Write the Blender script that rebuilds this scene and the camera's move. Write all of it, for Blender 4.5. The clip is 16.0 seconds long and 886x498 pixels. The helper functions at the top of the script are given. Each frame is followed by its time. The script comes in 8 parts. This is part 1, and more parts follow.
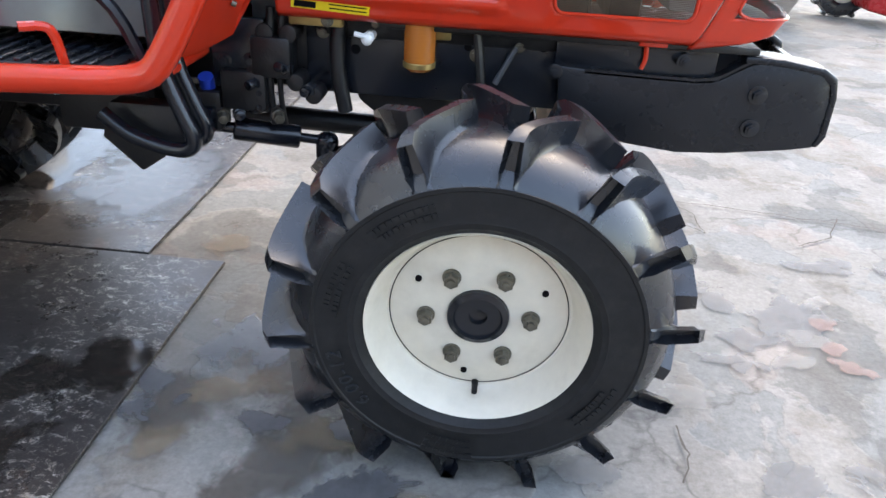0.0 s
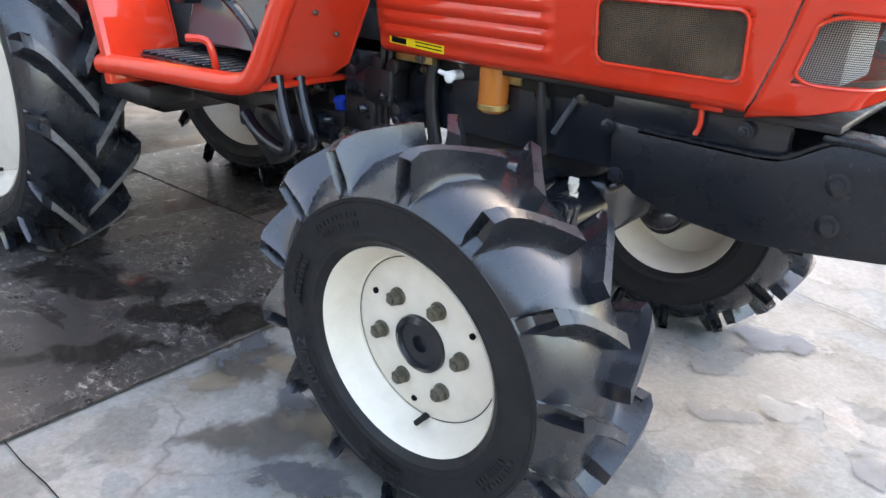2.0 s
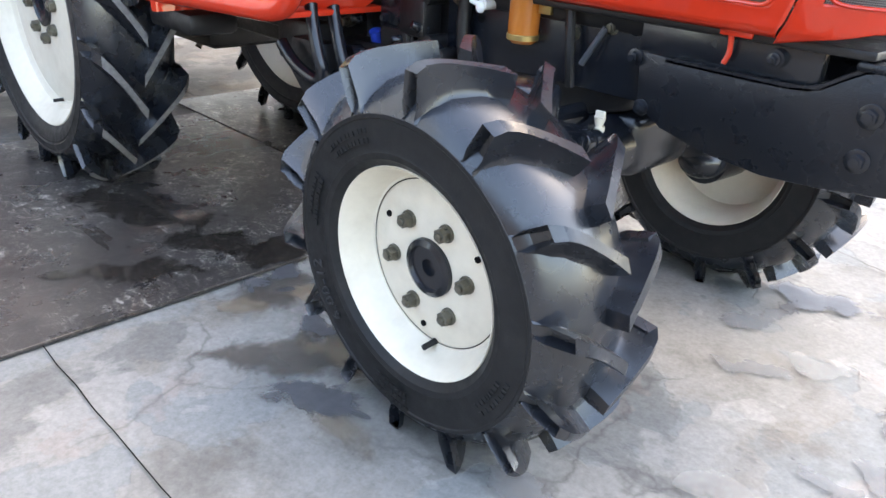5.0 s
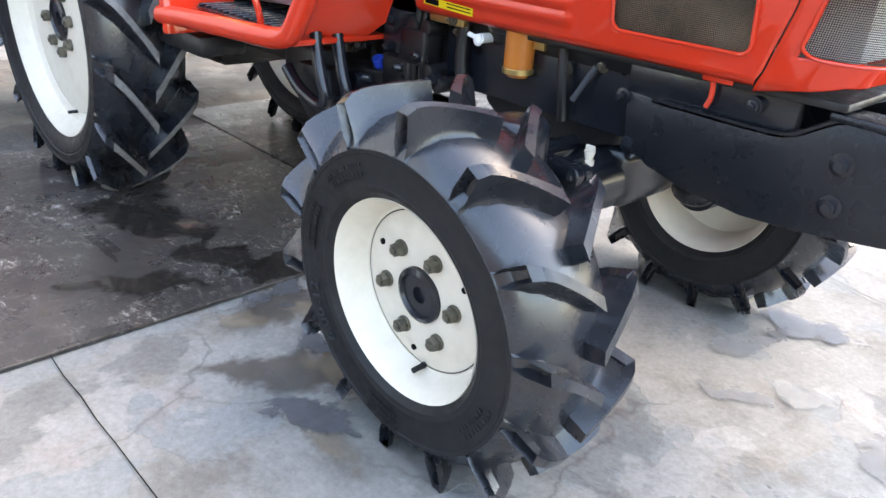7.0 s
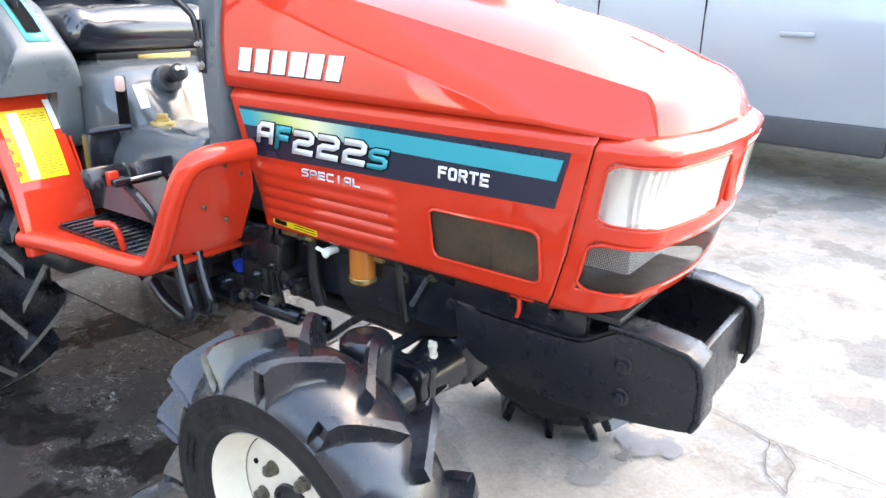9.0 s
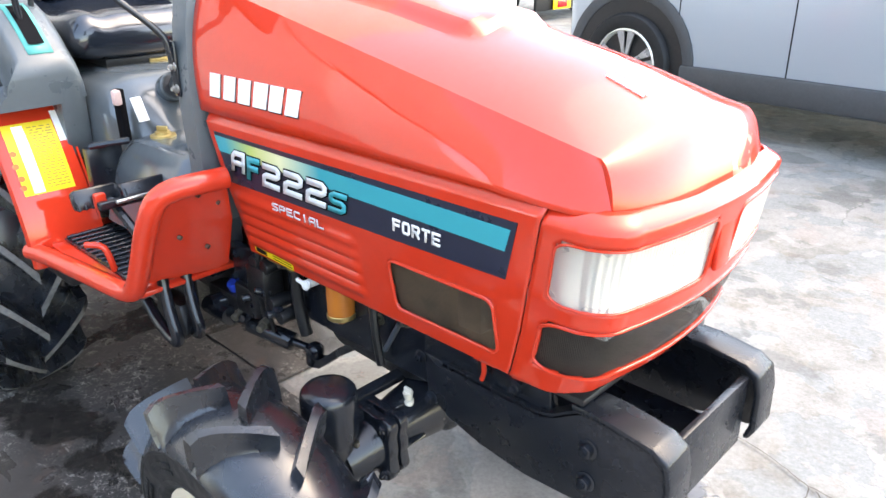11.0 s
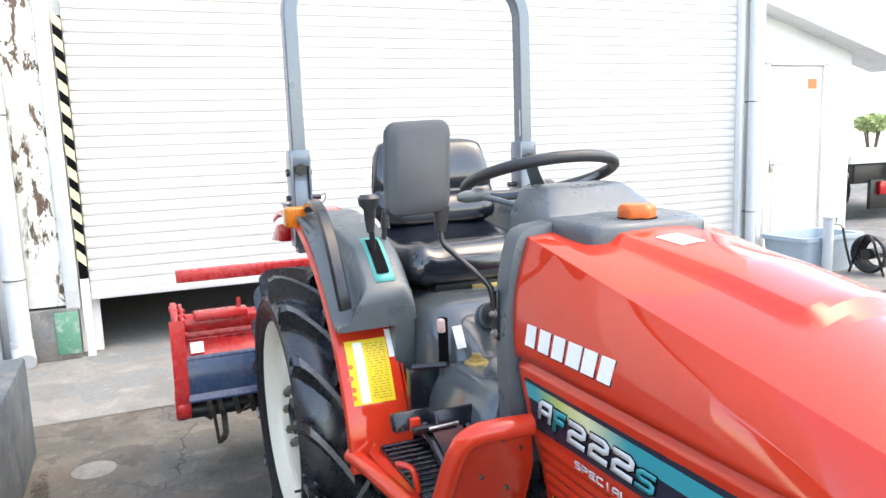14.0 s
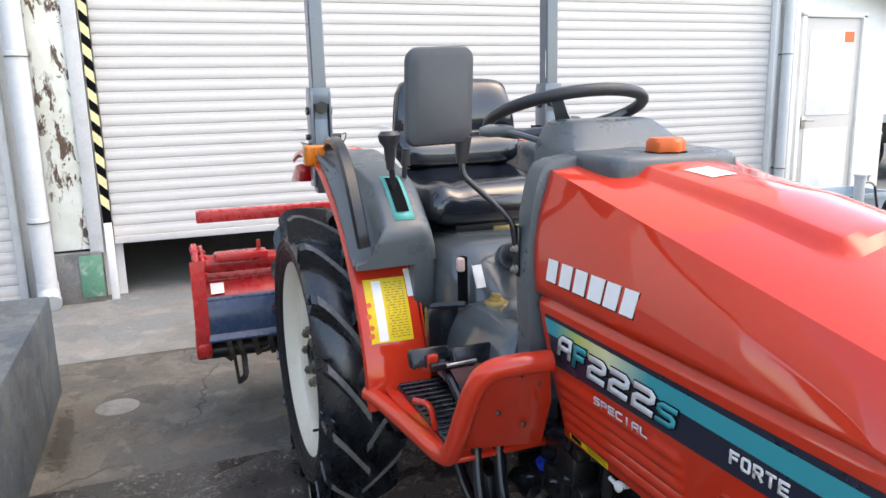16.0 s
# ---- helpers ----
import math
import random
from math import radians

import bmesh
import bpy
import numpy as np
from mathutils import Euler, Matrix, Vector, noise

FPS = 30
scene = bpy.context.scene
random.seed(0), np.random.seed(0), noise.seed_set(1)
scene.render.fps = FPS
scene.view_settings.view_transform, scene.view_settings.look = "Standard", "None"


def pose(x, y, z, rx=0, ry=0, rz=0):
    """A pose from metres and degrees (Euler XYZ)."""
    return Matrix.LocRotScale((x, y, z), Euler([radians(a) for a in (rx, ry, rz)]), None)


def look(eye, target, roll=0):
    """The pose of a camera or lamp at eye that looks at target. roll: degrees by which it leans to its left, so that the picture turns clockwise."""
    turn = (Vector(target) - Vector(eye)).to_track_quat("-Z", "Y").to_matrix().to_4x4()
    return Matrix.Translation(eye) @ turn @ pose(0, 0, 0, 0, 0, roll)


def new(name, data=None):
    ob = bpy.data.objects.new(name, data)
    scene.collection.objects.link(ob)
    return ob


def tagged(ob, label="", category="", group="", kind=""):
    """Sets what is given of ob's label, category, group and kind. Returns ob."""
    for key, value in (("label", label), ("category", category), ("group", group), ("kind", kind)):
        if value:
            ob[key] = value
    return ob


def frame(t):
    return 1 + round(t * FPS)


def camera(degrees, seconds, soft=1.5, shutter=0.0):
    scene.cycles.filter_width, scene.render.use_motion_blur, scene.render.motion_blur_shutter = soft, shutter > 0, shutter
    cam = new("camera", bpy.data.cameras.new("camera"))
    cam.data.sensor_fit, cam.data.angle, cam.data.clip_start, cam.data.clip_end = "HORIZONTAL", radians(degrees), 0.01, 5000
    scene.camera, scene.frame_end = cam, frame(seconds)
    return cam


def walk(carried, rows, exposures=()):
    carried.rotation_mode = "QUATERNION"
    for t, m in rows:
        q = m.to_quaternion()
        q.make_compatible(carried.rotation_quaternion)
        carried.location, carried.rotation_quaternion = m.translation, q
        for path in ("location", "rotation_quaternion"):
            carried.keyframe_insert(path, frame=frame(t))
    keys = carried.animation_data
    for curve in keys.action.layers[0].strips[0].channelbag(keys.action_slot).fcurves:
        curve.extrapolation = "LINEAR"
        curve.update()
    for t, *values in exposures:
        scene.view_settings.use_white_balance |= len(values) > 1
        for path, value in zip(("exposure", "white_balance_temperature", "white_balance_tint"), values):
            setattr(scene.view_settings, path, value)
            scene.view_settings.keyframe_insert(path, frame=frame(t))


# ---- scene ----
cam = camera(62.2, 16.0)
PATH = [
    (0, (-0.085, -1.385, 0.864), (-0.2, 0.381, -0.068), 3.5),
    (0.5, (0.052, -1.259, 0.846), (-0.559, 0.409, -0.073), 1.7),
    (1, (0.202, -1.198, 0.845), (-0.762, 0.305, -0.056), 2.2),
    (1.5, (0.356, -1.22, 0.846), (-0.733, 0.263, 0.062), 3.3),
    (2, (0.509, -1.187, 0.821), (-0.645, 0.25, 0.046), 2.9),
    (2.5, (0.639, -1.17, 0.802), (-0.639, 0.116, -0.041), 3.7),
    (3, (0.636, -1.179, 0.784), (-0.596, 0.125, -0.1), 2.9),
    (3.2, (0.624, -1.179, 0.767), (-0.589, 0.133, -0.132), 3.5),
    (5.3, (0.583, -1.146, 0.768), (-0.678, 0.147, -0.091), 3.4),
    (5.5, (0.591, -1.157, 0.786), (-0.645, 0.158, -0.077), 3.6),
    (6, (0.612, -1.163, 0.822), (-0.645, 0.14, -0.028), 3.9),
    (6.5, (0.614, -1.153, 0.828), (-0.684, 0.123, 0.0), 4.4),
    (7, (0.618, -1.144, 0.823), (-0.663, 0.128, -0.037), 4.3),
    (7.5, (0.624, -1.128, 0.877), (-0.675, 0.166, 0.079), 4.3),
    (8, (0.651, -1.131, 0.998), (-0.631, 0.208, 0.247), 4.5),
    (8.5, (0.659, -1.173, 1.097), (-0.457, 0.303, 0.339), 2.4),
    (8.7, (0.677, -1.169, 1.098), (-0.414, 0.372, 0.437), 1.2),
    (10.8, (0.792, -0.952, 1.193), (-0.5, 0.362, 0.415), 0.8),
    (11, (0.77, -0.902, 1.211), (-0.516, 0.417, 0.433), -0.7),
    (11.5, (0.787, -0.839, 1.214), (-0.584, 0.382, 0.421), -0.8),
    (12, (0.807, -0.793, 1.22), (-0.63, 0.359, 0.441), -0.4),
    (12.5, (0.786, -0.791, 1.238), (-0.765, 0.254, 0.529), -0.9),
    (13, (0.764, -0.808, 1.279), (-0.868, 0.192, 0.699), -0.8),
    (13.5, (0.741, -0.865, 1.302), (-0.994, 0.044, 0.899), -0.5),
    (14, (0.722, -0.892, 1.341), (-1.104, -0.131, 1.047), -2.1),
    (14.5, (0.702, -0.914, 1.366), (-1.177, -0.249, 1.204), -1.9),
    (15, (0.704, -0.924, 1.368), (-1.175, -0.262, 1.185), -0.6),
    (15.3, (0.691, -0.924, 1.35), (-1.185, -0.275, 1.106), 0.1),
    (15.5, (0.668, -0.92, 1.333), (-1.178, -0.223, 1.011), -0.6),
    (16, (0.701, -0.883, 1.29), (-1.129, -0.186, 0.883), -1.4),
]
EXPOSURES = [(0.0, 2.92, 7800, 10), (1.5, 3.08, 7800, 10), (3.0, 3.30, 7800, 10), (7.0, 3.38, 7800, 10), (8.5, 3.54, 7900, 10), (11.0, 3.40, 8100, 9), (12.5, 3.29, 8000, 7), (13.5, 3.02, 8100, 8), (14.5, 2.60, 8100, 10), (16.0, 2.24, 8000, 11)]
walk(cam, [(t, look(eye, target, roll)) for t, eye, target, roll in PATH], EXPOSURES)

# ---- light: bright hazy sky, weak wide sun ----
SUN_ELEV, SUN_ROT = 58.0, 28.0
world = bpy.data.worlds.new("sky")
scene.world = world
world.use_nodes = True
wn = world.node_tree
wn.nodes.clear()
sky = wn.nodes.new("ShaderNodeTexSky")
sky.sky_type = "NISHITA"
sky.sun_disc = False
sky.sun_elevation, sky.sun_rotation = radians(SUN_ELEV), radians(SUN_ROT)
sky.air_density, sky.dust_density, sky.ozone_density = 1.0, 1.6, 1.0
bg = wn.nodes.new("ShaderNodeBackground")
bg.inputs["Strength"].default_value = 0.15
wo = wn.nodes.new("ShaderNodeOutputWorld")
wn.links.new(sky.outputs[0], bg.inputs[0])
wn.links.new(bg.outputs[0], wo.inputs[0])
sun_data = bpy.data.lights.new("sun", "SUN")
sun_data.energy, sun_data.angle, sun_data.color = 0.08, radians(60), (1.0, 0.97, 0.93)
sun = new("sun", sun_data)
sun.matrix_world = look((0, 0, 8), (-math.cos(radians(SUN_ELEV)) * math.sin(radians(SUN_ROT)), -math.cos(radians(SUN_ELEV)) * math.cos(radians(SUN_ROT)), 8 - math.sin(radians(SUN_ELEV))))

# ---- materials ----
def link(nt, a, b):
    nt.links.new(a, b)


def ramp(nt, src, stops):
    r = nt.nodes.new("ShaderNodeValToRGB")
    els = r.color_ramp.elements
    while len(els) < len(stops):
        els.new(0.5)
    for e, (p, c) in zip(els, stops):
        e.position, e.color = p, (*c, 1) if len(c) == 3 else c
    link(nt, src, r.inputs[0])
    return r.outputs[0]


def noise_tex(nt, scale, detail=6.0, rough=0.55, distort=0.0, coord="Object", stretch=None):
    tc = nt.nodes.new("ShaderNodeTexCoord")
    n = nt.nodes.new("ShaderNodeTexNoise")
    n.inputs["Scale"].default_value, n.inputs["Detail"].default_value = scale, detail
    n.inputs["Roughness"].default_value, n.inputs["Distortion"].default_value = rough, distort
    src = tc.outputs[coord]
    if stretch:
        mp = nt.nodes.new("ShaderNodeMapping")
        mp.inputs["Scale"].default_value = stretch
        link(nt, src, mp.inputs[0])
        src = mp.outputs[0]
    link(nt, src, n.inputs["Vector"])
    return n.outputs["Fac"]


def mix(nt, fac, a, b, mode="MIX"):
    m = nt.nodes.new("ShaderNodeMix")
    m.data_type, m.blend_type = "RGBA", mode
    for k, v in ((0, fac), (6, a), (7, b)):
        if isinstance(v, (int, float)):
            m.inputs[k].default_value = v
        elif isinstance(v, tuple):
            m.inputs[k].default_value = (*v, 1)
        else:
            link(nt, v, m.inputs[k])
    return m.outputs[2]


def surface(name, colour, rough=0.5, metal=0.0, vary=0.12, grain=60.0, dirt=None, dirt_amount=0.35, dirt_scale=5.0, bump=0.06, bump_scale=220.0, coat=0.0, rough_vary=0.12, spec=0.5):
    """A painted, cast or moulded surface: a base colour with fine grain, larger blotches of dirt and fine relief."""
    m = bpy.data.materials.new(name)
    m.use_nodes = True
    nt = m.node_tree
    b = nt.nodes["Principled BSDF"]
    lo = tuple(max(0, c * (1 - vary)) for c in colour)
    hi = tuple(min(1, c * (1 + vary)) for c in colour)
    col = ramp(nt, noise_tex(nt, grain, 5), [(0.3, lo), (0.7, hi)])
    if dirt:
        mask = ramp(nt, noise_tex(nt, dirt_scale, 9, 0.65, 0.3), [(0.52, (0, 0, 0)), (0.75, (dirt_amount,) * 3)])
        col = mix(nt, mask, col, dirt)
    link(nt, col, b.inputs["Base Color"])
    rr = ramp(nt, noise_tex(nt, dirt_scale * 2.3, 6), [(0.3, (max(0.02, rough - rough_vary),) * 3), (0.7, (min(1, rough + rough_vary),) * 3)])
    link(nt, rr, b.inputs["Roughness"])
    b.inputs["Metallic"].default_value = metal
    b.inputs["Specular IOR Level"].default_value = spec
    b.inputs["Coat Weight"].default_value = coat
    b.inputs["Coat Roughness"].default_value = 0.035
    if bump:
        bp = nt.nodes.new("ShaderNodeBump")
        bp.inputs["Strength"].default_value, bp.inputs["Distance"].default_value = bump, 0.004
        link(nt, noise_tex(nt, bump_scale, 4), bp.inputs["Height"])
        link(nt, bp.outputs[0], b.inputs["Normal"])
    return m


RED = surface("red_paint", (0.58, 0.035, 0.014), 0.4, spec=0.03, vary=0.03, dirt=(0.52, 0.055, 0.022), dirt_amount=0.15, dirt_scale=7, bump=0.004, bump_scale=60, coat=1.0, rough_vary=0.05)
RED_OLD = surface("worn_red_paint", (0.48, 0.024, 0.026), 0.28, vary=0.12, dirt=(0.2, 0.06, 0.04), dirt_amount=0.5, dirt_scale=14, bump=0.05)
CREAM = surface("cream_paint", (0.66, 0.605, 0.50), 0.42, vary=0.03, dirt=(0.42, 0.36, 0.27), dirt_amount=0.35, dirt_scale=9, bump=0.03)
CAST = surface("black_paint", (0.008, 0.010, 0.014), 0.24, spec=0.55, vary=0.2, dirt=(0.014, 0.014, 0.016), dirt_amount=0.3, dirt_scale=12, bump=0.05, bump_scale=140, rough_vary=0.04)
SATIN = surface("satin_black_paint", (0.010, 0.0115, 0.015), 0.28, spec=0.4, vary=0.12, dirt=(0.022, 0.021, 0.023), dirt_amount=0.3, dirt_scale=8, bump=0.12, bump_scale=420, rough_vary=0.06)
# black for grimy parts, also for shade painted into the car's wheels
CAST_MATT = surface("black_grime_and_shade", (0.008, 0.008, 0.009), 0.42, spec=0.5, vary=0.3, dirt=(0.022, 0.019, 0.016), dirt_amount=0.4, dirt_scale=16, bump=0.25, bump_scale=110)
LUG_WORN = surface("scuffed_lug_rubber", (0.014, 0.017, 0.022), 0.32, vary=0.3, grain=70, spec=0.5, dirt=(0.08, 0.08, 0.085), dirt_amount=0.5, dirt_scale=13, bump=0.12, bump_scale=180)
RUBBER = surface("tyre_rubber", (0.009, 0.011, 0.015), 0.27, vary=0.15, spec=0.8, dirt=(0.024, 0.024, 0.024), dirt_amount=0.3, dirt_scale=11, bump=0.03, bump_scale=260, rough_vary=0.07)
RUBBER_SIDE = surface("tyre_sidewall", (0.013, 0.0135, 0.0145), 0.5, spec=0.25, vary=0.15, dirt=(0.04, 0.038, 0.035), dirt_amount=0.35, dirt_scale=20, bump=0.08, bump_scale=260)
GREY_PLASTIC = surface("grey_plastic", (0.070, 0.085, 0.094), 0.34, spec=0.5, vary=0.05, dirt=(0.14, 0.14, 0.14), dirt_amount=0.12, dirt_scale=9, bump=0.1, bump_scale=500)
DARK_PLASTIC = surface("dark_plastic", (0.022, 0.023, 0.026), 0.42, vary=0.1, bump=0.08, bump_scale=400)
WORN_RUBBER = surface("dusty_worn_rubber", (0.15, 0.145, 0.14), 0.6, vary=0.3, grain=90, dirt=(0.03, 0.03, 0.032), dirt_amount=0.7, dirt_scale=16, bump=0.1)
SMOOTH_GREY = surface("smooth_grey_plastic", (0.066, 0.077, 0.083), 0.16, spec=0.8, vary=0.04, dirt=(0.16, 0.15, 0.14), dirt_amount=0.12, dirt_scale=6, bump=0.02, rough_vary=0.05)
MIRROR_GREY = surface("slate_grey_plastic", (0.045, 0.053, 0.062), 0.45, spec=0.4, vary=0.05, bump=0.08, bump_scale=500)
VINYL = surface("black_vinyl", (0.007, 0.010, 0.016), 0.17, spec=0.9, rough_vary=0.04, vary=0.1, bump=0.03, bump_scale=420)
STEEL = surface("dull_steel", (0.42, 0.41, 0.39), 0.42, metal=0.9, vary=0.15, dirt=(0.2, 0.13, 0.08), dirt_amount=0.5, dirt_scale=18)
NUT = surface("greasy_nut", (0.16, 0.15, 0.12), 0.38, metal=0.75, vary=0.25, dirt=(0.05, 0.04, 0.03), dirt_amount=0.6, dirt_scale=50)
BRASS = surface("brass", (0.5, 0.36, 0.14), 0.4, metal=0.8)
GUNMETAL = surface("gunmetal_paint", (0.115, 0.145, 0.18), 0.3, metal=0.2, vary=0.04, bump=0.01, coat=0.4, rough_vary=0.04)
ORANGE = surface("orange_plastic", (0.70, 0.125, 0.022), 0.4, vary=0.05)
NAVY = surface("navy_paint", (0.020, 0.042, 0.095), 0.26, vary=0.15, dirt=(0.1, 0.1, 0.11), dirt_amount=0.4, dirt_scale=10)
DECAL_NAVY = surface("navy_decal", (0.016, 0.019, 0.036), 0.35, vary=0.05, bump=0)
DECAL_TEAL = surface("teal_decal", (0.012, 0.30, 0.35), 0.35, vary=0.04, bump=0)


def band_print():
    """Teal band that fades through yellow-green and pale yellow and back, along its length."""
    m = bpy.data.materials.new("teal_fade_print")
    m.use_nodes = True
    nt = m.node_tree
    b = nt.nodes["Principled BSDF"]
    tc = nt.nodes.new("ShaderNodeTexCoord")
    sx = nt.nodes.new("ShaderNodeSeparateXYZ")
    link(nt, tc.outputs["Object"], sx.inputs[0])
    ad = nt.nodes.new("ShaderNodeMath")
    ad.inputs[1].default_value = 0.5
    link(nt, sx.outputs["X"], ad.inputs[0])
    teal = (0.012, 0.30, 0.35)
    link(nt, ramp(nt, ad.outputs[0], [(0.07, teal), (0.15, (0.42, 0.52, 0.14)), (0.24, (0.70, 0.70, 0.42)), (0.35, teal)]), b.inputs["Base Color"])
    b.inputs["Roughness"].default_value = 0.35
    return m


DECAL_BAND = band_print()
DECAL_SILVER = surface("silver_decal", (0.62, 0.63, 0.64), 0.35, vary=0.05, bump=0)
DECAL_WHITE = surface("white_decal", (0.82, 0.82, 0.80), 0.4, vary=0.03, bump=0)
DECAL_YELLOW = surface("yellow_decal", (0.78, 0.56, 0.013), 0.4, vary=0.04, bump=0)
# flat black for print and joints, also for shade inside slots and holes
PRINT_GAP_BLACK = surface("black_print_and_gaps", (0.005, 0.005, 0.006), 0.8, bump=0, spec=0.05)
TEAL_TRIM = surface("teal_trim", (0.06, 0.34, 0.30), 0.45, vary=0.06)
WHITE_METAL = surface("white_sheet_metal", (0.56, 0.54, 0.515), 0.5, vary=0.03, dirt=(0.5, 0.46, 0.4), dirt_amount=0.25, dirt_scale=2.2, bump=0.02)
WHITE_PAINT = surface("white_wall_paint", (0.76, 0.76, 0.74), 0.6, vary=0.05, dirt=(0.45, 0.42, 0.36), dirt_amount=0.4, dirt_scale=2.5)
PVC = surface("grey_white_pvc", (0.56, 0.58, 0.59), 0.4, vary=0.04, dirt=(0.32, 0.31, 0.28), dirt_amount=0.4, dirt_scale=4)
POST_GREY = surface("grey_post_paint", (0.55, 0.56, 0.56), 0.5, vary=0.05, dirt=(0.3, 0.26, 0.2), dirt_amount=0.4)
CAR_PAINT = surface("silver_car_paint", (0.33, 0.365, 0.40), 0.32, metal=0.3, vary=0.02, grain=400, bump=0, coat=0.5, rough_vary=0.01)
CAR_DARK = surface("dark_car_plastic", (0.045, 0.047, 0.05), 0.55, vary=0.1)
BLUE_PLASTIC = surface("blue_plastic", (0.01, 0.05, 0.42), 0.4)
GREEN_PAINT = surface("green_wall_paint", (0.10, 0.26, 0.17), 0.6, vary=0.15, dirt=(0.5, 0.5, 0.47), dirt_amount=0.8, dirt_scale=14)
# dark colour for the added roof and wall out of view
UNSEEN_DARK = surface("unseen_dark", (0.16, 0.13, 0.11), 0.7, vary=0.25, grain=12)
DARK_ROOM = surface("dim_interior", (0.24, 0.23, 0.20), 0.8, vary=0.2)


def glassy(name, colour, rough=0.1, alpha=1.0, transmission=1.0):
    m = bpy.data.materials.new(name)
    m.use_nodes = True
    b = m.node_tree.nodes["Principled BSDF"]
    b.inputs["Base Color"].default_value = (*colour, 1)
    b.inputs["Roughness"].default_value = rough
    b.inputs["Transmission Weight"].default_value = transmission
    b.inputs["Alpha"].default_value = alpha
    return m


LENS = glassy("clear_lens", (0.97, 0.96, 0.93), 0.02, transmission=0.9)
AMBER = glassy("amber_lens", (0.95, 0.30, 0.02), 0.15, transmission=0.5)
TAIL_RED = glassy("red_lens", (0.55, 0.01, 0.015), 0.15, transmission=0.3)
FUEL = glassy("amber_fuel_bowl", (0.70, 0.22, 0.04), 0.12, transmission=0.35)
CAR_GLASS = glassy("dark_car_glass", (0.03, 0.035, 0.04), 0.05, transmission=0.0)
REFLECTOR = surface("lamp_reflector", (0.82, 0.77, 0.68), 0.35, metal=0.45, vary=0.02, bump=0)


def concrete(name, base, dark, light, scale=1.0, wet=0.0, crack=0.5):
    m = bpy.data.materials.new(name)
    m.use_nodes = True
    nt = m.node_tree
    b = nt.nodes["Principled BSDF"]
    col = ramp(nt, noise_tex(nt, 2.6 * scale, 10, 0.66, 0.1), [(0.34, dark), (0.46, base), (0.66, light)])
    # worn skin: sharp-edged bluish flakes a little below the cream surface
    flakes = ramp(nt, noise_tex(nt, 3.6 * scale, 9, 0.52, 0.25), [(0.525, (1, 1, 1)), (0.54, (0, 0, 0))])
    cool = tuple(c * f for c, f in zip(base, (0.90, 0.97, 1.03)))
    sunk = ramp(nt, noise_tex(nt, 25, 6, 0.7), [(0.3, tuple(c * 0.86 for c in cool)), (0.7, tuple(c * 1.06 for c in cool))])
    col = mix(nt, mix(nt, 0.25, flakes, (0, 0, 0)), sunk, col)
    pale = ramp(nt, noise_tex(nt, 6.0 * scale, 9, 0.56, 0.2), [(0.60, (0, 0, 0)), (0.615, (0.34, 0.34, 0.34))])
    col = mix(nt, pale, col, tuple(min(1, c * 1.2) for c in light))
    brown = ramp(nt, noise_tex(nt, 4.5 * scale, 10, 0.68, 0.15), [(0.52, (0, 0, 0)), (0.66, (0.45, 0.45, 0.45))])
    col = mix(nt, brown, col, tuple(c * f for c, f in zip(dark, (0.98, 0.85, 0.70))))
    damp = ramp(nt, noise_tex(nt, 2.3 * scale, 10, 0.58, 0.3), [(0.55, (0, 0, 0)), (0.57, (0.6, 0.6, 0.6))])
    col = mix(nt, damp, col, tuple(c * f for c, f in zip(dark, (0.95, 1.05, 1.16))))
    pink = ramp(nt, noise_tex(nt, 2.9 * scale, 9, 0.55, 0.2, stretch=(1.0, 1.0, 3.0)), [(0.60, (0, 0, 0)), (0.61, (0.25, 0.25, 0.25))])
    col = mix(nt, pink, col, tuple(c * f for c, f in zip(base, (1.12, 0.90, 0.86))))
    fine = ramp(nt, noise_tex(nt, 90, 6, 0.7), [(0.25, (0.72, 0.72, 0.72)), (0.75, (1.12, 1.12, 1.12))])
    col = mix(nt, 1.0, col, fine, "MULTIPLY")
    speck = ramp(nt, noise_tex(nt, 42, 10, 0.8), [(0.3, (0.45, 0.42, 0.38)), (0.37, (1, 1, 1))])
    col = mix(nt, 0.6, col, speck, "MULTIPLY")
    if crack:
        tc = nt.nodes.new("ShaderNodeTexCoord")
        v = nt.nodes.new("ShaderNodeTexVoronoi")
        v.feature = "DISTANCE_TO_EDGE"
        v.inputs["Scale"].default_value = 0.85 * scale
        warp = nt.nodes.new("ShaderNodeVectorMath")
        warp.operation = "ADD"
        nz = nt.nodes.new("ShaderNodeTexNoise")
        nz.inputs["Scale"].default_value, nz.inputs["Detail"].default_value = 4.0, 8
        link(nt, tc.outputs["Object"], nz.inputs["Vector"])
        sc = nt.nodes.new("ShaderNodeVectorMath")
        sc.operation = "SCALE"
        sc.inputs["Scale"].default_value = 0.35
        link(nt, nz.outputs["Color"], sc.inputs[0])
        link(nt, tc.outputs["Object"], warp.inputs[0])
        link(nt, sc.outputs[0], warp.inputs[1])
        link(nt, warp.outputs[0], v.inputs["Vector"])
        line = ramp(nt, v.outputs["Distance"], [(0.0, (1, 1, 1)), (0.006, (0, 0, 0))])
        gate = ramp(nt, noise_tex(nt, 1.3, 3), [(0.46, (0, 0, 0)), (0.54, (crack * 1.4,) * 3)])
        col = mix(nt, mix(nt, 1.0, line, gate, "MULTIPLY"), col, tuple(c * 0.3 for c in dark))
    link(nt, col, b.inputs["Base Color"])
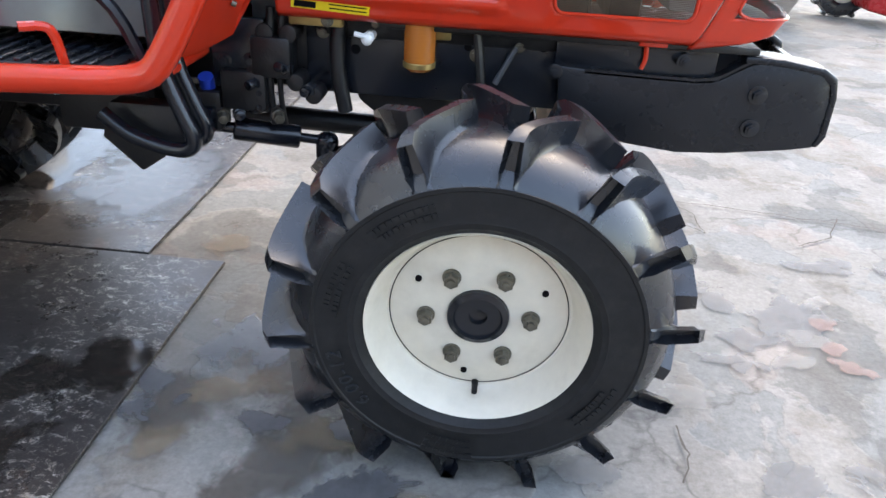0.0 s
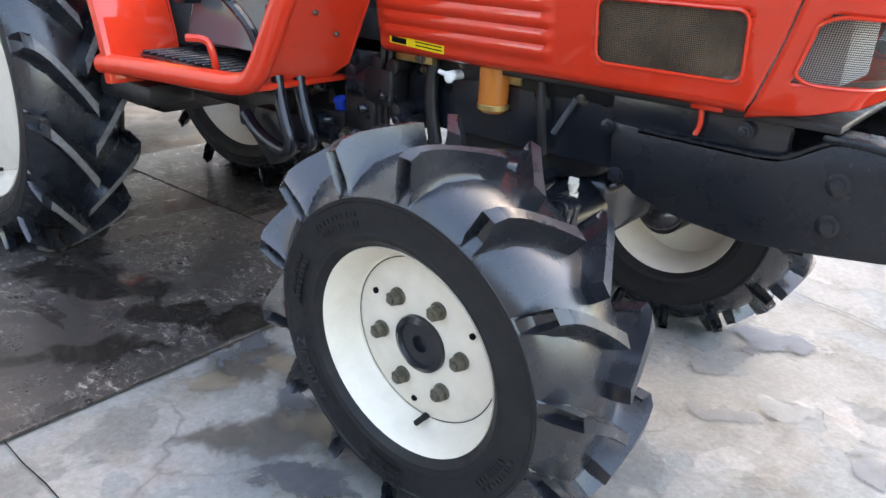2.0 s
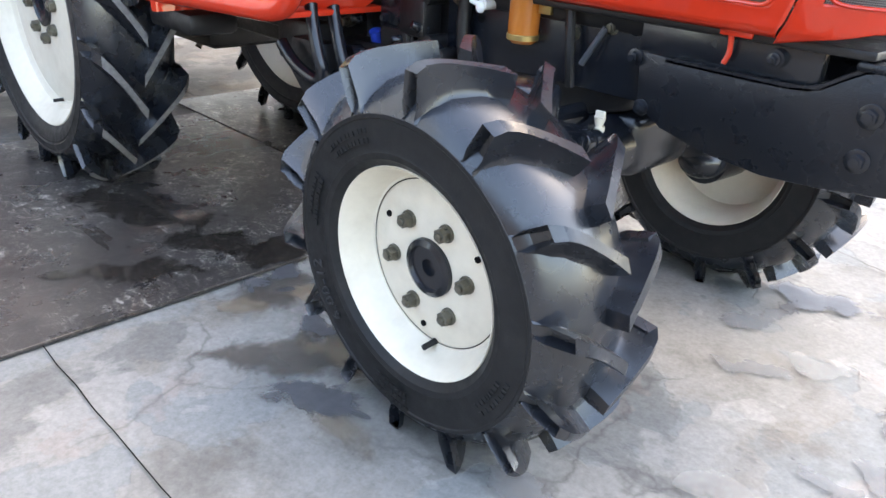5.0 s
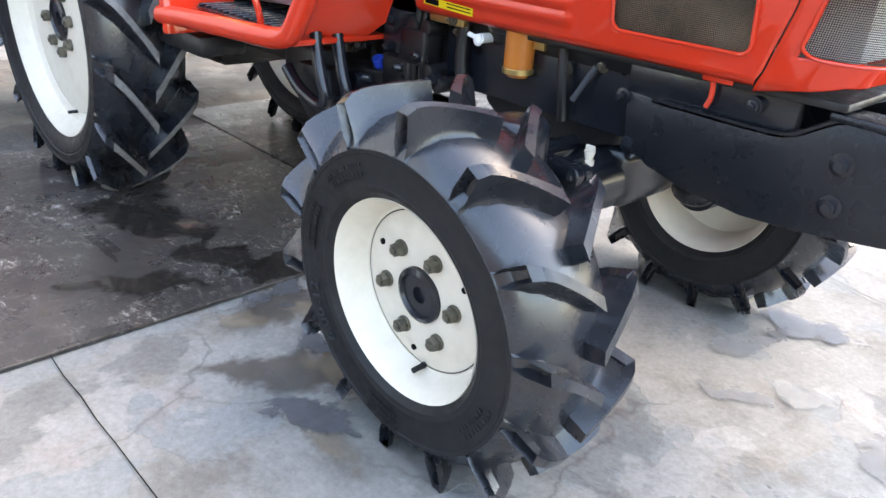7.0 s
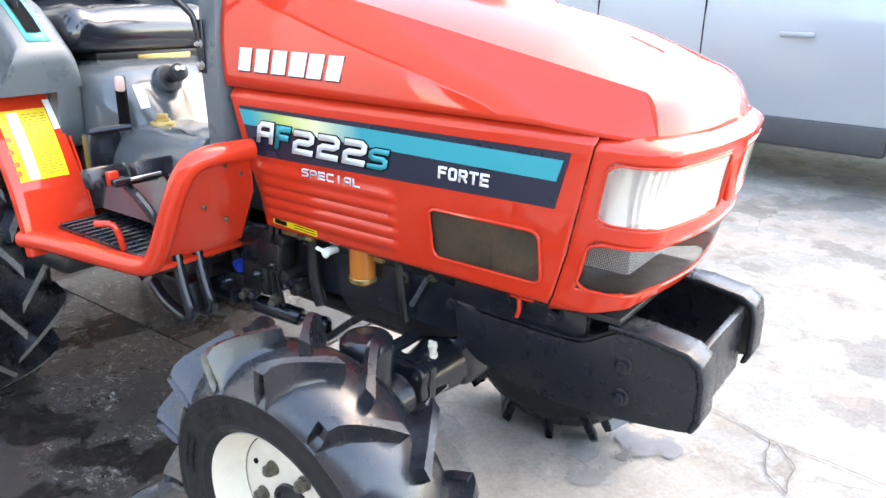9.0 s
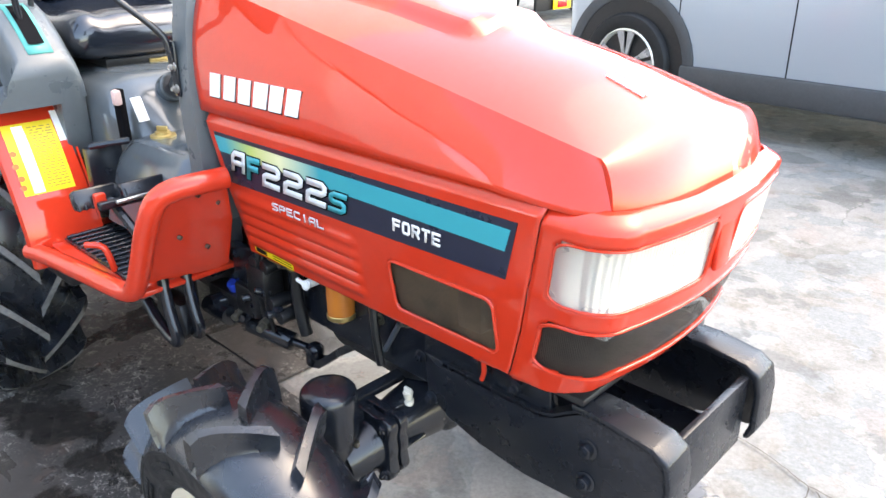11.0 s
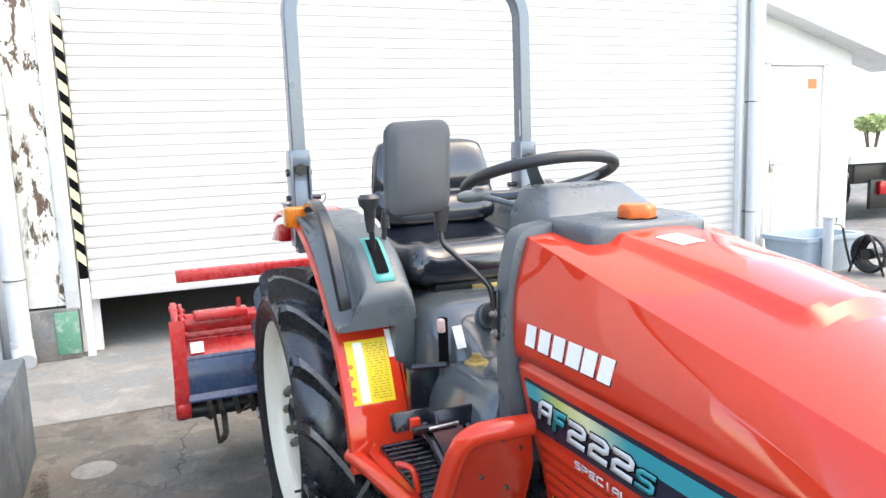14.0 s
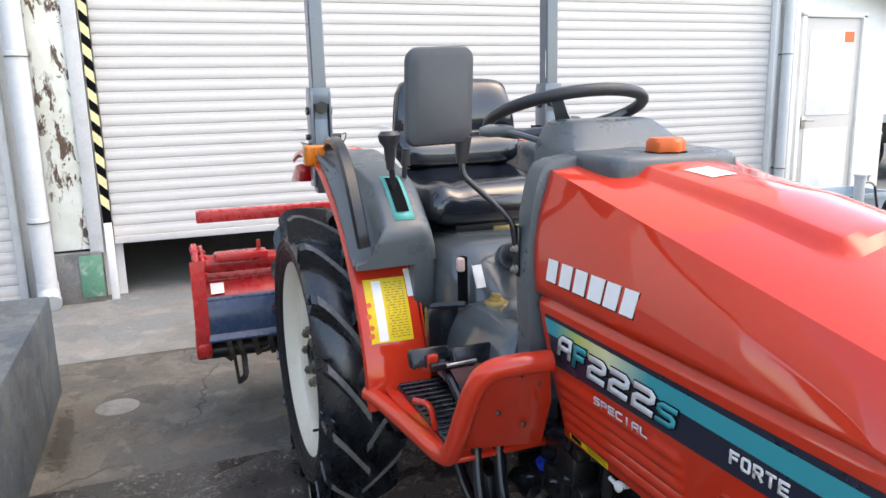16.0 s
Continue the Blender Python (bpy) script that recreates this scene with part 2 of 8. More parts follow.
    r = ramp(nt, noise_tex(nt, 2.4 * scale, 9, 0.6, 0.5), [(0.4, (0.78 - 0.45 * wet,) * 3), (0.62, (0.9,) * 3)])
    link(nt, r, b.inputs["Roughness"])
    b.inputs["Specular IOR Level"].default_value = 0.14
    bp = nt.nodes.new("ShaderNodeBump")
    bp.inputs["Strength"].default_value, bp.inputs["Distance"].default_value = 0.5, 0.005
    hm = mix(nt, 0.5, noise_tex(nt, 70, 8, 0.7), flakes)
    link(nt, hm, bp.inputs["Height"])
    link(nt, bp.outputs[0], b.inputs["Normal"])
    return m


CONCRETE = concrete("old_concrete", (0.216, 0.207, 0.190), (0.120, 0.111, 0.097), (0.268, 0.260, 0.243), 1.0, 0.15, 0.3)
CONCRETE_DARK = concrete("stained_concrete", (0.135, 0.122, 0.105), (0.08, 0.071, 0.060), (0.195, 0.180, 0.16), 1.0, 0.3)
CONCRETE_APRON = concrete("apron_concrete", (0.245, 0.237, 0.220), (0.186, 0.176, 0.157), (0.28, 0.272, 0.256), 0.7, 0.0, 0.0)
BLOCK = concrete("weathered_block", (0.125, 0.138, 0.145), (0.08, 0.09, 0.096), (0.165, 0.178, 0.184), 1.6, 0.0, 0.0)


def plate_material():
    m = bpy.data.materials.new("oiled_steel_plate")
    m.use_nodes = True
    nt = m.node_tree
    b = nt.nodes["Principled BSDF"]
    col = ramp(nt, noise_tex(nt, 2.2, 9, 0.65, 0.4), [(0.35, (0.022, 0.020, 0.020)), (0.55, (0.040, 0.036, 0.034)), (0.7, (0.07, 0.06, 0.053))])
    rust = ramp(nt, noise_tex(nt, 5, 10, 0.7, 0.5), [(0.58, (0, 0, 0)), (0.70, (0.6, 0.6, 0.6))])
    col = mix(nt, rust, col, (0.10, 0.056, 0.038))
    fleck = ramp(nt, noise_tex(nt, 75, 12, 0.8, 0.6), [(0.54, (0, 0, 0)), (0.60, (0.8, 0.8, 0.8))])
    scratch = ramp(nt, noise_tex(nt, 26, 14, 0.8, 0.6, stretch=(1.0, 1.8, 1.0)), [(0.555, (0, 0, 0)), (0.60, (0.9, 0.9, 0.9))])
    patch = ramp(nt, noise_tex(nt, 3.1, 6, 0.65, 0.5), [(0.42, (0.05, 0.05, 0.05)), (0.55, (1, 1, 1))])
    col = mix(nt, mix(nt, 1.0, scratch, patch, "MULTIPLY"), col, (0.36, 0.34, 0.31))
    col = mix(nt, mix(nt, 1.0, fleck, patch, "MULTIPLY"), col, (0.26, 0.24, 0.21))
    wet = ramp(nt, noise_tex(nt, 1.7, 6, 0.6, 0.8), [(0.54, (0, 0, 0)), (0.565, (1, 1, 1))])
    col = mix(nt, mix(nt, 0.6, (0, 0, 0), wet), col, (0.02, 0.017, 0.015))
    link(nt, col, b.inputs["Base Color"])
    dry = ramp(nt, noise_tex(nt, 9, 9, 0.7), [(0.35, (0.22,) * 3), (0.65, (0.46,) * 3)])
    link(nt, mix(nt, wet, dry, (0.16, 0.16, 0.16)), b.inputs["Roughness"])
    b.inputs["Metallic"].default_value = 0.0
    b.inputs["Specular IOR Level"].default_value = 0.32
    bp = nt.nodes.new("ShaderNodeBump")
    bp.inputs["Strength"].default_value, bp.inputs["Distance"].default_value = 0.25, 0.003
    link(nt, noise_tex(nt, 45, 10, 0.75), bp.inputs["Height"])
    link(nt, bp.outputs[0], b.inputs["Normal"])
    return m


PLATE = plate_material()


def rust_paint():
    m = bpy.data.materials.new("peeling_white_paint")
    m.use_nodes = True
    nt = m.node_tree
    b = nt.nodes["Principled BSDF"]
    mask = ramp(nt, noise_tex(nt, 9, 12, 0.72, 0.4, stretch=(1.4, 1.4, 0.6)), [(0.525, (0, 0, 0)), (0.54, (1, 1, 1))])
    clump = ramp(nt, noise_tex(nt, 3.1, 3, 0.5, 0.2, stretch=(1.0, 2.2, 0.8)), [(0.43, (0, 0, 0)), (0.50, (1, 1, 1))])
    mask = mix(nt, 1.0, mask, clump, "MULTIPLY")
    rust = ramp(nt, noise_tex(nt, 30, 8, 0.7), [(0.3, (0.05, 0.035, 0.03)), (0.7, (0.15, 0.09, 0.055))])
    white = ramp(nt, noise_tex(nt, 6, 8), [(0.35, (0.62, 0.62, 0.54)), (0.65, (0.74, 0.76, 0.70))])
    link(nt, mix(nt, mask, white, rust), b.inputs["Base Color"])
    b.inputs["Roughness"].default_value = 0.65
    bp = nt.nodes.new("ShaderNodeBump")
    bp.inputs["Strength"].default_value, bp.inputs["Distance"].default_value = 0.5, 0.004
    bp.invert = True
    link(nt, mask, bp.inputs["Height"])
    link(nt, bp.outputs[0], b.inputs["Normal"])
    return m


PEELING = rust_paint()


def film_material(name, colour, rough, lo, hi, most, grain, bump=0.0, rag=1.3):
    """A film on the ground that thins out raggedly towards its rim (uv x runs from 0 at the middle to 1 at the rim)."""
    m = bpy.data.materials.new(name)
    m.use_nodes = True
    nt = m.node_tree
    b = nt.nodes["Principled BSDF"]
    uv = nt.nodes.new("ShaderNodeUVMap")
    uv.uv_map = "rim"
    sx = nt.nodes.new("ShaderNodeSeparateXYZ")
    link(nt, uv.outputs[0], sx.inputs[0])
    n = noise_tex(nt, grain, 9, 0.62, 0.5)
    ad = nt.nodes.new("ShaderNodeMath")
    ad.operation = "MULTIPLY_ADD"
    ad.inputs[1].default_value = rag
    link(nt, n, ad.inputs[0])
    ng = nt.nodes.new("ShaderNodeMath")
    ng.operation = "SUBTRACT"
    ng.inputs[0].default_value = 1.0 - 0.5 * rag
    link(nt, sx.outputs["X"], ng.inputs[1])
    link(nt, ng.outputs[0], ad.inputs[2])
    link(nt, ramp(nt, ad.outputs[0], [(lo, (0, 0, 0)), (hi, (most,) * 3)]), b.inputs["Alpha"])
    link(nt, ramp(nt, noise_tex(nt, 30, 8, 0.7), [(0.3, tuple(c * 0.7 for c in colour)), (0.7, tuple(c * 1.3 for c in colour))]), b.inputs["Base Color"])
    b.inputs["Roughness"].default_value = rough
    if bump:
        bp = nt.nodes.new("ShaderNodeBump")
        bp.inputs["Strength"].default_value, bp.inputs["Distance"].default_value = bump, 0.004
        link(nt, noise_tex(nt, 70, 8, 0.7), bp.inputs["Height"])
        link(nt, bp.outputs[0], b.inputs["Normal"])
    return m


WATER = film_material("thin_water", (0.022, 0.019, 0.017), 0.07, 0.36, 0.54, 0.8, 8, 0.0, 2.0)
WET_SHEEN = film_material("bright_wet_film", (0.04, 0.038, 0.036), 0.24, 0.30, 0.58, 0.85, 9)
WET_SHEEN.node_tree.nodes["Principled BSDF"].inputs["Specular IOR Level"].default_value = 0.5
DAMP = film_material("damp_oil_stain", (0.075, 0.062, 0.05), 0.45, 0.38, 0.62, 0.6, 14, 0.3)


def mesh_screen(name, lo, hi):
    """Perforated dark screen: round holes in a fine grid."""
    m = bpy.data.materials.new(name)
    m.use_nodes = True
    nt = m.node_tree
    b = nt.nodes["Principled BSDF"]
    b.inputs["Base Color"].default_value = (0.022, 0.02, 0.018, 1)
    b.inputs["Roughness"].default_value = 0.6
    tc = nt.nodes.new("ShaderNodeUVMap")
    tc.uv_map = "flat"
    v = nt.nodes.new("ShaderNodeTexVoronoi")
    v.voronoi_dimensions = "2D"
    v.inputs["Scale"].default_value, v.inputs["Randomness"].default_value = 380, 0.0
    link(nt, tc.outputs[0], v.inputs["Vector"])
    a = ramp(nt, v.outputs["Distance"], [(0.36, (0, 0, 0)), (0.42, (1, 1, 1))])
    link(nt, a, b.inputs["Alpha"])
    dust = ramp(nt, noise_tex(nt, 12, 8, 0.7), [(0.35, lo), (0.7, hi)])
    link(nt, dust, b.inputs["Base Color"])
    return m


SCREEN = mesh_screen("perforated_screen", (0.026, 0.021, 0.017), (0.075, 0.055, 0.040))
SCREEN_DUSTY = mesh_screen("dusty_perforated_screen", (0.060, 0.043, 0.028), (0.17, 0.115, 0.07))

# ---- building helpers ----
def shade(me, angle=38):
    for p in me.polygons:
        p.use_smooth = True
    me.set_sharp_from_angle(angle=radians(angle))


def part(name, bm, material, parent=None, label="", angle=38):
    """Links a bmesh, written in world places, as one mesh under parent."""
    bmesh.ops.recalc_face_normals(bm, faces=bm.faces[:])
    me = bpy.data.meshes.new(name)
    base = parent.matrix_world.copy() if parent else Matrix()
    if parent:
        bm.transform(base.inverted())
    bm.to_mesh(me)
    bm.free()
    shade(me, angle)
    me.materials.append(material)
    ob = new(name, me)
    if parent:
        ob.parent = parent
        ob.matrix_world = base
    if label:
        tagged(ob, label)
    return ob


def thing(name, at, label, category, group="", kind=""):
    ob = new(name)
    ob.empty_display_size = 0.05
    ob.matrix_world = Matrix.Translation(at)
    bpy.context.view_layer.update()
    return tagged(ob, label, category, group, kind)


def B():
    return bmesh.new()


def merge(bm, other):
    me = bpy.data.meshes.new("tmp")
    other.to_mesh(me)
    other.free()
    bm.from_mesh(me)
    bpy.data.meshes.remove(me)
    return bm


def box(bm, c, s, bevel=0.0, rot=None, seg=2):
    t = B()
    bmesh.ops.create_cube(t, size=1.0)
    bmesh.ops.scale(t, vec=s, verts=t.verts[:])
    if bevel:
        bmesh.ops.bevel(t, geom=t.edges[:], offset=bevel, segments=seg, affect="EDGES", profile=0.5)
    m = Matrix.Translation(c)
    if rot:
        m = m @ Euler([radians(a) for a in rot]).to_matrix().to_4x4()
    t.transform(m)
    return merge(bm, t)


def cyl(bm, p0, p1, r0, r1=None, seg=20, bevel=0.0, cap=True):
    p0, p1 = Vector(p0), Vector(p1)
    r1 = r0 if r1 is None else r1
    t = B()
    d = p1 - p0
    bmesh.ops.create_cone(t, cap_ends=cap, segments=seg, radius1=r0, radius2=r1, depth=d.length)
    if bevel:
        ends = [e for e in t.edges if len(e.link_faces) == 2 and any(len(f.verts) > 4 for f in e.link_faces)]
        bmesh.ops.bevel(t, geom=ends, offset=bevel, segments=2, affect="EDGES", profile=0.5)
    t.transform(Matrix.Translation((p0 + p1) / 2) @ d.to_track_quat("Z", "Y").to_matrix().to_4x4())
    return merge(bm, t)


def ball(bm, c, r, squash=(1, 1, 1), seg=16):
    t = B()
    bmesh.ops.create_uvsphere(t, u_segments=seg, v_segments=max(6, seg // 2), radius=r)
    t.transform(Matrix.Translation(c) @ Matrix.Diagonal((*squash, 1)))
    return merge(bm, t)


def soften(pts, closed=False, rounds=2):
    """Corner cutting: a smoother way through the same bends."""
    pts = [Vector(p) for p in pts]
    for _ in range(rounds):
        out = []
        n = len(pts)
        for i in range(n if closed else n - 1):
            a, b = pts[i], pts[(i + 1) % n]
            out += [a.lerp(b, 0.25), a.lerp(b, 0.75)]
        if not closed:
            out = [pts[0]] + out[1:-1] + [pts[-1]]
        pts = out
    return pts


def tube(bm, pts, r, seg=12, closed=False, rounds=2, section=None):
    """A round bar (or a bar of the given section) along a softened line."""
    pts = soften(pts, closed, rounds)
    n = len(pts)
    sec = section or [(r * math.cos(2 * math.pi * k / seg), r * math.sin(2 * math.pi * k / seg)) for k in range(seg)]
    seg = len(sec)
    rings = []
    side = None
    for i, p in enumerate(pts):
        a = pts[(i - 1) % n] if closed or i else p
        b = pts[(i + 1) % n] if closed or i < n - 1 else p
        t = (b - a).normalized()
        if side is None:
            up = Vector((0, 0, 1)) if abs(t.z) < 0.9 else Vector((1, 0, 0))
            side = t.cross(up).normalized()
        side = (side - t * side.dot(t)).normalized()
        up = side.cross(t)
        rings.append([bm.verts.new(p + side * u + up * v) for u, v in sec])
    m = n if closed else n - 1
    for i in range(m):
        a, b = rings[i], rings[(i + 1) % n]
        for k in range(seg):
            bm.faces.new((a[k], a[(k + 1) % seg], b[(k + 1) % seg], b[k]))
    if not closed:
        bm.faces.new(rings[0][::-1])
        bm.faces.new(rings[-1])
    return bm


def loft(bm, loops, closed=True, caps=True):
    rings = [[bm.verts.new(p) for p in lp] for lp in loops]
    n = len(rings[0])
    for a, b in zip(rings, rings[1:]):
        for k in range(n if closed else n - 1):
            bm.faces.new((a[k], a[(k + 1) % n], b[(k + 1) % n], b[k]))
    if caps and closed:
        bm.faces.new(rings[0][::-1])
        bm.faces.new(rings[-1])
    return bm


def prism(bm, outline, depth0, depth1, axis="y", bevel=0.0, seg=2):
    """A flat outline pushed through from depth0 to depth1 along an axis."""
    def at(p, d):
        u, v = p
        return {"y": (u, d, v), "x": (d, u, v), "z": (u, v, d)}[axis]
    t = B()
    loft(t, [[at(p, depth0) for p in outline], [at(p, depth1) for p in outline]])
    bmesh.ops.recalc_face_normals(t, faces=t.faces[:])
    if bevel:
        bmesh.ops.bevel(t, geom=t.edges[:], offset=bevel, segments=seg, affect="EDGES", profile=0.5, clamp_overlap=True)
    return merge(bm, t)


def lathe(bm, profile, centre, axis="y", seg=48, closed=False):
    """A profile of (radius, along) spun round an axis through centre."""
    c = Vector(centre)
    rings = []
    for r, a in profile:
        ring = []
        for k in range(seg):
            w = 2 * math.pi * k / seg
            u, v = r * math.cos(w), r * math.sin(w)
            off = {"y": (u, a, v), "x": (a, u, v), "z": (u, v, a)}[axis]
            ring.append(bm.verts.new(c + Vector(off)))
        rings.append(ring)
    pairs = list(zip(rings, rings[1:])) + ([(rings[-1], rings[0])] if closed else [])
    for a, b in pairs:
        for k in range(seg):
            bm.faces.new((a[k], a[(k + 1) % seg], b[(k + 1) % seg], b[k]))
    return bm


def bolt(bm, at, normal, r=0.011, h=0.010, washer=True):
    n = Vector(normal).normalized()
    at = Vector(at)
    if washer:
        cyl(bm, at, at + n * 0.003, r * 1.5, seg=20, bevel=0.0008)
    cyl(bm, at + n * 0.003, at + n * h, r, seg=6, bevel=0.001)
    cyl(bm, at + n * h, at + n * (h + 0.004), r * 0.6, seg=12)
    return bm


def rounded(w, h, r, n=5, cx=0.0, cy=0.0):
    out = []
    for sx, sy, a0 in ((1, 1, 0), (-1, 1, 90), (-1, -1, 180), (1, -1, 270)):
        for k in range(n + 1):
            a = radians(a0 + 90 * k / n)
            out.append((cx + sx * (w / 2 - r) + r * math.cos(a), cy + sy * (h / 2 - r) + r * math.sin(a)))
    return out


def interp(x, table):
    if x <= table[0][0]:
        return table[0][1]
    for (a, u), (b, v) in zip(table, table[1:]):
        if x <= b:
            return u + (v - u) * (x - a) / (b - a)
    return table[-1][1]


def text_mesh(words, size, shear=0.0, depth=0.0012, spacing=1.0, bold=0.0):
    """Built-in lettering as a bmesh in the xy plane, left end at the origin."""
    cu = bpy.data.curves.new("lettering", "FONT")
    cu.body, cu.size, cu.shear, cu.extrude, cu.space_character, cu.offset = words, size, shear, depth, spacing, bold
    ob = bpy.data.objects.new("lettering", cu)
    scene.collection.objects.link(ob)
    dg = bpy.context.evaluated_depsgraph_get()
    me = bpy.data.meshes.new_from_object(ob.evaluated_get(dg))
    bm = B()
    bm.from_mesh(me)
    bpy.data.objects.remove(ob)
    bpy.data.meshes.remove(me)
    return bm

# ---- ground ----
def sheet(name, x0, x1, y0, y1, z, material, label, thick=0.0, kind="structure", category="ground"):
    bm = B()
    if thick:
        box(bm, ((x0 + x1) / 2, (y0 + y1) / 2, z - thick / 2), (x1 - x0, y1 - y0, thick), 0.002, seg=1)
    else:
        vs = [bm.verts.new(p) for p in ((x0, y0, z), (x1, y0, z), (x1, y1, z), (x0, y1, z))]
        bm.faces.new(vs)
    ob = part(name, bm, material)
    return tagged(ob, label, category, kind=kind)


sheet("ground", -60, 60, -60, 60, -0.004, CONCRETE, "old grey concrete yard with worn, flaking patches")
sheet("stained_slab", -3.32, -1.6, -3.2, 9.0, -0.0005, CONCRETE_DARK, "darker stained concrete behind the tractor")
sheet("apron", -4.9, -3.3, -9.0, 9.0, 0.002, CONCRETE_APRON, "pale concrete apron in front of the shutters")


def joint(name, a, b, w=0.006):
    a, b = Vector(a), Vector(b)
    d = (b - a).normalized()
    s = Vector((-d.y, d.x, 0)) * w / 2
    bm = B()
    n = 40
    left, right = [], []
    for k in range(n + 1):
        p = a.lerp(b, k / n)
        j = 0.006 * noise.noise(p * 9)
        q = p + Vector((-d.y, d.x, 0)) * j
        wk = 0.5 + abs(noise.noise(p * 14)) * 1.6
        left.append(bm.verts.new(q + s * wk))
        right.append(bm.verts.new(q - s * wk))
    for k in range(n):
        bm.faces.new((left[k], right[k], right[k + 1], left[k + 1]))
    return tagged(part(name, bm, PRINT_GAP_BLACK), "dark dirt-filled joint in the concrete", "joint", kind="structure")


joint("joint_1", (-0.69, -0.855, 0.0012), (2.4, -0.86, 0.0012), 0.003)

# steel plates on the ground
for nm, x0, x1, y0, y1 in (("steel_plate", -1.905, -0.69, -2.36, 0.075), ("steel_plate", -2.105, -0.878, 0.083, 2.52)):
    th = thing(nm, ((x0 + x1) / 2, (y0 + y1) / 2, 0), "dark oil-stained rusty steel plate lying on the concrete", "steel plate", "plates under the tractor")
    bm = B()
    box(bm, ((x0 + x1) / 2, (y0 + y1) / 2, 0.004), (x1 - x0, y1 - y0, 0.008), 0.0015, seg=1)
    part("plate", bm, PLATE, th)

# ---- back wall with shutters ----
WX = -4.65


def shutter(name, y0, y1, z0, z1, pitch=0.0735):
    """A rolled slat door: one curved slat per pitch, and a bottom rail."""
    ob = tagged(new(name), "white corrugated metal roller shutter, slightly raised", "roller shutter", kind="structure")
    bm = B()
    prof = [(0.0, 0.0), (0.0052, 0.003), (0.0072, 0.009), (0.0080, 0.026), (0.0072, 0.045), (0.0046, 0.0505), (0.0036, 0.054), (0.0040, 0.064), (0.0026, 0.0695), (0.0, 0.0713), (0.0, 0.0737)]
    n = int((z1 - z0) / pitch)
    for k in range(n):
        zb = z0 + 0.045 + k * pitch
        t = B()
        loft(t, [[(WX + u, y, zb + v) for u, v in prof] for y in (y0, y1)], closed=False, caps=False)
        slat = part("slat", t, WHITE_METAL, ob)
    t = B()
    box(t, (WX + 0.005, (y0 + y1) / 2, z0 + 0.0225), (0.04, y1 - y0, 0.045), 0.004)
    part("bottom_rail", t, WHITE_METAL, ob)
    return ob


shutter("shutter_1", -1.215, 2.05, 0.37, 3.6)
shutter("shutter_2", 2.09, 4.36, 0.05, 3.6)
shutter("shutter_3", -4.4, -1.80, 0.03, 3.6)


def slab(name, c, s, material, label, category="wall", bevel=0.003, kind="structure"):
    bm = B()
    box(bm, c, s, bevel)
    return tagged(part(name, bm, material), label, category, kind=kind)


slab("guide_post_middle", (WX + 0.005, 2.07, 1.8), (0.05, 0.035, 3.6), POST_GREY, "narrow pale shutter guide")
slab("guide_post_end", (WX + 0.02, 4.385, 1.8), (0.09, 0.045, 3.6), WHITE_PAINT, "white painted shutter guide")
slab("guide_post_left", (WX + 0.01, -1.785, 1.8), (0.08, 0.045, 3.6), POST_GREY, "pale grey shutter guide with stained edge")
slab("column_rusty", (WX - 0.02, -1.47, 1.98), (0.14, 0.22, 3.25), PEELING, "white column with peeling paint and rust patches", "column")
slab("column_base", (WX + 0.0, -1.47, 0.17), (0.2, 0.34, 0.34), CONCRETE, "rough concrete foot under the column", "column base", 0.01)
slab("column_base_paint", (WX + 0.103, -1.37, 0.18), (0.006, 0.14, 0.28), GREEN_PAINT, "patch of flaking green paint", "paint patch")
slab("post_grey", (WX + 0.02, -1.325, 1.97), (0.1, 0.085, 3.28), POST_GREY, "smooth pale grey steel post", "post")
slab("post_white", (WX + 0.05, -1.245, 0.26), (0.05, 0.05, 0.52), WHITE_PAINT, "short white painted post foot", "post")
slab("wall_top", (WX - 0.05, -2.2, 5.35), (0.2, 13.6, 3.5), POST_GREY, "pale grey upper storey wall above the shutters")
slab("wall_post_end", (WX + 0.06, 4.525, 1.9), (0.1, 0.045, 3.9), surface("grey_green_paint", (0.26, 0.30, 0.29), 0.5, dirt=(0.18, 0.16, 0.12)), "grey-green corner post of the building", "post")
slab("wall_right", (-5.36, 5.66, 1.35), (0.12, 2.08, 2.7), WHITE_PAINT, "white wall with a service door")
slab("wall_link", (-5.0, 4.62, 1.9), (0.8, 0.08, 3.8), WHITE_PAINT, "white return wall")
slab("wall_back", (WX - 0.1, -1.55, 1.9), (0.08, 0.75, 3.8), WHITE_PAINT, "white wall behind the column")
slab("wall_back_end", (WX - 0.1, 4.5, 1.9), (0.08, 0.4, 3.8), WHITE_PAINT, "white wall behind the corner post")
slab("wall_left", (WX - 0.05, -5.4, 1.9), (0.2, 2.0, 3.8), WHITE_PAINT, "white painted wall")
# dim room behind the raised shutter
slab("room_floor", (-6.6, 0.4, -0.02), (3.7, 5.6, 0.04), DARK_ROOM, "dusty concrete floor inside the store", "floor", 0)
slab("room_back", (-8.4, 0.4, 1.8), (0.1, 5.6, 3.6), DARK_ROOM, "dim inner wall of the store", "wall", 0)
slab("room_side_a", (-6.6, -2.4, 1.8), (3.7, 0.1, 3.6), DARK_ROOM, "dim inner wall of the store", "wall", 0)
slab("room_side_b", (-6.6, 4.5, 1.8), (3.7, 0.1, 3.6), DARK_ROOM, "dim inner wall of the store", "wall", 0)
slab("room_ceiling", (-6.6, 0.4, 3.7), (3.9, 9.0, 0.1), DARK_ROOM, "dim ceiling of the store", "ceiling", 0)

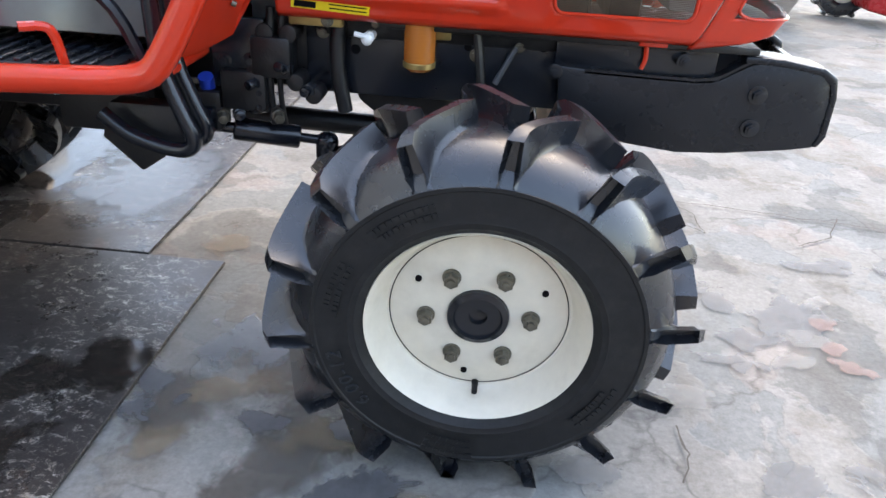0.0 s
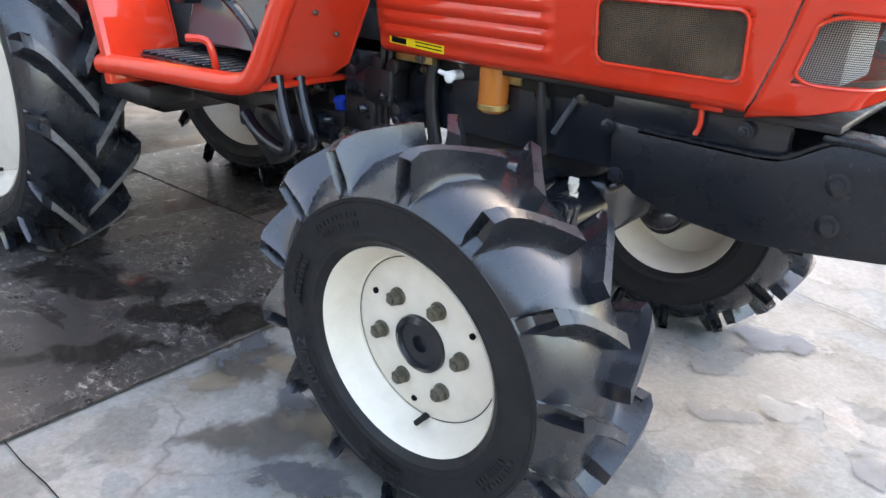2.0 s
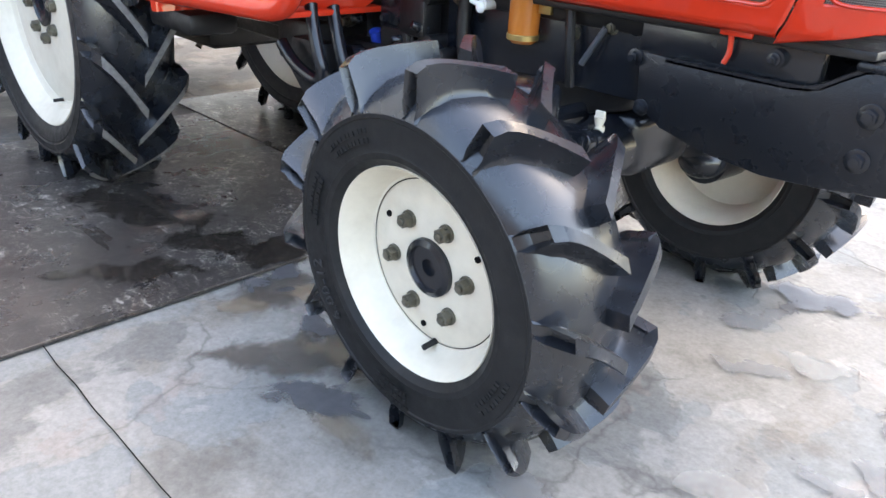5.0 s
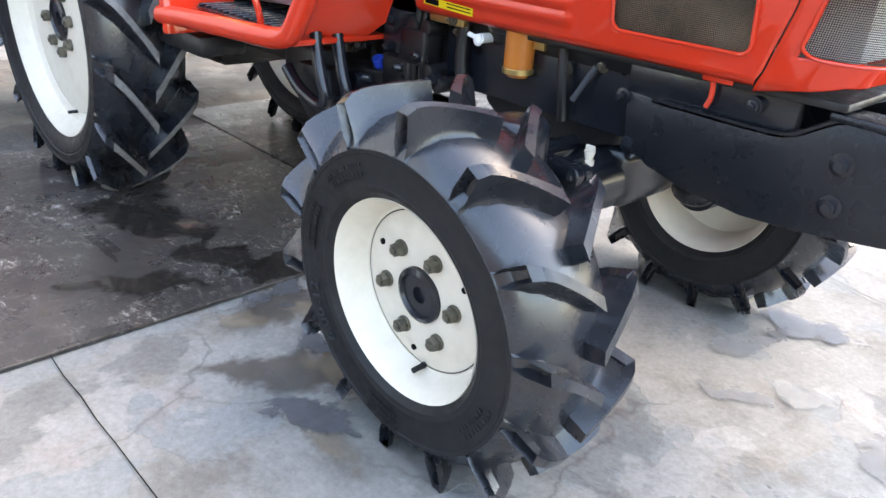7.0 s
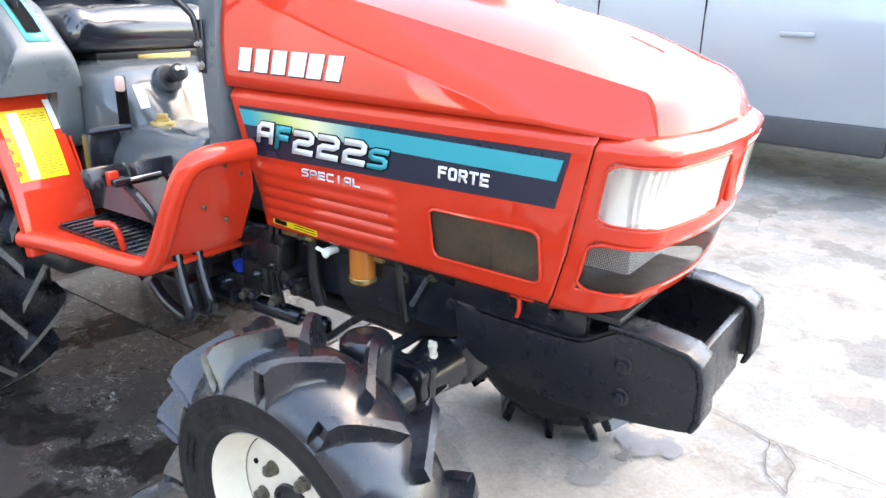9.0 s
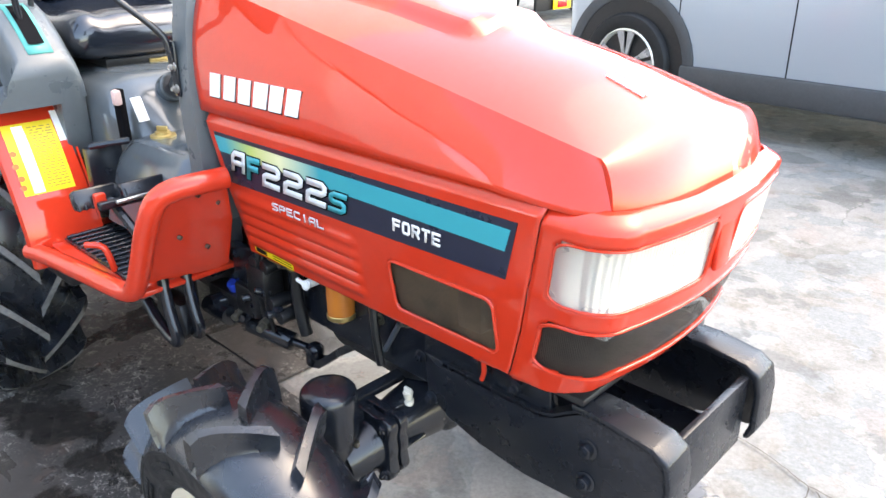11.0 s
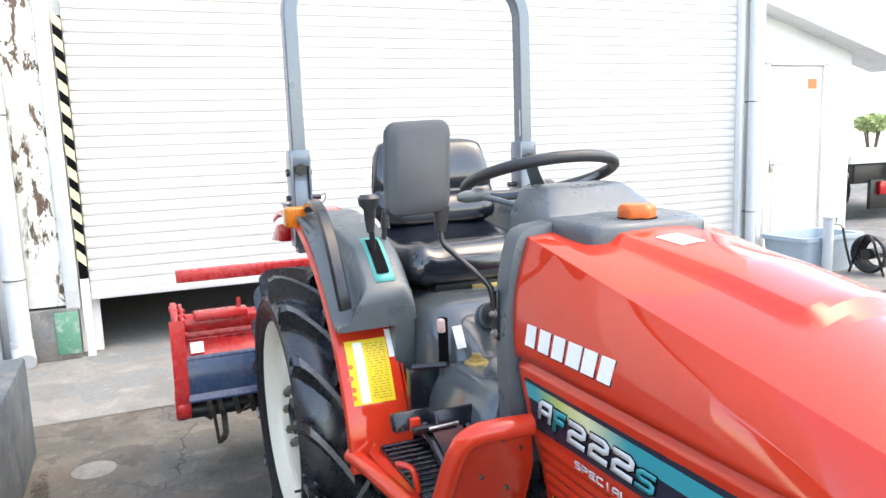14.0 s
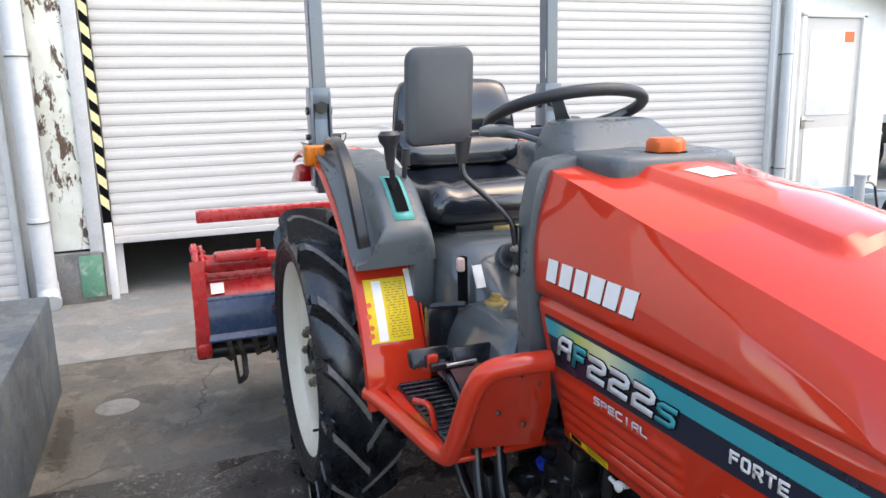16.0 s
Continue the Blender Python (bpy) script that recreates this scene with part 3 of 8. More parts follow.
# hazard strip on the guide
haz = tagged(new("hazard_strip"), "black and yellow striped warning tape on the post", "warning strip", kind="structure")
bm = B()
box(bm, (WX + 0.04, -1.245, 1.36), (0.035, 0.05, 1.68), 0.002)
part("backing", bm, PRINT_GAP_BLACK, haz)
for k in range(12):
    z = 0.60 + k * 0.137
    bm = B()
    y0, y1 = -1.2705, -1.2195
    xs = WX + 0.0585
    vs = [bm.verts.new(p) for p in ((xs, y0, z + 0.050), (xs, y1, z), (xs, y1, z + 0.070), (xs, y0, z + 0.120))]
    f = bm.faces.new(vs)
    r = bmesh.ops.extrude_face_region(bm, geom=[f])
    bmesh.ops.translate(bm, verts=[v for v in r["geom"] if isinstance(v, bmesh.types.BMVert)], vec=(0.001, 0, 0))
    part("stripe", bm, surface("stripe_yellow", (0.74, 0.66, 0.34), 0.5, dirt=(0.4, 0.36, 0.25)) if k == 0 else bpy.data.materials["stripe_yellow"], haz)


def downpipe(y, label, r=0.055, x=WX + 0.13, z0=0.12):
    th = thing("downpipe", (x, y, 0), label, "downpipe")
    bm = B()
    cyl(bm, (x, y, z0), (x, y, 3.7), r, seg=24)
    part("pipe", bm, PVC, th)
    for z in (0.55, 1.57, 2.6):
        bm = B()
        cyl(bm, (x, y, z), (x, y, z + 0.05), r * 1.05, seg=24, bevel=0.003)
        part("coupling", bm, PVC, th)
        bm = B()
        cyl(bm, (x, y, z + 0.012), (x, y, z + 0.022), r * 1.09, seg=24, bevel=0.002)
        box(bm, (x - 0.06, y, z + 0.017), (0.08, 0.02, 0.012), 0.002)
        part("clip", bm, NUT, th, "thin rusty pipe clip")
    bm = B()
    tube(bm, [(x, y, z0 + 0.05), (x, y, z0 - 0.02), (x + 0.1, y + 0.02, z0 - 0.07)], r * 1.08, 16)
    part("elbow", bm, PVC, th)


downpipe(-1.635, "white plastic downpipe beside the rusty column", 0.062)
downpipe(4.45, "pale grey plastic downpipe at the building corner", 0.045)

# unseen roof and wall, added to darken sky light and reflections from the near side
slab("unseen_roof_near", (1.0, -9.4, 3.3), (13.0, 2.0, 0.12), UNSEEN_DARK, "dark roof slab added out of view to darken near-side reflections", "roof", 0)
slab("unseen_wall_near", (1.0, -9.0, 1.6), (13.0, 0.2, 3.2), UNSEEN_DARK, "dark wall added out of view to darken near-side reflections", "wall", 0)

# service door
door = tagged(new("door_1"), "white steel service door with a mid rail and lever handle", "door", kind="structure")
bm = B()
box(bm, (-5.28, 5.80, 1.0), (0.05, 0.80, 1.98), 0.004)
part("leaf", bm, WHITE_METAL, door)
for z0, z1 in ((0.12, 0.86), (1.0, 1.86)):
    bm = B()
    box(bm, (-5.252, 5.80, (z0 + z1) / 2), (0.012, 0.62, z1 - z0), 0.004)
    part("panel", bm, WHITE_PAINT, door)
bm = B()
for y in (5.38, 6.22):
    box(bm, (-5.27, y, 1.01), (0.09, 0.05, 2.02), 0.004)
box(bm, (-5.27, 5.80, 2.02), (0.09, 0.89, 0.05), 0.004)
part("door_frame", bm, WHITE_PAINT, door)
bm = B()
box(bm, (-5.235, 5.45, 0.93), (0.02, 0.05, 0.13), 0.004)
tube(bm, [(-5.22, 5.45, 0.95), (-5.19, 5.45, 0.95), (-5.19, 5.56, 0.95)], 0.01, 8)
part("handle", bm, STEEL, door)
bm = B()
box(bm, (-5.244, 6.03, 1.80), (0.004, 0.13, 0.11), 0.0)
part("notice", bm, ORANGE, door)

# concrete block at the near side
th = thing("concrete_block", (-2.2, -2.0, 0), "grey weathered concrete block with algae-stained sides", "concrete block")
bm = B()
box(bm, (-2.12, -2.02, 0.23), (1.56, 1.24, 0.46), 0.012)
part("block", bm, BLOCK, th)
th = thing("drain_cover", (-2.61, -1.155, 0), "pale round concrete drain cover set in the ground", "drain cover")
bm = B()
lathe(bm, [(0.0001, 0.004), (0.085, 0.004), (0.09, 0.001)], (-2.61, -1.155, 0), "z", 32)
part("cover", bm, CONCRETE_APRON, th)


def blot(name, x, y, rx, ry, turn, material, label, category, z, seed, n=48):
    """A thin flat stain or film of water; its ragged rim is in the material."""
    bm = B()
    uv = bm.loops.layers.uv.new("rim")
    c = bm.verts.new((x, y, z))
    ring = []
    ct, st = math.cos(radians(turn)), math.sin(radians(turn))
    for k in range(n):
        w = 2 * math.pi * k / n
        q = Vector((math.cos(w) * 1.1 + seed * 7.1, math.sin(w) * 1.1, seed))
        f = 1.25 * (1 + 0.35 * noise.noise(q))
        u, v = rx * math.cos(w) * f, ry * math.sin(w) * f
        ring.append(bm.verts.new((x + u * ct - v * st, y + u * st + v * ct, z)))
    for k in range(n):
        f = bm.faces.new((c, ring[k], ring[(k + 1) % n]))
        for lp in f.loops:
            lp[uv].uv = (0.0 if lp.vert is c else 1.0, 0.0)
    return tagged(part(name, bm, material), label, category, kind="structure")


wet = "dark film of water on the steel plate"
for k, (x, y, rx, ry, turn) in enumerate(((-0.86, -0.40, 0.16, 0.07, 20), (-1.18, -0.47, 0.30, 0.11, 25), (-0.74, -0.33, 0.07, 0.13, 10), (-1.42, 0.62, 0.28, 0.36, 0), (-0.86, -0.62, 0.07, 0.16, -30))):
    blot("puddle_%d" % (k + 1), x, y, rx, ry, turn, WATER, wet, "puddle", 0.0088 + 0.0003 * k, k + 1)
blot("puddle_6", -1.06, 0.50, 0.22, 0.40, 8, WET_SHEEN, "bright wet film on the steel plate", "puddle", 0.0102, 4)
oil = "dark damp oil stain on the concrete"
for k, (x, y, rx, ry, turn) in enumerate(((-0.38, -0.53, 0.18, 0.10, 35), (-0.60, -0.42, 0.10, 0.13, 0), (-0.36, -0.30, 0.22, 0.20, 0), (-2.35, -1.345, 0.42, 0.06, 0))):
    blot("stain_%d" % (k + 1), x, y, rx, ry, turn, DAMP, oil, "stain", 0.0006 + 0.0002 * k, 11 + k)


# peeled skin, tinted patches and cracks in the concrete
PEEL = film_material("peeled_concrete_skin", (0.165, 0.170, 0.175), 0.8, 0.42, 0.46, 0.5, 9, 0.0, 2.8)
PALE = film_material("pale_concrete_skin", (0.34, 0.33, 0.31), 0.8, 0.42, 0.46, 0.28, 9, 0.0, 2.8)
PINK = film_material("pinkish_concrete", (0.26, 0.175, 0.155), 0.8, 0.43, 0.47, 0.5, 10, 0.0, 2.8)
TAN = film_material("tan_dirt_stain", (0.20, 0.155, 0.105), 0.8, 0.35, 0.65, 0.5, 9, 0.0, 2.6)
DAMP_BLUE = film_material("damp_concrete", (0.085, 0.088, 0.096), 0.32, 0.38, 0.52, 0.75, 9, 0.0, 2.8)
PATCHES = [(PEEL, "patch of peeled grey concrete skin", ((0.60, 0.06, 0.13, 0.08, 25), (0.50, -0.04, 0.11, 0.055, 0), (0.47, -0.46, 0.13, 0.05, 20), (0.45, 0.13, 0.05, 0.09, 10), (0.20, 0.10, 0.09, 0.04, 30), (0.42, -0.12, 0.09, 0.04, 0), (0.12, -0.47, 0.06, 0.05, 0), (0.10, 0.26, 0.10, 0.05, 60), (0.80, 0.36, 0.12, 0.06, 0), (0.95, -0.25, 0.10, 0.07, 40))),
           (PALE, "patch of pale smooth concrete", ((0.62, -0.02, 0.07, 0.035, 0), (0.56, -0.10, 0.06, 0.03, 20), (0.30, 0.20, 0.08, 0.05, 0), (0.70, 0.16, 0.05, 0.03, 50), (0.32, -0.25, 0.07, 0.05, 0))),
           (PINK, "pinkish tinted patch in the concrete", ((0.67, 0.05, 0.05, 0.03, 40), (0.665, -0.03, 0.03, 0.03, 0), (0.71, -0.12, 0.07, 0.035, -20))),
           (TAN, "tan dirt stain on the concrete", ((-0.50, -0.36, 0.14, 0.05, 15), (-0.34, -0.46, 0.10, 0.06, 0), (-0.58, -0.50, 0.12, 0.04, 30), (-0.72, 0.20, 0.05, 0.12, 0), (-0.18, -0.60, 0.10, 0.05, 0))),
           (DAMP_BLUE, "damp dark patch on the concrete", ((-0.55, -0.23, 0.13, 0.09, 10), (-0.66, -0.38, 0.06, 0.09, 30), (-0.25, -0.58, 0.10, 0.06, 20), (-0.44, -0.44, 0.08, 0.04, 15), (-0.28, -0.43, 0.05, 0.04, 0), (0.17, 0.47, 0.14, 0.08, 10)))]
count = 0
for mat, text, places in PATCHES:
    for x, y, rx, ry, turn in places:
        count += 1
        blot("patch_%d" % count, x, y, rx, ry, turn, mat, text, "patch", 0.0014 + 0.00004 * count, 30 + count, 36)
CRACK = surface("dirty_crack", (0.075, 0.066, 0.056), 0.9, bump=0)
LINES = [((-0.30, 0.92), (0.05, 0.80), (0.30, 0.74), (0.42, 0.69), (0.63, 0.67), (1.10, 0.60), (1.7, 0.62)), ((0.42, 0.69), (0.435, 0.60), (0.455, 0.53), (0.51, 0.48)), ((0.44, 0.685), (0.50, 0.61), (0.51, 0.48)), ((0.28, -0.34), (0.29, -0.41), (0.265, -0.48)), ((0.75, 0.45), (0.86, 0.52), (0.93, 0.66))]
for k, line in enumerate(LINES):
    bm = B()
    for a, b in zip(line, line[1:]):
        a, b = Vector((*a, 0.0030)), Vector((*b, 0.0030))
        d = (b - a).normalized()
        q = Vector((-d.y, d.x, 0))
        n = max(6, int((b - a).length / 0.012))
        sides = []
        for i in range(n + 1):
            p = a.lerp(b, i / n)
            p = p + q * 0.010 * math.sin(math.pi * i / n) * noise.noise(p * 14) + q * 0.004 * noise.noise(p * 60) * (0 < i < n)
            w = 0.0012 + 0.0022 * abs(noise.noise(p * 22))
            sides.append((bm.verts.new(p + q * w), bm.verts.new(p - q * w)))
        for u, v in zip(sides, sides[1:]):
            bm.faces.new((u[0], u[1], v[1], v[0]))
    tagged(part("crack_%d" % (k + 1), bm, CRACK), "irregular dirt-filled crack in the concrete", "crack", kind="structure")

# small slot plates on the shutters
for y, z in ((0.095, 1.090), (0.700, 1.081), (3.157, 0.931)):
    slab("slot_plate", (WX + 0.0135, y, z), (0.003, 0.10, 0.018), POST_GREY, "small metal slot plate on the shutter", "slot plate", 0.001)

# ---- tractor ----
tractor = thing("tractor", (0, 0, 0), "small red farm tractor with cream wheels, roll bar and rear tiller", "tractor")


# hood: sides that lean in to a straight crease, a crowned top with a raised centre, a rounded nose
def crease(x):
    """Half width and height of the crease at x."""
    f = (x + 0.5) / 0.832
    return 0.205 - 0.013 * f, 1.150 - 0.2079 * (x + 0.5)


def crown(x):
    return interp(x, [(-0.5, 0.012), (-0.35, 0.028), (-0.12, 0.052), (0.03, 0.056), (0.18, 0.055), (0.24, 0.050), (0.29, 0.041), (0.332, 0.030)])


def belt(x):
    """Half width and height of the hood's lower edge at x."""
    return interp(x, [(-0.505, 0.240), (0.22, 0.2385), (0.28, 0.234), (0.32, 0.226), (0.345, 0.214), (0.360, 0.201)]), interp(x, [(0.2, 0.923), (0.360, 0.912)])


def far_side(y):
    return y * 1.04 if y > 0 else y


def top_height(x, y):
    yc, zc = crease(x)
    v = min(1.0, abs(y) / yc)
    z = zc + crown(x) * (1 - v ** 1.8)
    u = max(0.0, min(1.0, (0.066 - 2.0 * y * y - x) / 0.032)) * max(0.0, min(1.0, (0.106 - abs(y)) / 0.030))
    return z + 0.016 * u * u * (3 - 2 * u)


def hood():
    bm = B()
    n = 60
    vs = [-1 + k / 40 for k in range(81)]
    rows = []
    for j in range(n + 1):
        x = -0.505 + 0.837 * j / n
        yc, _ = crease(x)
        rows.append([Vector((x, far_side(v * yc), top_height(x, v * yc))) for v in vs])
    # nose: from the end of the crease round and down to the lip
    for j in range(1, 13):
        f = j / 12
        row = []
        for v in vs:
            a = abs(v)
            p0 = Vector((0.332, v * 0.192, top_height(0.332, v * 0.192)))
            p2 = Vector((0.398 - 0.038 * a ** 3, v * 0.201, 0.912))
            reach = (p2.x - p0.x) * (0.62 + 0.12 * a)
            p1 = Vector((p0.x + reach, v * 0.197, p0.z - 0.36 * reach))
            q = p0 * (1 - f) ** 2 + p1 * 2 * f * (1 - f) + p2 * f * f
            row.append(Vector((q.x, far_side(q.y), q.z)))
        rows.append(row)
    verts = [[bm.verts.new(p) for p in r] for r in rows]
    for a, b in zip(verts, verts[1:]):
        for k in range(len(vs) - 1):
            bm.faces.new((a[k], a[k + 1], b[k + 1], b[k]))
    # sides, from the belt up to the crease; the last stretch leans back along the front corner
    for side in (-1, 1):
        edge = [r[0 if side < 0 else -1] for r in verts]
        cols = []
        for j, e in enumerate(edge):
            if j <= n:
                xb = -0.505 + 0.865 * j / n
                yb, zb = belt(xb)
                low = Vector((xb, far_side(side * yb), zb))
            col = []
            for k in range(11):
                f = k / 10
                if j > n:
                    continue
                p = low.lerp(e.co, f)
                bow = interp(e.co.x, [(-0.505, 0.015), (0.0, 0.010), (0.30, 0.0)]) * math.sin(math.pi * f)
                col.append(e if k == 10 else bm.verts.new(p + Vector((0, side * bow, 0))))
            if col:
                cols.append(col)
        for a, b in zip(cols, cols[1:]):
            for k in range(10):
                bm.faces.new((a[k], a[k + 1], b[k + 1], b[k]))
        # close the triangle between the last side column and the front corner
        last = cols[-1]
        tri = edge[n:]
        m = len(tri) - 1
        for k in range(m):
            a0, a1 = tri[k], tri[k + 1]
            i0, i1 = 10 - round(10 * k / m), 10 - round(10 * (k + 1) / m)
            ring = [a0] if k else []
            ring += [a1] + ([last[i1]] if i1 != i0 else []) + [last[i0]]
            ring = list(dict.fromkeys(ring))
            if len(ring) >= 3:
                bm.faces.new(ring)
    bmesh.ops.remove_doubles(bm, verts=bm.verts[:], dist=0.0004)
    ob = part("hood", bm, RED_HOOD, tractor, "glossy red hood, paint chipped at the front lip", angle=14)
    s = ob.modifiers.new("thickness", "SOLIDIFY")
    s.thickness, s.offset = 0.006, -1
    return ob


def hood_paint():
    """Red paint with pale chipped patches near the front lip."""
    m = RED.copy()
    m.name = "chipped_red_paint"
    nt = m.node_tree
    b = nt.nodes["Principled BSDF"]
    src = b.inputs["Base Color"].links[0].from_socket
    tc = nt.nodes.new("ShaderNodeTexCoord")
    sx = nt.nodes.new("ShaderNodeSeparateXYZ")
    link(nt, tc.outputs["Object"], sx.inputs[0])
    lip = ramp(nt, sx.outputs["X"], [(0.365, (0, 0, 0)), (0.395, (1, 1, 1))])
    n = ramp(nt, noise_tex(nt, 16, 10, 0.6, 0.4), [(0.53, (0, 0, 0)), (0.545, (1, 1, 1))])
    far = ramp(nt, sx.outputs["Y"], [(0.02, (0, 0, 0)), (0.06, (1, 1, 1))])
    chips = mix(nt, 1.0, mix(nt, 1.0, lip, n, "MULTIPLY"), far, "MULTIPLY")
    link(nt, mix(nt, chips, src, (0.62, 0.42, 0.30)), b.inputs["Base Color"])
    return m


RED_HOOD = hood_paint()
hood_ob = hood()
t = B()
for dy in (-0.0045, 0.0035):
    prism(t, [(-0.030, dy - 0.002), (0.030, dy - 0.001), (0.030, dy + 0.002), (-0.030, dy + 0.0035)], -0.001, 0.0022, "z", 0.0006)
t.transform(Matrix.Translation((0.270, -0.042, top_height(0.270, -0.042) + 0.001)) @ Euler((radians(9), radians(20), 0)).to_matrix().to_4x4())
part("badge", t, DECAL_WHITE, hood_ob, "thin pale metal badge")

bm = B()
rows = []
for j in range(7):
    f = j / 6
    rows.append([bm.verts.new((x, y, top_height(x, y) + 0.0012)) for x, y in ((-0.318 + 0.066 * f, -0.052 + 0.05 * k / 6 + 0.004 * f) for k in range(7))])
for a, b in zip(rows, rows[1:]):
    for k in range(6):
        bm.faces.new((a[k], a[k + 1], b[k + 1], b[k]))
part("sticker", bm, DECAL_WHITE, hood_ob, "small white paper sticker")

# raised white brand mark: slanted blocks, one to a letter, on a dark edge
PANEL_Y = [(0.60, 0.192), (0.64, 0.200), (0.71, 0.213), (0.80, 0.228), (0.89, 0.2375), (0.925, 0.240), (0.96, 0.2405), (1.01, 0.238)]


def on_side(x, z, lift, side=-1):
    return Vector((x, side * (interp(z, PANEL_Y) + lift), z))


def side_block(bm, corners, lift, thick=0.0012, side=-1, n=1):
    """A thin printed shape that follows the side panel; corners: four (x, z)."""
    c = [Vector(p) for p in corners]
    rows = []
    for j in range(n + 1):
        f = j / n
        rows.append((c[0].lerp(c[3], f), c[1].lerp(c[2], f)))
    outer = [[bm.verts.new(on_side(p.x, p.y, lift + thick, side)) for p in r] for r in rows]
    inner = [[bm.verts.new(on_side(p.x, p.y, lift, side)) for p in r] for r in rows]
    for j in range(n):
        bm.faces.new((outer[j][0], outer[j][1], outer[j + 1][1], outer[j + 1][0]))
        bm.faces.new((outer[j][0], outer[j + 1][0], inner[j + 1][0], inner[j][0]))
        bm.faces.new((outer[j][1], inner[j][1], inner[j + 1][1], outer[j + 1][1]))
    bm.faces.new((outer[0][0], inner[0][0], inner[0][1], outer[0][1]))
    bm.faces.new((outer[n][0], outer[n][1], inner[n][1], inner[n][0]))
    return bm


def hood_side(x, z, lift, side):
    yc, zc = crease(x)
    yb, zb = belt(x)
    f = (z - zb) / (zc - zb)
    bow = interp(x, [(-0.505, 0.015), (0.0, 0.010), (0.30, 0.0)])
    return Vector((x, far_side(side * (yb + (yc - yb) * f + bow * math.sin(math.pi * f) + lift)), z))


# plain slanted blocks: (left, right) of the top and of the foot
MARKS = [((0.0, w), (0.0, w)) for w in (0.84, 0.90, 0.90, 1.0, 0.90, 0.86)]
for side in (-1, 1):
    for k in range(6):
        x0 = -0.455 + k * 0.0455
        zt = 0.956 - k * 0.0004
        (t0, t1), (f0, f1) = MARKS[k]
        for nm, mat, grow, lift, shift in (("mark_edge", PRINT_GAP_BLACK, 0.0010, 0.0008, 0.0016), ("mark", DECAL_WHITE, 0.0, 0.0022, 0.0)):
            pts = []
            for u, v, g in ((t0, 1, -1), (t1, 1, 1), (f1, 0, 1), (f0, 0, -1)):
                du = u * 0.0385 + g * grow + shift
                dv = v * 0.042 + (grow if v else -grow) - shift
                pts.append((x0 + 0.002 + du + 0.22 * dv, zt + dv))
            bm = B()
            top = [bm.verts.new(hood_side(x, z, lift, side)) for x, z in pts]
            low = [bm.verts.new(hood_side(x, z, lift - 0.0014, side)) for x, z in pts]
            bm.faces.new(top)
            for j in range(4):
                i = (j + 1) % 4
                bm.faces.new((top[j], low[j], low[i], top[i]))
            part(nm, bm, mat, hood_ob)


# lower side panels
def panel_front(z):
    return interp(z, [(0.62, 0.198), (0.65, 0.215), (0.73, 0.242), (0.82, 0.265), (0.925, 0.289)])


def panel_rear(z):
    return interp(z, [(0.63, -0.452), (0.71, -0.452), (0.785, -0.466), (0.922, -0.492)])


def in_rounded(u, v, u0, u1, v0, v1, r):
    if not (u0 < u < u1 and v0 < v < v1):
        return False
    du = max(u0 + r - u, u - u1 + r, 0)
    dv = max(v0 + r - v, v - v1 + r, 0)
    return du * du + dv * dv < r * r or du == 0 or dv == 0


GX0, GX1, GZ0, GZ1 = -0.014, 0.198, 0.668, 0.759


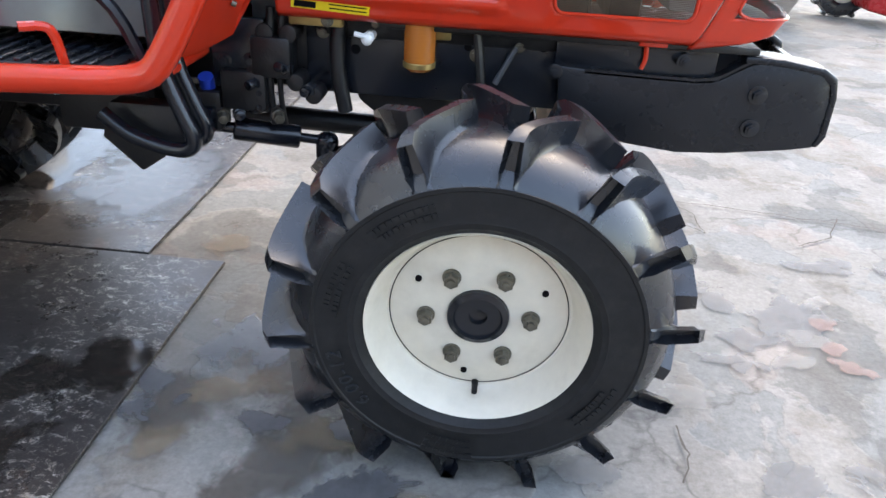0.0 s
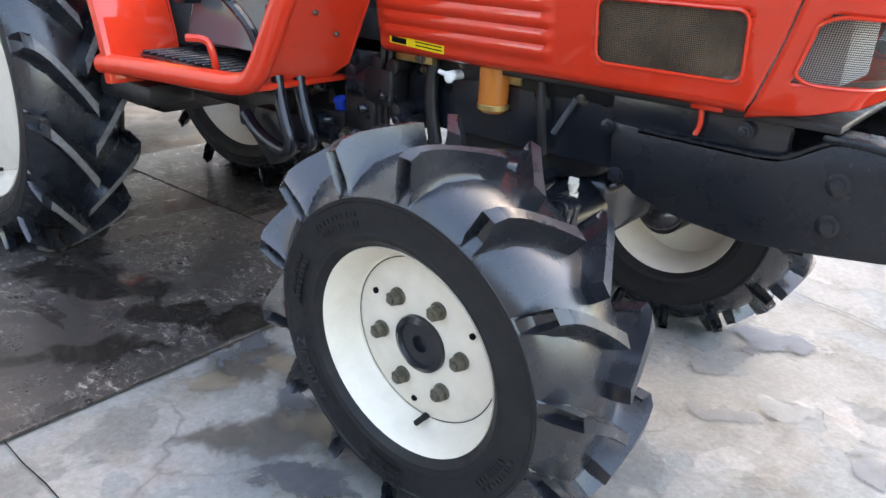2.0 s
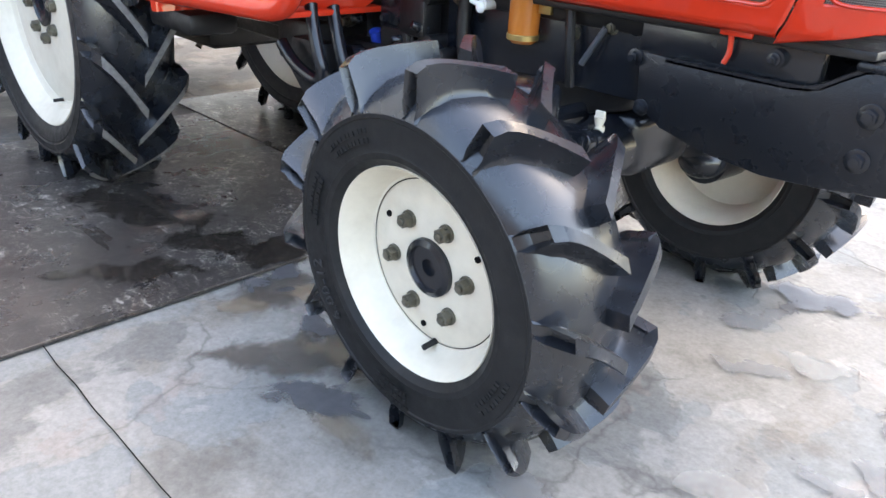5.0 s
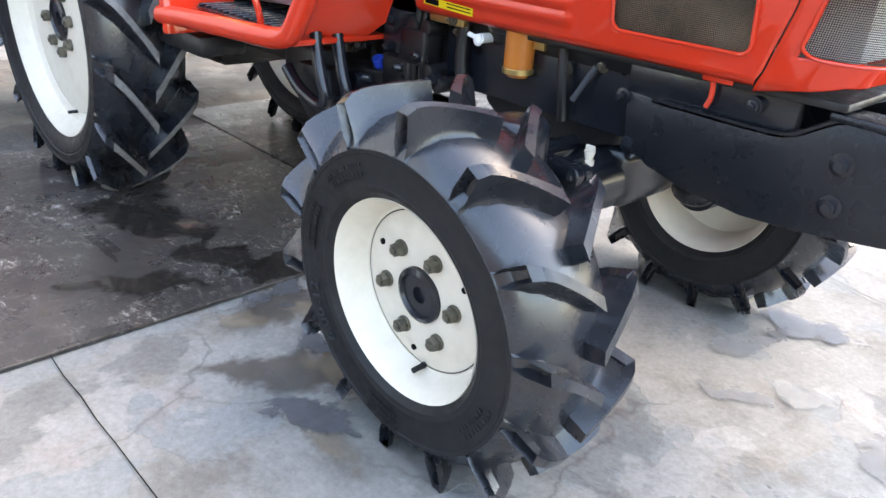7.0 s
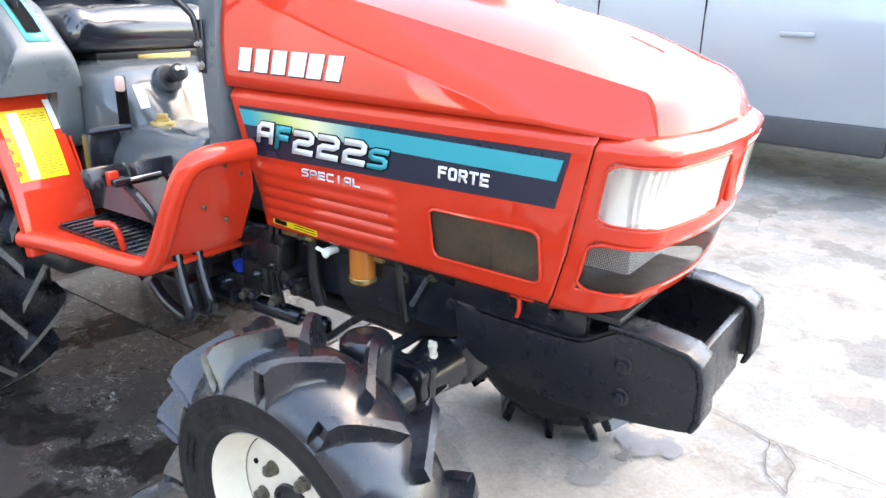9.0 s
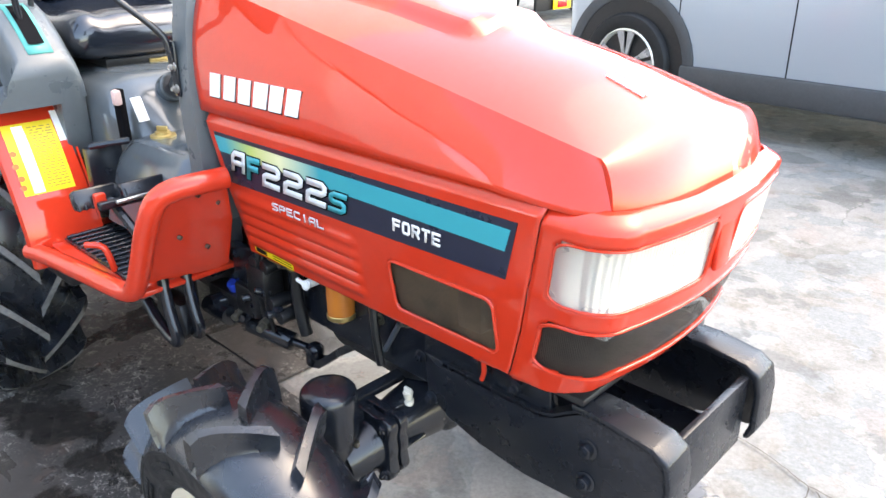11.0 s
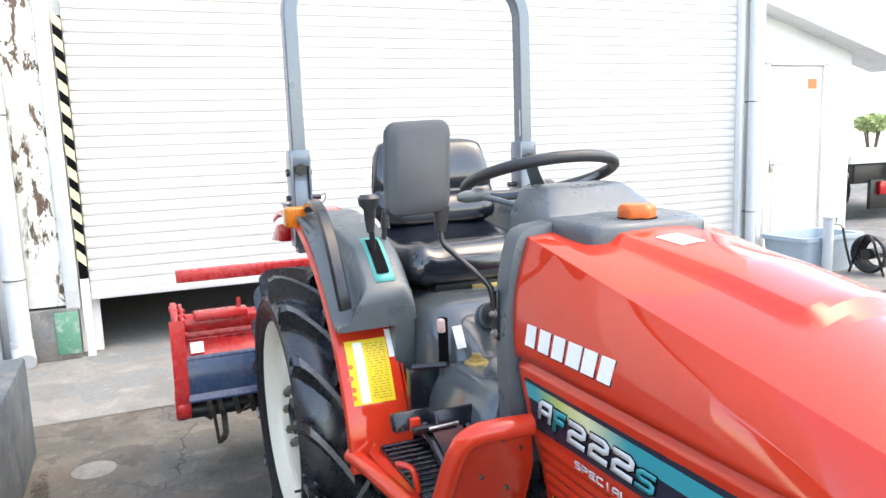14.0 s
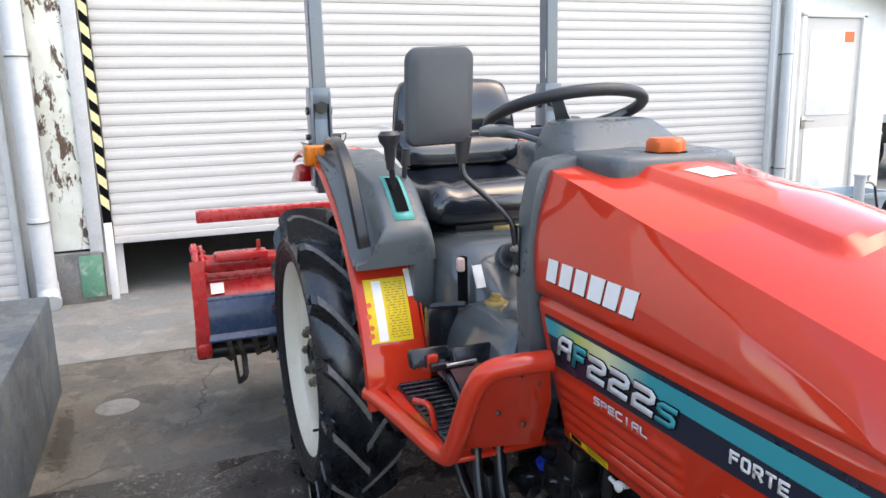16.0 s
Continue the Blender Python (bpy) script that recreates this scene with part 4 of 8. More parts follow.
def side_panel(side):
    bm = B()
    zs = [0.630, 0.634, 0.640] + [0.645 + 0.006 * k for k in range(44)] + [0.905, 0.911, 0.917, 0.9235]
    nx = 120
    grid = []
    for z in zs:
        row = []
        for k in range(nx + 1):
            f = k / nx
            x = panel_rear(z) + (panel_front(z) - panel_rear(z)) * f
            lift = 0.0
            if -0.45 < x < -0.085 and 0.658 < z < 0.775:
                fade = min(1, (x + 0.45) / 0.02, (-0.085 - x) / 0.012)
                ph = (z - 0.658) / 0.0234
                lift = 0.0055 * max(0.0, math.sin((ph % 1) * math.pi)) ** 0.6 * max(0, fade)
            if z < 0.64:
                lift = -0.010 * (0.64 - z) / 0.01
            if z > 0.905:
                lift -= 0.014 * min(1, (z - 0.905) / 0.0165)
            row.append(bm.verts.new(on_side(x, z, lift, side)))
        grid.append(row)
    for j in range(len(zs) - 1):
        for k in range(nx):
            c = (grid[j][k].co + grid[j + 1][k + 1].co) / 2
            if in_rounded(c.x, c.z, GX0, GX1, GZ0, GZ1, 0.014):
                continue
            bm.faces.new((grid[j][k], grid[j][k + 1], grid[j + 1][k + 1], grid[j + 1][k]))
    for v in [v for v in bm.verts if not v.link_faces]:
        bm.verts.remove(v)
    ob = part("side_panel", bm, RED, tractor, "red side panel with pressed ribs and a screened opening", angle=50)
    s = ob.modifiers.new("thickness", "SOLIDIFY")
    s.thickness, s.offset = 0.004, -1
    # rolled lip round the opening, and its screen
    bm = B()
    loop = [on_side(u, v, 0.0, side) for u, v in rounded(GX1 - GX0, GZ1 - GZ0, 0.016, 5, (GX0 + GX1) / 2, (GZ0 + GZ1) / 2)]
    tube(bm, loop, 0.0030, 8, closed=True, rounds=0)
    part("opening_lip", bm, RED, ob)
    bm = B()
    n = 8
    rows = [[bm.verts.new(on_side(u, GZ0 - 0.004 + (GZ1 - GZ0 + 0.008) * j / n, -0.006, side)) for u in (GX0 - 0.004, GX1 + 0.004)] for j in range(n + 1)]
    for a, b in zip(rows, rows[1:]):
        bm.faces.new((a[0], a[1], b[1], b[0]))
    flat = bm.loops.layers.uv.new("flat")
    for f in bm.faces:
        for lp in f.loops:
            lp[flat].uv = (lp.vert.co.x, lp.vert.co.z)
    part("screen", bm, SCREEN_DUSTY, ob, "fine perforated metal screen, brown with dust")
    # decal strip
    tl, tr, br, bl = (-0.466, 0.889), (0.251, 0.890), (0.226, 0.803), (-0.447, 0.792)
    bm = B()
    side_block(bm, [tl, tr, br, bl], 0.0006, 0.0006, side, 6)
    part("decal", bm, DECAL_NAVY, ob, "navy decal with teal band")
    bm = B()
    side_block(bm, [(-0.465, 0.882), (0.240, 0.878), (0.228, 0.845), (-0.458, 0.852)], 0.0016, 0.0005, side, 4)
    part("decal_band", bm, DECAL_BAND, ob, "teal printed band fading to yellow")
    return ob


GLYPHS = {
    "A": [[(0, 0), (0, 0.78), (0.22, 1), (1, 1), (1, 0)], [(0, 0.40), (1, 0.40)]],
    "F": [[(0, 0), (0, 1), (1, 1)], [(0, 0.52), (0.85, 0.52)]],
    "2": [[(0, 1), (0.82, 1), (1, 0.86), (1, 0.64), (0.82, 0.52), (0.18, 0.52), (0, 0.40), (0, 0), (1, 0)]],
    "S": [[(1, 1), (0.2, 1), (0, 0.86), (0, 0.64), (0.2, 0.52), (0.8, 0.52), (1, 0.40), (1, 0.14), (0.8, 0), (0, 0)]],
    "P": [[(0, 0), (0, 1), (0.84, 1), (1, 0.86), (1, 0.55), (0.84, 0.42), (0, 0.42)]],
    "E": [[(1, 1), (0, 1), (0, 0), (1, 0)], [(0, 0.5), (0.9, 0.5)]],
    "C": [[(1, 1), (0.16, 1), (0, 0.86), (0, 0.14), (0.16, 0), (1, 0)]],
    "I": [[(0.5, 0), (0.5, 1)]],
    "L": [[(0, 1), (0, 0), (1, 0)]],
    "O": [[(0.5, 1), (0.16, 1), (0, 0.86), (0, 0.14), (0.16, 0), (0.84, 0), (1, 0.14), (1, 0.86), (0.84, 1), (0.5, 1)]],
    "R": [[(0, 0), (0, 1), (0.84, 1), (1, 0.86), (1, 0.58), (0.84, 0.46), (0, 0.46)], [(0.55, 0.46), (1, 0)]],
    "T": [[(0, 1), (1, 1)], [(0.5, 1), (0.5, 0)]],
}


def ribbon(path, w):
    """Outline of a stroke of width w along a path, with mitred bends."""
    pts = [Vector(p) for p in path]
    left, right = [], []
    for i, p in enumerate(pts):
        d0 = (p - pts[i - 1]).normalized() if i else None
        d1 = (pts[i + 1] - p).normalized() if i < len(pts) - 1 else None
        d0, d1 = d0 or d1, d1 or d0
        n0, n1 = Vector((-d0.y, d0.x)), Vector((-d1.y, d1.x))
        m = (n0 + n1).normalized()
        q = m * (w / 2 / max(0.4, m.dot(n0)))
        left.append(p + q)
        right.append(p - q)
    return left, right


def side_text(words, x, z, height, material, side, parent, lift, shear=0.25, width=None, stroke=0.22, grow=0.0):
    """Squared lettering on the side panel: each letter a set of strokes, width of the whole word given."""
    t = B()
    n = len(words)
    gap = 0.16 * width / n if n > 1 else 0.0
    cell = (width - gap * (n - 1)) / n
    w = stroke * height
    for k, ch in enumerate(words):
        ox = k * (cell + gap)
        narrow = 0.0 if ch != "I" else 0.25 * cell
        for path in GLYPHS[ch]:
            pts = [(ox + narrow + w / 2 + u * (cell - w - 2 * narrow), w / 2 + v * (height - w)) for u, v in path]
            a, b = Vector(pts[0]), Vector(pts[-1])
            ends = [Vector(pts[0]) - (Vector(pts[1]) - a).normalized() * (w / 2 * (path[0] != path[-1]) + grow), Vector(pts[-1]) + (b - Vector(pts[-2])).normalized() * (w / 2 * (path[0] != path[-1]) + grow)]
            left, right = ribbon([ends[0]] + pts[1:-1] + [ends[1]], w + 2 * grow)
            rows = []
            for p, q in zip(left, right):
                rows.append([t.verts.new(on_side((x + c.x + shear * c.y) if side < 0 else (x - c.x - shear * c.y + 0 * width), z + c.y, lift, side)) for c in (p, q)])
            for a, b in zip(rows, rows[1:]):
                t.faces.new((a[0], a[1], b[1], b[0]))
    ob = part("lettering", t, material, parent)
    m = ob.modifiers.new("thickness", "SOLIDIFY")
    m.thickness, m.offset = 0.0004, 0
    return ob


panels = {s: side_panel(s) for s in (-1, 1)}
for s, p in panels.items():
    for word, u0, w, mat, drop, h in (("A", 0.002, 0.046, DECAL_SILVER, 0.009, 0.043), ("F", 0.052, 0.040, DECAL_TEAL, 0.002, 0.047), ("222", 0.100, 0.182, DECAL_SILVER, -0.001, 0.047), ("S", 0.288, 0.044, DECAL_TEAL, -0.001, 0.038)):
        xx = -0.428 + u0 if s < 0 else -0.100 - u0
        side_text(word, xx, 0.812 + drop, h, PRINT_GAP_BLACK, s, p, 0.0030, 0.34, w, 0.25, 0.0022)
        side_text(word, xx, 0.812 + drop, h, mat, s, p, 0.0040, 0.34, w, 0.25)
    side_text("SPECIAL", -0.306 if s < 0 else -0.16, 0.7705, 0.0165, DECAL_SILVER, s, p, 0.0080, 0.2, 0.148, 0.22)
    side_text("FORTE", 0.014 if s < 0 else 0.114, 0.8165, 0.0215, DECAL_WHITE, s, p, 0.0030, 0.15, 0.098, 0.22)
    bm = B()
    side_block(bm, [(-0.425, 0.662), (-0.30, 0.656), (-0.302, 0.642), (-0.427, 0.648)], 0.0012, 0.0006, s, 2)
    lab = part("warning_label", bm, DECAL_YELLOW, p, "thin yellow warning label with black print")
    bm = B()
    side_block(bm, [(-0.42, 0.660), (-0.385, 0.658), (-0.387, 0.648), (-0.422, 0.650)], 0.0020, 0.0003, s)
    side_block(bm, [(-0.365, 0.657), (-0.305, 0.654), (-0.305, 0.652), (-0.365, 0.655)], 0.0020, 0.0003, s)
    side_block(bm, [(-0.365, 0.651), (-0.305, 0.648), (-0.305, 0.646), (-0.365, 0.649)], 0.0020, 0.0003, s)
    part("label_print", bm, PRINT_GAP_BLACK, p)


# front mask that wraps round the nose
def nose(s, z):
    """Place on the mask: s from -1 (near seam) to 1 (far seam), height z."""
    half = interp(z, [(0.62, 0.182), (0.64, 0.199)] + PANEL_Y[2:6])
    front = interp(z, [(0.62, 0.326), (0.64, 0.350), (0.70, 0.380), (0.80, 0.404), (0.86, 0.412), (0.905, 0.420), (0.925, 0.420)])
    back = panel_front(z) + 0.003
    a = abs(s)
    h = half * (1.04 if s > 0 else 1.0)
    sag, turn = 0.022, 0.062
    if a < 0.70:
        f = a / 0.70
        return Vector((front - sag * f * f, math.copysign(0.79 * h * f, s), z))
    xe = front - sag - turn
    if a < 0.90:
        w = (a - 0.70) / 0.20 * math.pi / 2
        return Vector((xe + turn * math.cos(w), math.copysign(h * (0.79 + 0.21 * math.sin(w)), s), z))
    f = (a - 0.90) / 0.10
    return Vector((xe + (back - xe) * f, math.copysign(h, s), z))


LS0, LS1, LZ0, LZ1 = 0.12, 0.95, 0.793, 0.882
MS, MZ0, MZ1 = 0.955, 0.679, 0.761


def mask_foot(s, z):
    """The lower edge of the mask climbs from the seams towards the front."""
    return z + interp(abs(s), [(0, 0.040), (0.5, 0.038), (0.8, 0.028), (1, 0.0)]) * max(0.0, (0.70 - z) / 0.078)


def mask():
    bm = B()
    ns = 160
    zs = [0.622, 0.626, 0.632] + [0.637 + 0.0055 * k for k in range(52)] + [0.9215]
    def skin(s, z):
        p = nose(s, z)
        d = Vector((p.x - 0.2, p.y * 1.3, 0)).normalized()
        return p - d * 0.034 * max(0.0, (z - 0.899) / 0.0225) ** 1.6
    grid = [[bm.verts.new(skin(-1 + 2 * k / ns, mask_foot(-1 + 2 * k / ns, z))) for k in range(ns + 1)] for z in zs]
    for j in range(len(zs) - 1):
        for k in range(ns):
            sc = -1 + 2 * (k + 0.5) / ns
            zc = mask_foot(sc, (zs[j] + zs[j + 1]) / 2)
            if in_rounded(abs(sc), zc, LS0, LS1, LZ0, LZ1, 0.016):
                continue
            if in_rounded(sc, zc, -MS, MS, MZ0, MZ1, 0.018):
                continue
            bm.faces.new((grid[j][k], grid[j][k + 1], grid[j + 1][k + 1], grid[j + 1][k]))
    for v in [v for v in bm.verts if not v.link_faces]:
        bm.verts.remove(v)
    ob = part("front_mask", bm, RED, tractor, "red wrap-round nose panel with lamp and screen openings", angle=40)
    m = ob.modifiers.new("thickness", "SOLIDIFY")
    m.thickness, m.offset = 0.005, -1
    for side in (-1, 1):
        loop = [nose(side * u, v) for u, v in rounded_sz(LS0, LS1, LZ0, LZ1, 0.05, 0.014)]
        bm = B()
        tube(bm, loop, 0.0020, 8, closed=True, rounds=0)
        part("lamp_lip", bm, RED, ob)
    loop = [nose(u, v) for u, v in rounded_sz(-MS, MS, MZ0, MZ1, 0.06, 0.018, 40)]
    bm = B()
    tube(bm, loop, 0.0026, 8, closed=True, rounds=0)
    part("screen_lip", bm, RED, ob)
    bm = B()
    rows = []
    for j in range(7):
        z = MZ0 - 0.004 + (MZ1 - MZ0 + 0.008) * j / 6
        row = []
        for k in range(61):
            p = nose(-MS - 0.01 + (2 * MS + 0.02) * k / 60, z)
            d = Vector((p.x - 0.2, p.y, 0)).normalized()
            row.append(bm.verts.new(p - d * 0.006))
        rows.append(row)
    for a, b in zip(rows, rows[1:]):
        for k in range(60):
            bm.faces.new((a[k], a[k + 1], b[k + 1], b[k]))
    flat = bm.loops.layers.uv.new("flat")
    for f in bm.faces:
        for lp in f.loops:
            lp[flat].uv = (lp.vert.co.y + (lp.vert.co.x - 0.4) * (0.9 if lp.vert.co.y > 0 else -0.9) * -1, lp.vert.co.z)
    part("screen", bm, SCREEN, ob, "fine perforated dark metal screen")
    return ob


def rounded_sz(s0, s1, z0, z1, rs, rz, n=16):
    """Rounded rectangle over (s, z), with many points along the long sides."""
    out = []
    for cs, cz, a0 in ((s1 - rs, z1 - rz, 0), (s0 + rs, z1 - rz, 90), (s0 + rs, z0 + rz, 180), (s1 - rs, z0 + rz, 270)):
        for k in range(6):
            a = radians(a0 + 18 * k)
            out.append((cs + rs * math.cos(a), cz + rz * math.sin(a)))
        if a0 == 0:
            out += [(s1 - rs + (s0 - s1 + 2 * rs) * k / n, z1) for k in range(1, n)]
        if a0 == 180:
            out += [(s0 + rs + (s1 - s0 - 2 * rs) * k / n, z0) for k in range(1, n)]
    return out


mask_ob = mask()
for side in (-1, 1):
    bm = B()
    rows = []
    nz, nsx = 8, 36
    for j in range(nz + 1):
        z = LZ0 - 0.002 + (LZ1 - LZ0 + 0.004) * j / nz
        row = []
        for k in range(nsx + 1):
            s = LS0 - 0.01 + (LS1 - LS0 + 0.02) * k / nsx
            p = nose(side * s, z)
            d = Vector((p.x - 0.2, p.y, 0)).normalized()
            row.append(bm.verts.new(p - d * 0.002))
        rows.append(row)
    for a, b in zip(rows, rows[1:]):
        for k in range(nsx):
            bm.faces.new((a[k], a[k + 1], b[k + 1], b[k]))
    lens = part("headlight", bm, LENS, mask_ob, "clear moulded headlight lens", angle=60)
    lens.visible_shadow = False
    bm = B()
    rows = []
    nf = 240
    for j in range(9):
        z = LZ0 - 0.004 + (LZ1 - LZ0 + 0.008) * j / 8
        row = []
        for k in range(nf + 1):
            s = LS0 - 0.012 + (LS1 - LS0 + 0.024) * k / nf
            p = nose(side * s, z)
            d = Vector((p.x - 0.2, p.y, 0)).normalized()
            flat = max(0.0, min(1.0, (0.86 - s) / 0.03))
            depth = 0.008 + 0.010 * math.sin(math.pi * j / 8) + 0.0012 * flat * math.cos(2 * math.pi * k / 6) + 0.010 * (1 - flat)
            row.append(bm.verts.new(p - d * depth))
        rows.append(row)
    for a, b in zip(rows, rows[1:]):
        for k in range(nf):
            bm.faces.new((a[k], a[k + 1], b[k + 1], b[k]))
    part("reflector", bm, REFLECTOR, mask_ob, "bright fluted lamp reflector", angle=70)
bm = B()
box(bm, (0.409, 0.0, 0.838), (0.008, 0.040, 0.074), 0.003)
part("lamp_divider", bm, RED, mask_ob)

# radiator and dark engine bay inside the hood
bm = B()
box(bm, (0.10, 0, 0.78), (0.05, 0.32, 0.26), 0.006)
part("radiator", bm, CAST_MATT, tractor, "dark radiator core")
bm = B()
box(bm, (0.235, 0.02, 0.73), (0.10, 0.17, 0.14), 0.006)
part("battery", bm, WHITE_PAINT, tractor, "pale battery behind the nose screen")
bm = B()
box(bm, (-0.18, 0, 0.74), (0.46, 0.30, 0.30), 0.02)
part("engine", bm, CAST_MATT, tractor, "black greasy engine block")
bm = B()
box(bm, (0.02, 0, 0.624), (0.60, 0.34, 0.012), 0.003)
part("engine_tray", bm, CAST_MATT, tractor)


bm = B()
prism(bm, [(-0.34, 0.565), (-0.02, 0.565), (0.0, 0.53), (-0.03, 0.47), (-0.12, 0.445), (-0.30, 0.45), (-0.34, 0.48)], -0.115, 0.115, "y", 0.012)
sump = part("oil_sump", bm, CAST_MATT, tractor, "black greasy oil sump under the engine")
for x in (-0.29, -0.22, -0.15, -0.08):
    bm = B()
    bolt(bm, (x, -0.115, 0.552), (0, -1, 0), 0.006)
    part("sump_bolt", bm, CAST, sump)


# front side beams and bumper
def beam(side):
    y = side * 0.168
    top = [(0.005, 0.580), (0.05, 0.577), (0.225, 0.574), (0.262, 0.578), (0.295, 0.600), (0.318, 0.613), (0.355, 0.612), (0.425, 0.603), (0.447, 0.588)]
    bot = [(0.452, 0.490), (0.440, 0.474), (0.40, 0.466), (0.30, 0.452), (0.22, 0.447), (0.13, 0.456), (0.06, 0.474), (0.015, 0.500)]
    bm = B()
    prism(bm, top + bot, y, y - side * 0.012, "y", 0.004)
    # folded top flange
    tube(bm, [(u, y - side * 0.014, v - 0.004) for u, v in top[1:-1]], 0.0, rounds=1, section=[(-0.014, -0.003), (0.014, -0.003), (0.014, 0.004), (-0.010, 0.005), (-0.014, 0.002)])
    ob = part("side_beam", bm, SATIN, tractor, "black pressed-steel side beam with round-headed bolts")
    bm = B()
    prism(bm, [(0.30, 0.617), (0.36, 0.616), (0.428, 0.606), (0.450, 0.592), (0.457, 0.560), (0.458, 0.495), (0.448, 0.476), (0.438, 0.476), (0.446, 0.50), (0.446, 0.556), (0.440, 0.580), (0.424, 0.594), (0.36, 0.604), (0.30, 0.605)], y + side * 0.003, y - side * 0.058, "y", 0.0045, 2)
    part("beam_nose", bm, SATIN, ob)
    for u, v, r in ((0.002, 0.569, 0.0085), (0.025, 0.499, 0.0085), (0.332, 0.556, 0.0105), (0.332, 0.500, 0.0105)):
        t = B()
        bolt(t, (u, y, v), (0, side, 0), r, 0.012)
        part("bolt", t, CAST, ob)
    return ob


for s in (-1, 1):
    beam(s)
for nm, c, d in (("weight_bracket", (0.430, 0, 0.528), (0.012, 0.22, 0.12)), ("cross_plate", (0.05, 0, 0.555), (0.02, 0.30, 0.1)), ("belly_plate", (0.22, 0, 0.468), (0.36, 0.27, 0.008))):
    bm = B()
    box(bm, c, d, 0.0025)
    part(nm, bm, SATIN, tractor, "black steel plate between the beams")
for k in (-0.1, 0.1):
    bm = B()
    bolt(bm, (0.424, k, 0.535), (-1, 0, 0), 0.008)
    part("bracket_bolt", bm, NUT, tractor)
bm = B()
cyl(bm, (0.25, -0.06, 0.484), (0.25, -0.06, 0.49), 0.045, seg=28)
part("lid", bm, STEEL, tractor, "round pale lid")
# frame rails beside the engine
for s in (-1, 1):
    bm = B()
    box(bm, (-0.20, s * 0.135, 0.569), (0.44, 0.014, 0.143), 0.003)
    box(bm, (0.13, s * 0.15, 0.60), (0.26, 0.02, 0.05), 0.003)
    part("frame_rail", bm, CAST, tractor, "black frame rail")
    for u, v in ((-0.06, 0.60), (-0.30, 0.62), (-0.39, 0.60), (-0.13, 0.58)):
        bm = B()
        bolt(bm, (u, s * 0.142, v), (0, s, 0), 0.0075)
        part("rail_bolt", bm, NUT, tractor)
bm = B()
for x in (0.14,):
    tube(bm, [(x, -0.172, 0.628), (x + 0.004, -0.172, 0.60), (x - 0.002, -0.172, 0.585)], 0.004, 8)
    box(bm, (x + 0.01, -0.178, 0.628), (0.045, 0.006, 0.012), 0.002)
part("hood_catch", bm, RED, tractor, "red hood catch")
bm = B()
bolt(bm, (0.205, -0.176, 0.602), (0, -1, 0), 0.006, 0.010)
cyl(bm, (0.205, -0.150, 0.602), (0.205, -0.176, 0.602), 0.013, seg=20)
part("mount_bolt", bm, CAST, tractor)
# fuel filter bowl
bm = B()
cyl(bm, (-0.224, -0.158, 0.632), (-0.224, -0.158, 0.655), 0.030, seg=28, bevel=0.003)
fh = part("fuel_filter", bm, CAST, tractor, "fuel filter with amber see-through bowl")
bm = B()
lathe(bm, [(0.0001, 0.552), (0.020, 0.552), (0.0255, 0.557), (0.0265, 0.57), (0.0265, 0.634)], (-0.224, -0.158, 0), "z", 28)
part("bowl", bm, FUEL, fh, "amber see-through bowl")
bm = B()
lathe(bm, [(0.0001, 0.556), (0.0275, 0.558), (0.0275, 0.566), (0.0255, 0.568)], (-0.224, -0.158, 0), "z", 28)
part("bowl_ring", bm, BRASS, fh, "yellowed ring")
bm = B()
cyl(bm, (-0.307, -0.142, 0.603), (-0.307, -0.172, 0.603), 0.009, seg=14)
tube(bm, [(-0.307, -0.175, 0.603), (-0.320, -0.178, 0.606), (-0.330, -0.178, 0.608)], 0.0045, 8)
ball(bm, (-0.310, -0.174, 0.600), 0.010, (1, 0.7, 1.1))
part("drain_tap", bm, DECAL_WHITE, tractor, "small white plastic tap lever")
bm = B()
box(bm, (-0.395, -0.165, 0.632), (0.09, 0.02, 0.035), 0.003)
part("bracket", bm, BRASS, tractor, "zinc-yellow bracket")
bm = B()
box(bm, (-0.188, -0.15, 0.625), (0.03, 0.012, 0.045), 0.003)
part("filter_bracket", bm, BRASS, tractor, "zinc-yellow bracket")
for x, z in ((-0.375, 0.625), (-0.425, 0.638)):
    bm = B()
    bolt(bm, (x, -0.175, z), (0, -1, 0), 0.007)
    part("bracket_bolt", bm, NUT, tractor)
# flat black discs on the rail carry the dark of open holes
for x, z, r in ((-0.335, 0.575, 0.008), (-0.145, 0.592, 0.006), (-0.02, 0.60, 0.007)):
    bm = B()
    cyl(bm, (x, -0.142, z), (x, -0.1435, z), r, seg=16)
    part("rail_hole", bm, PRINT_GAP_BLACK, tractor)


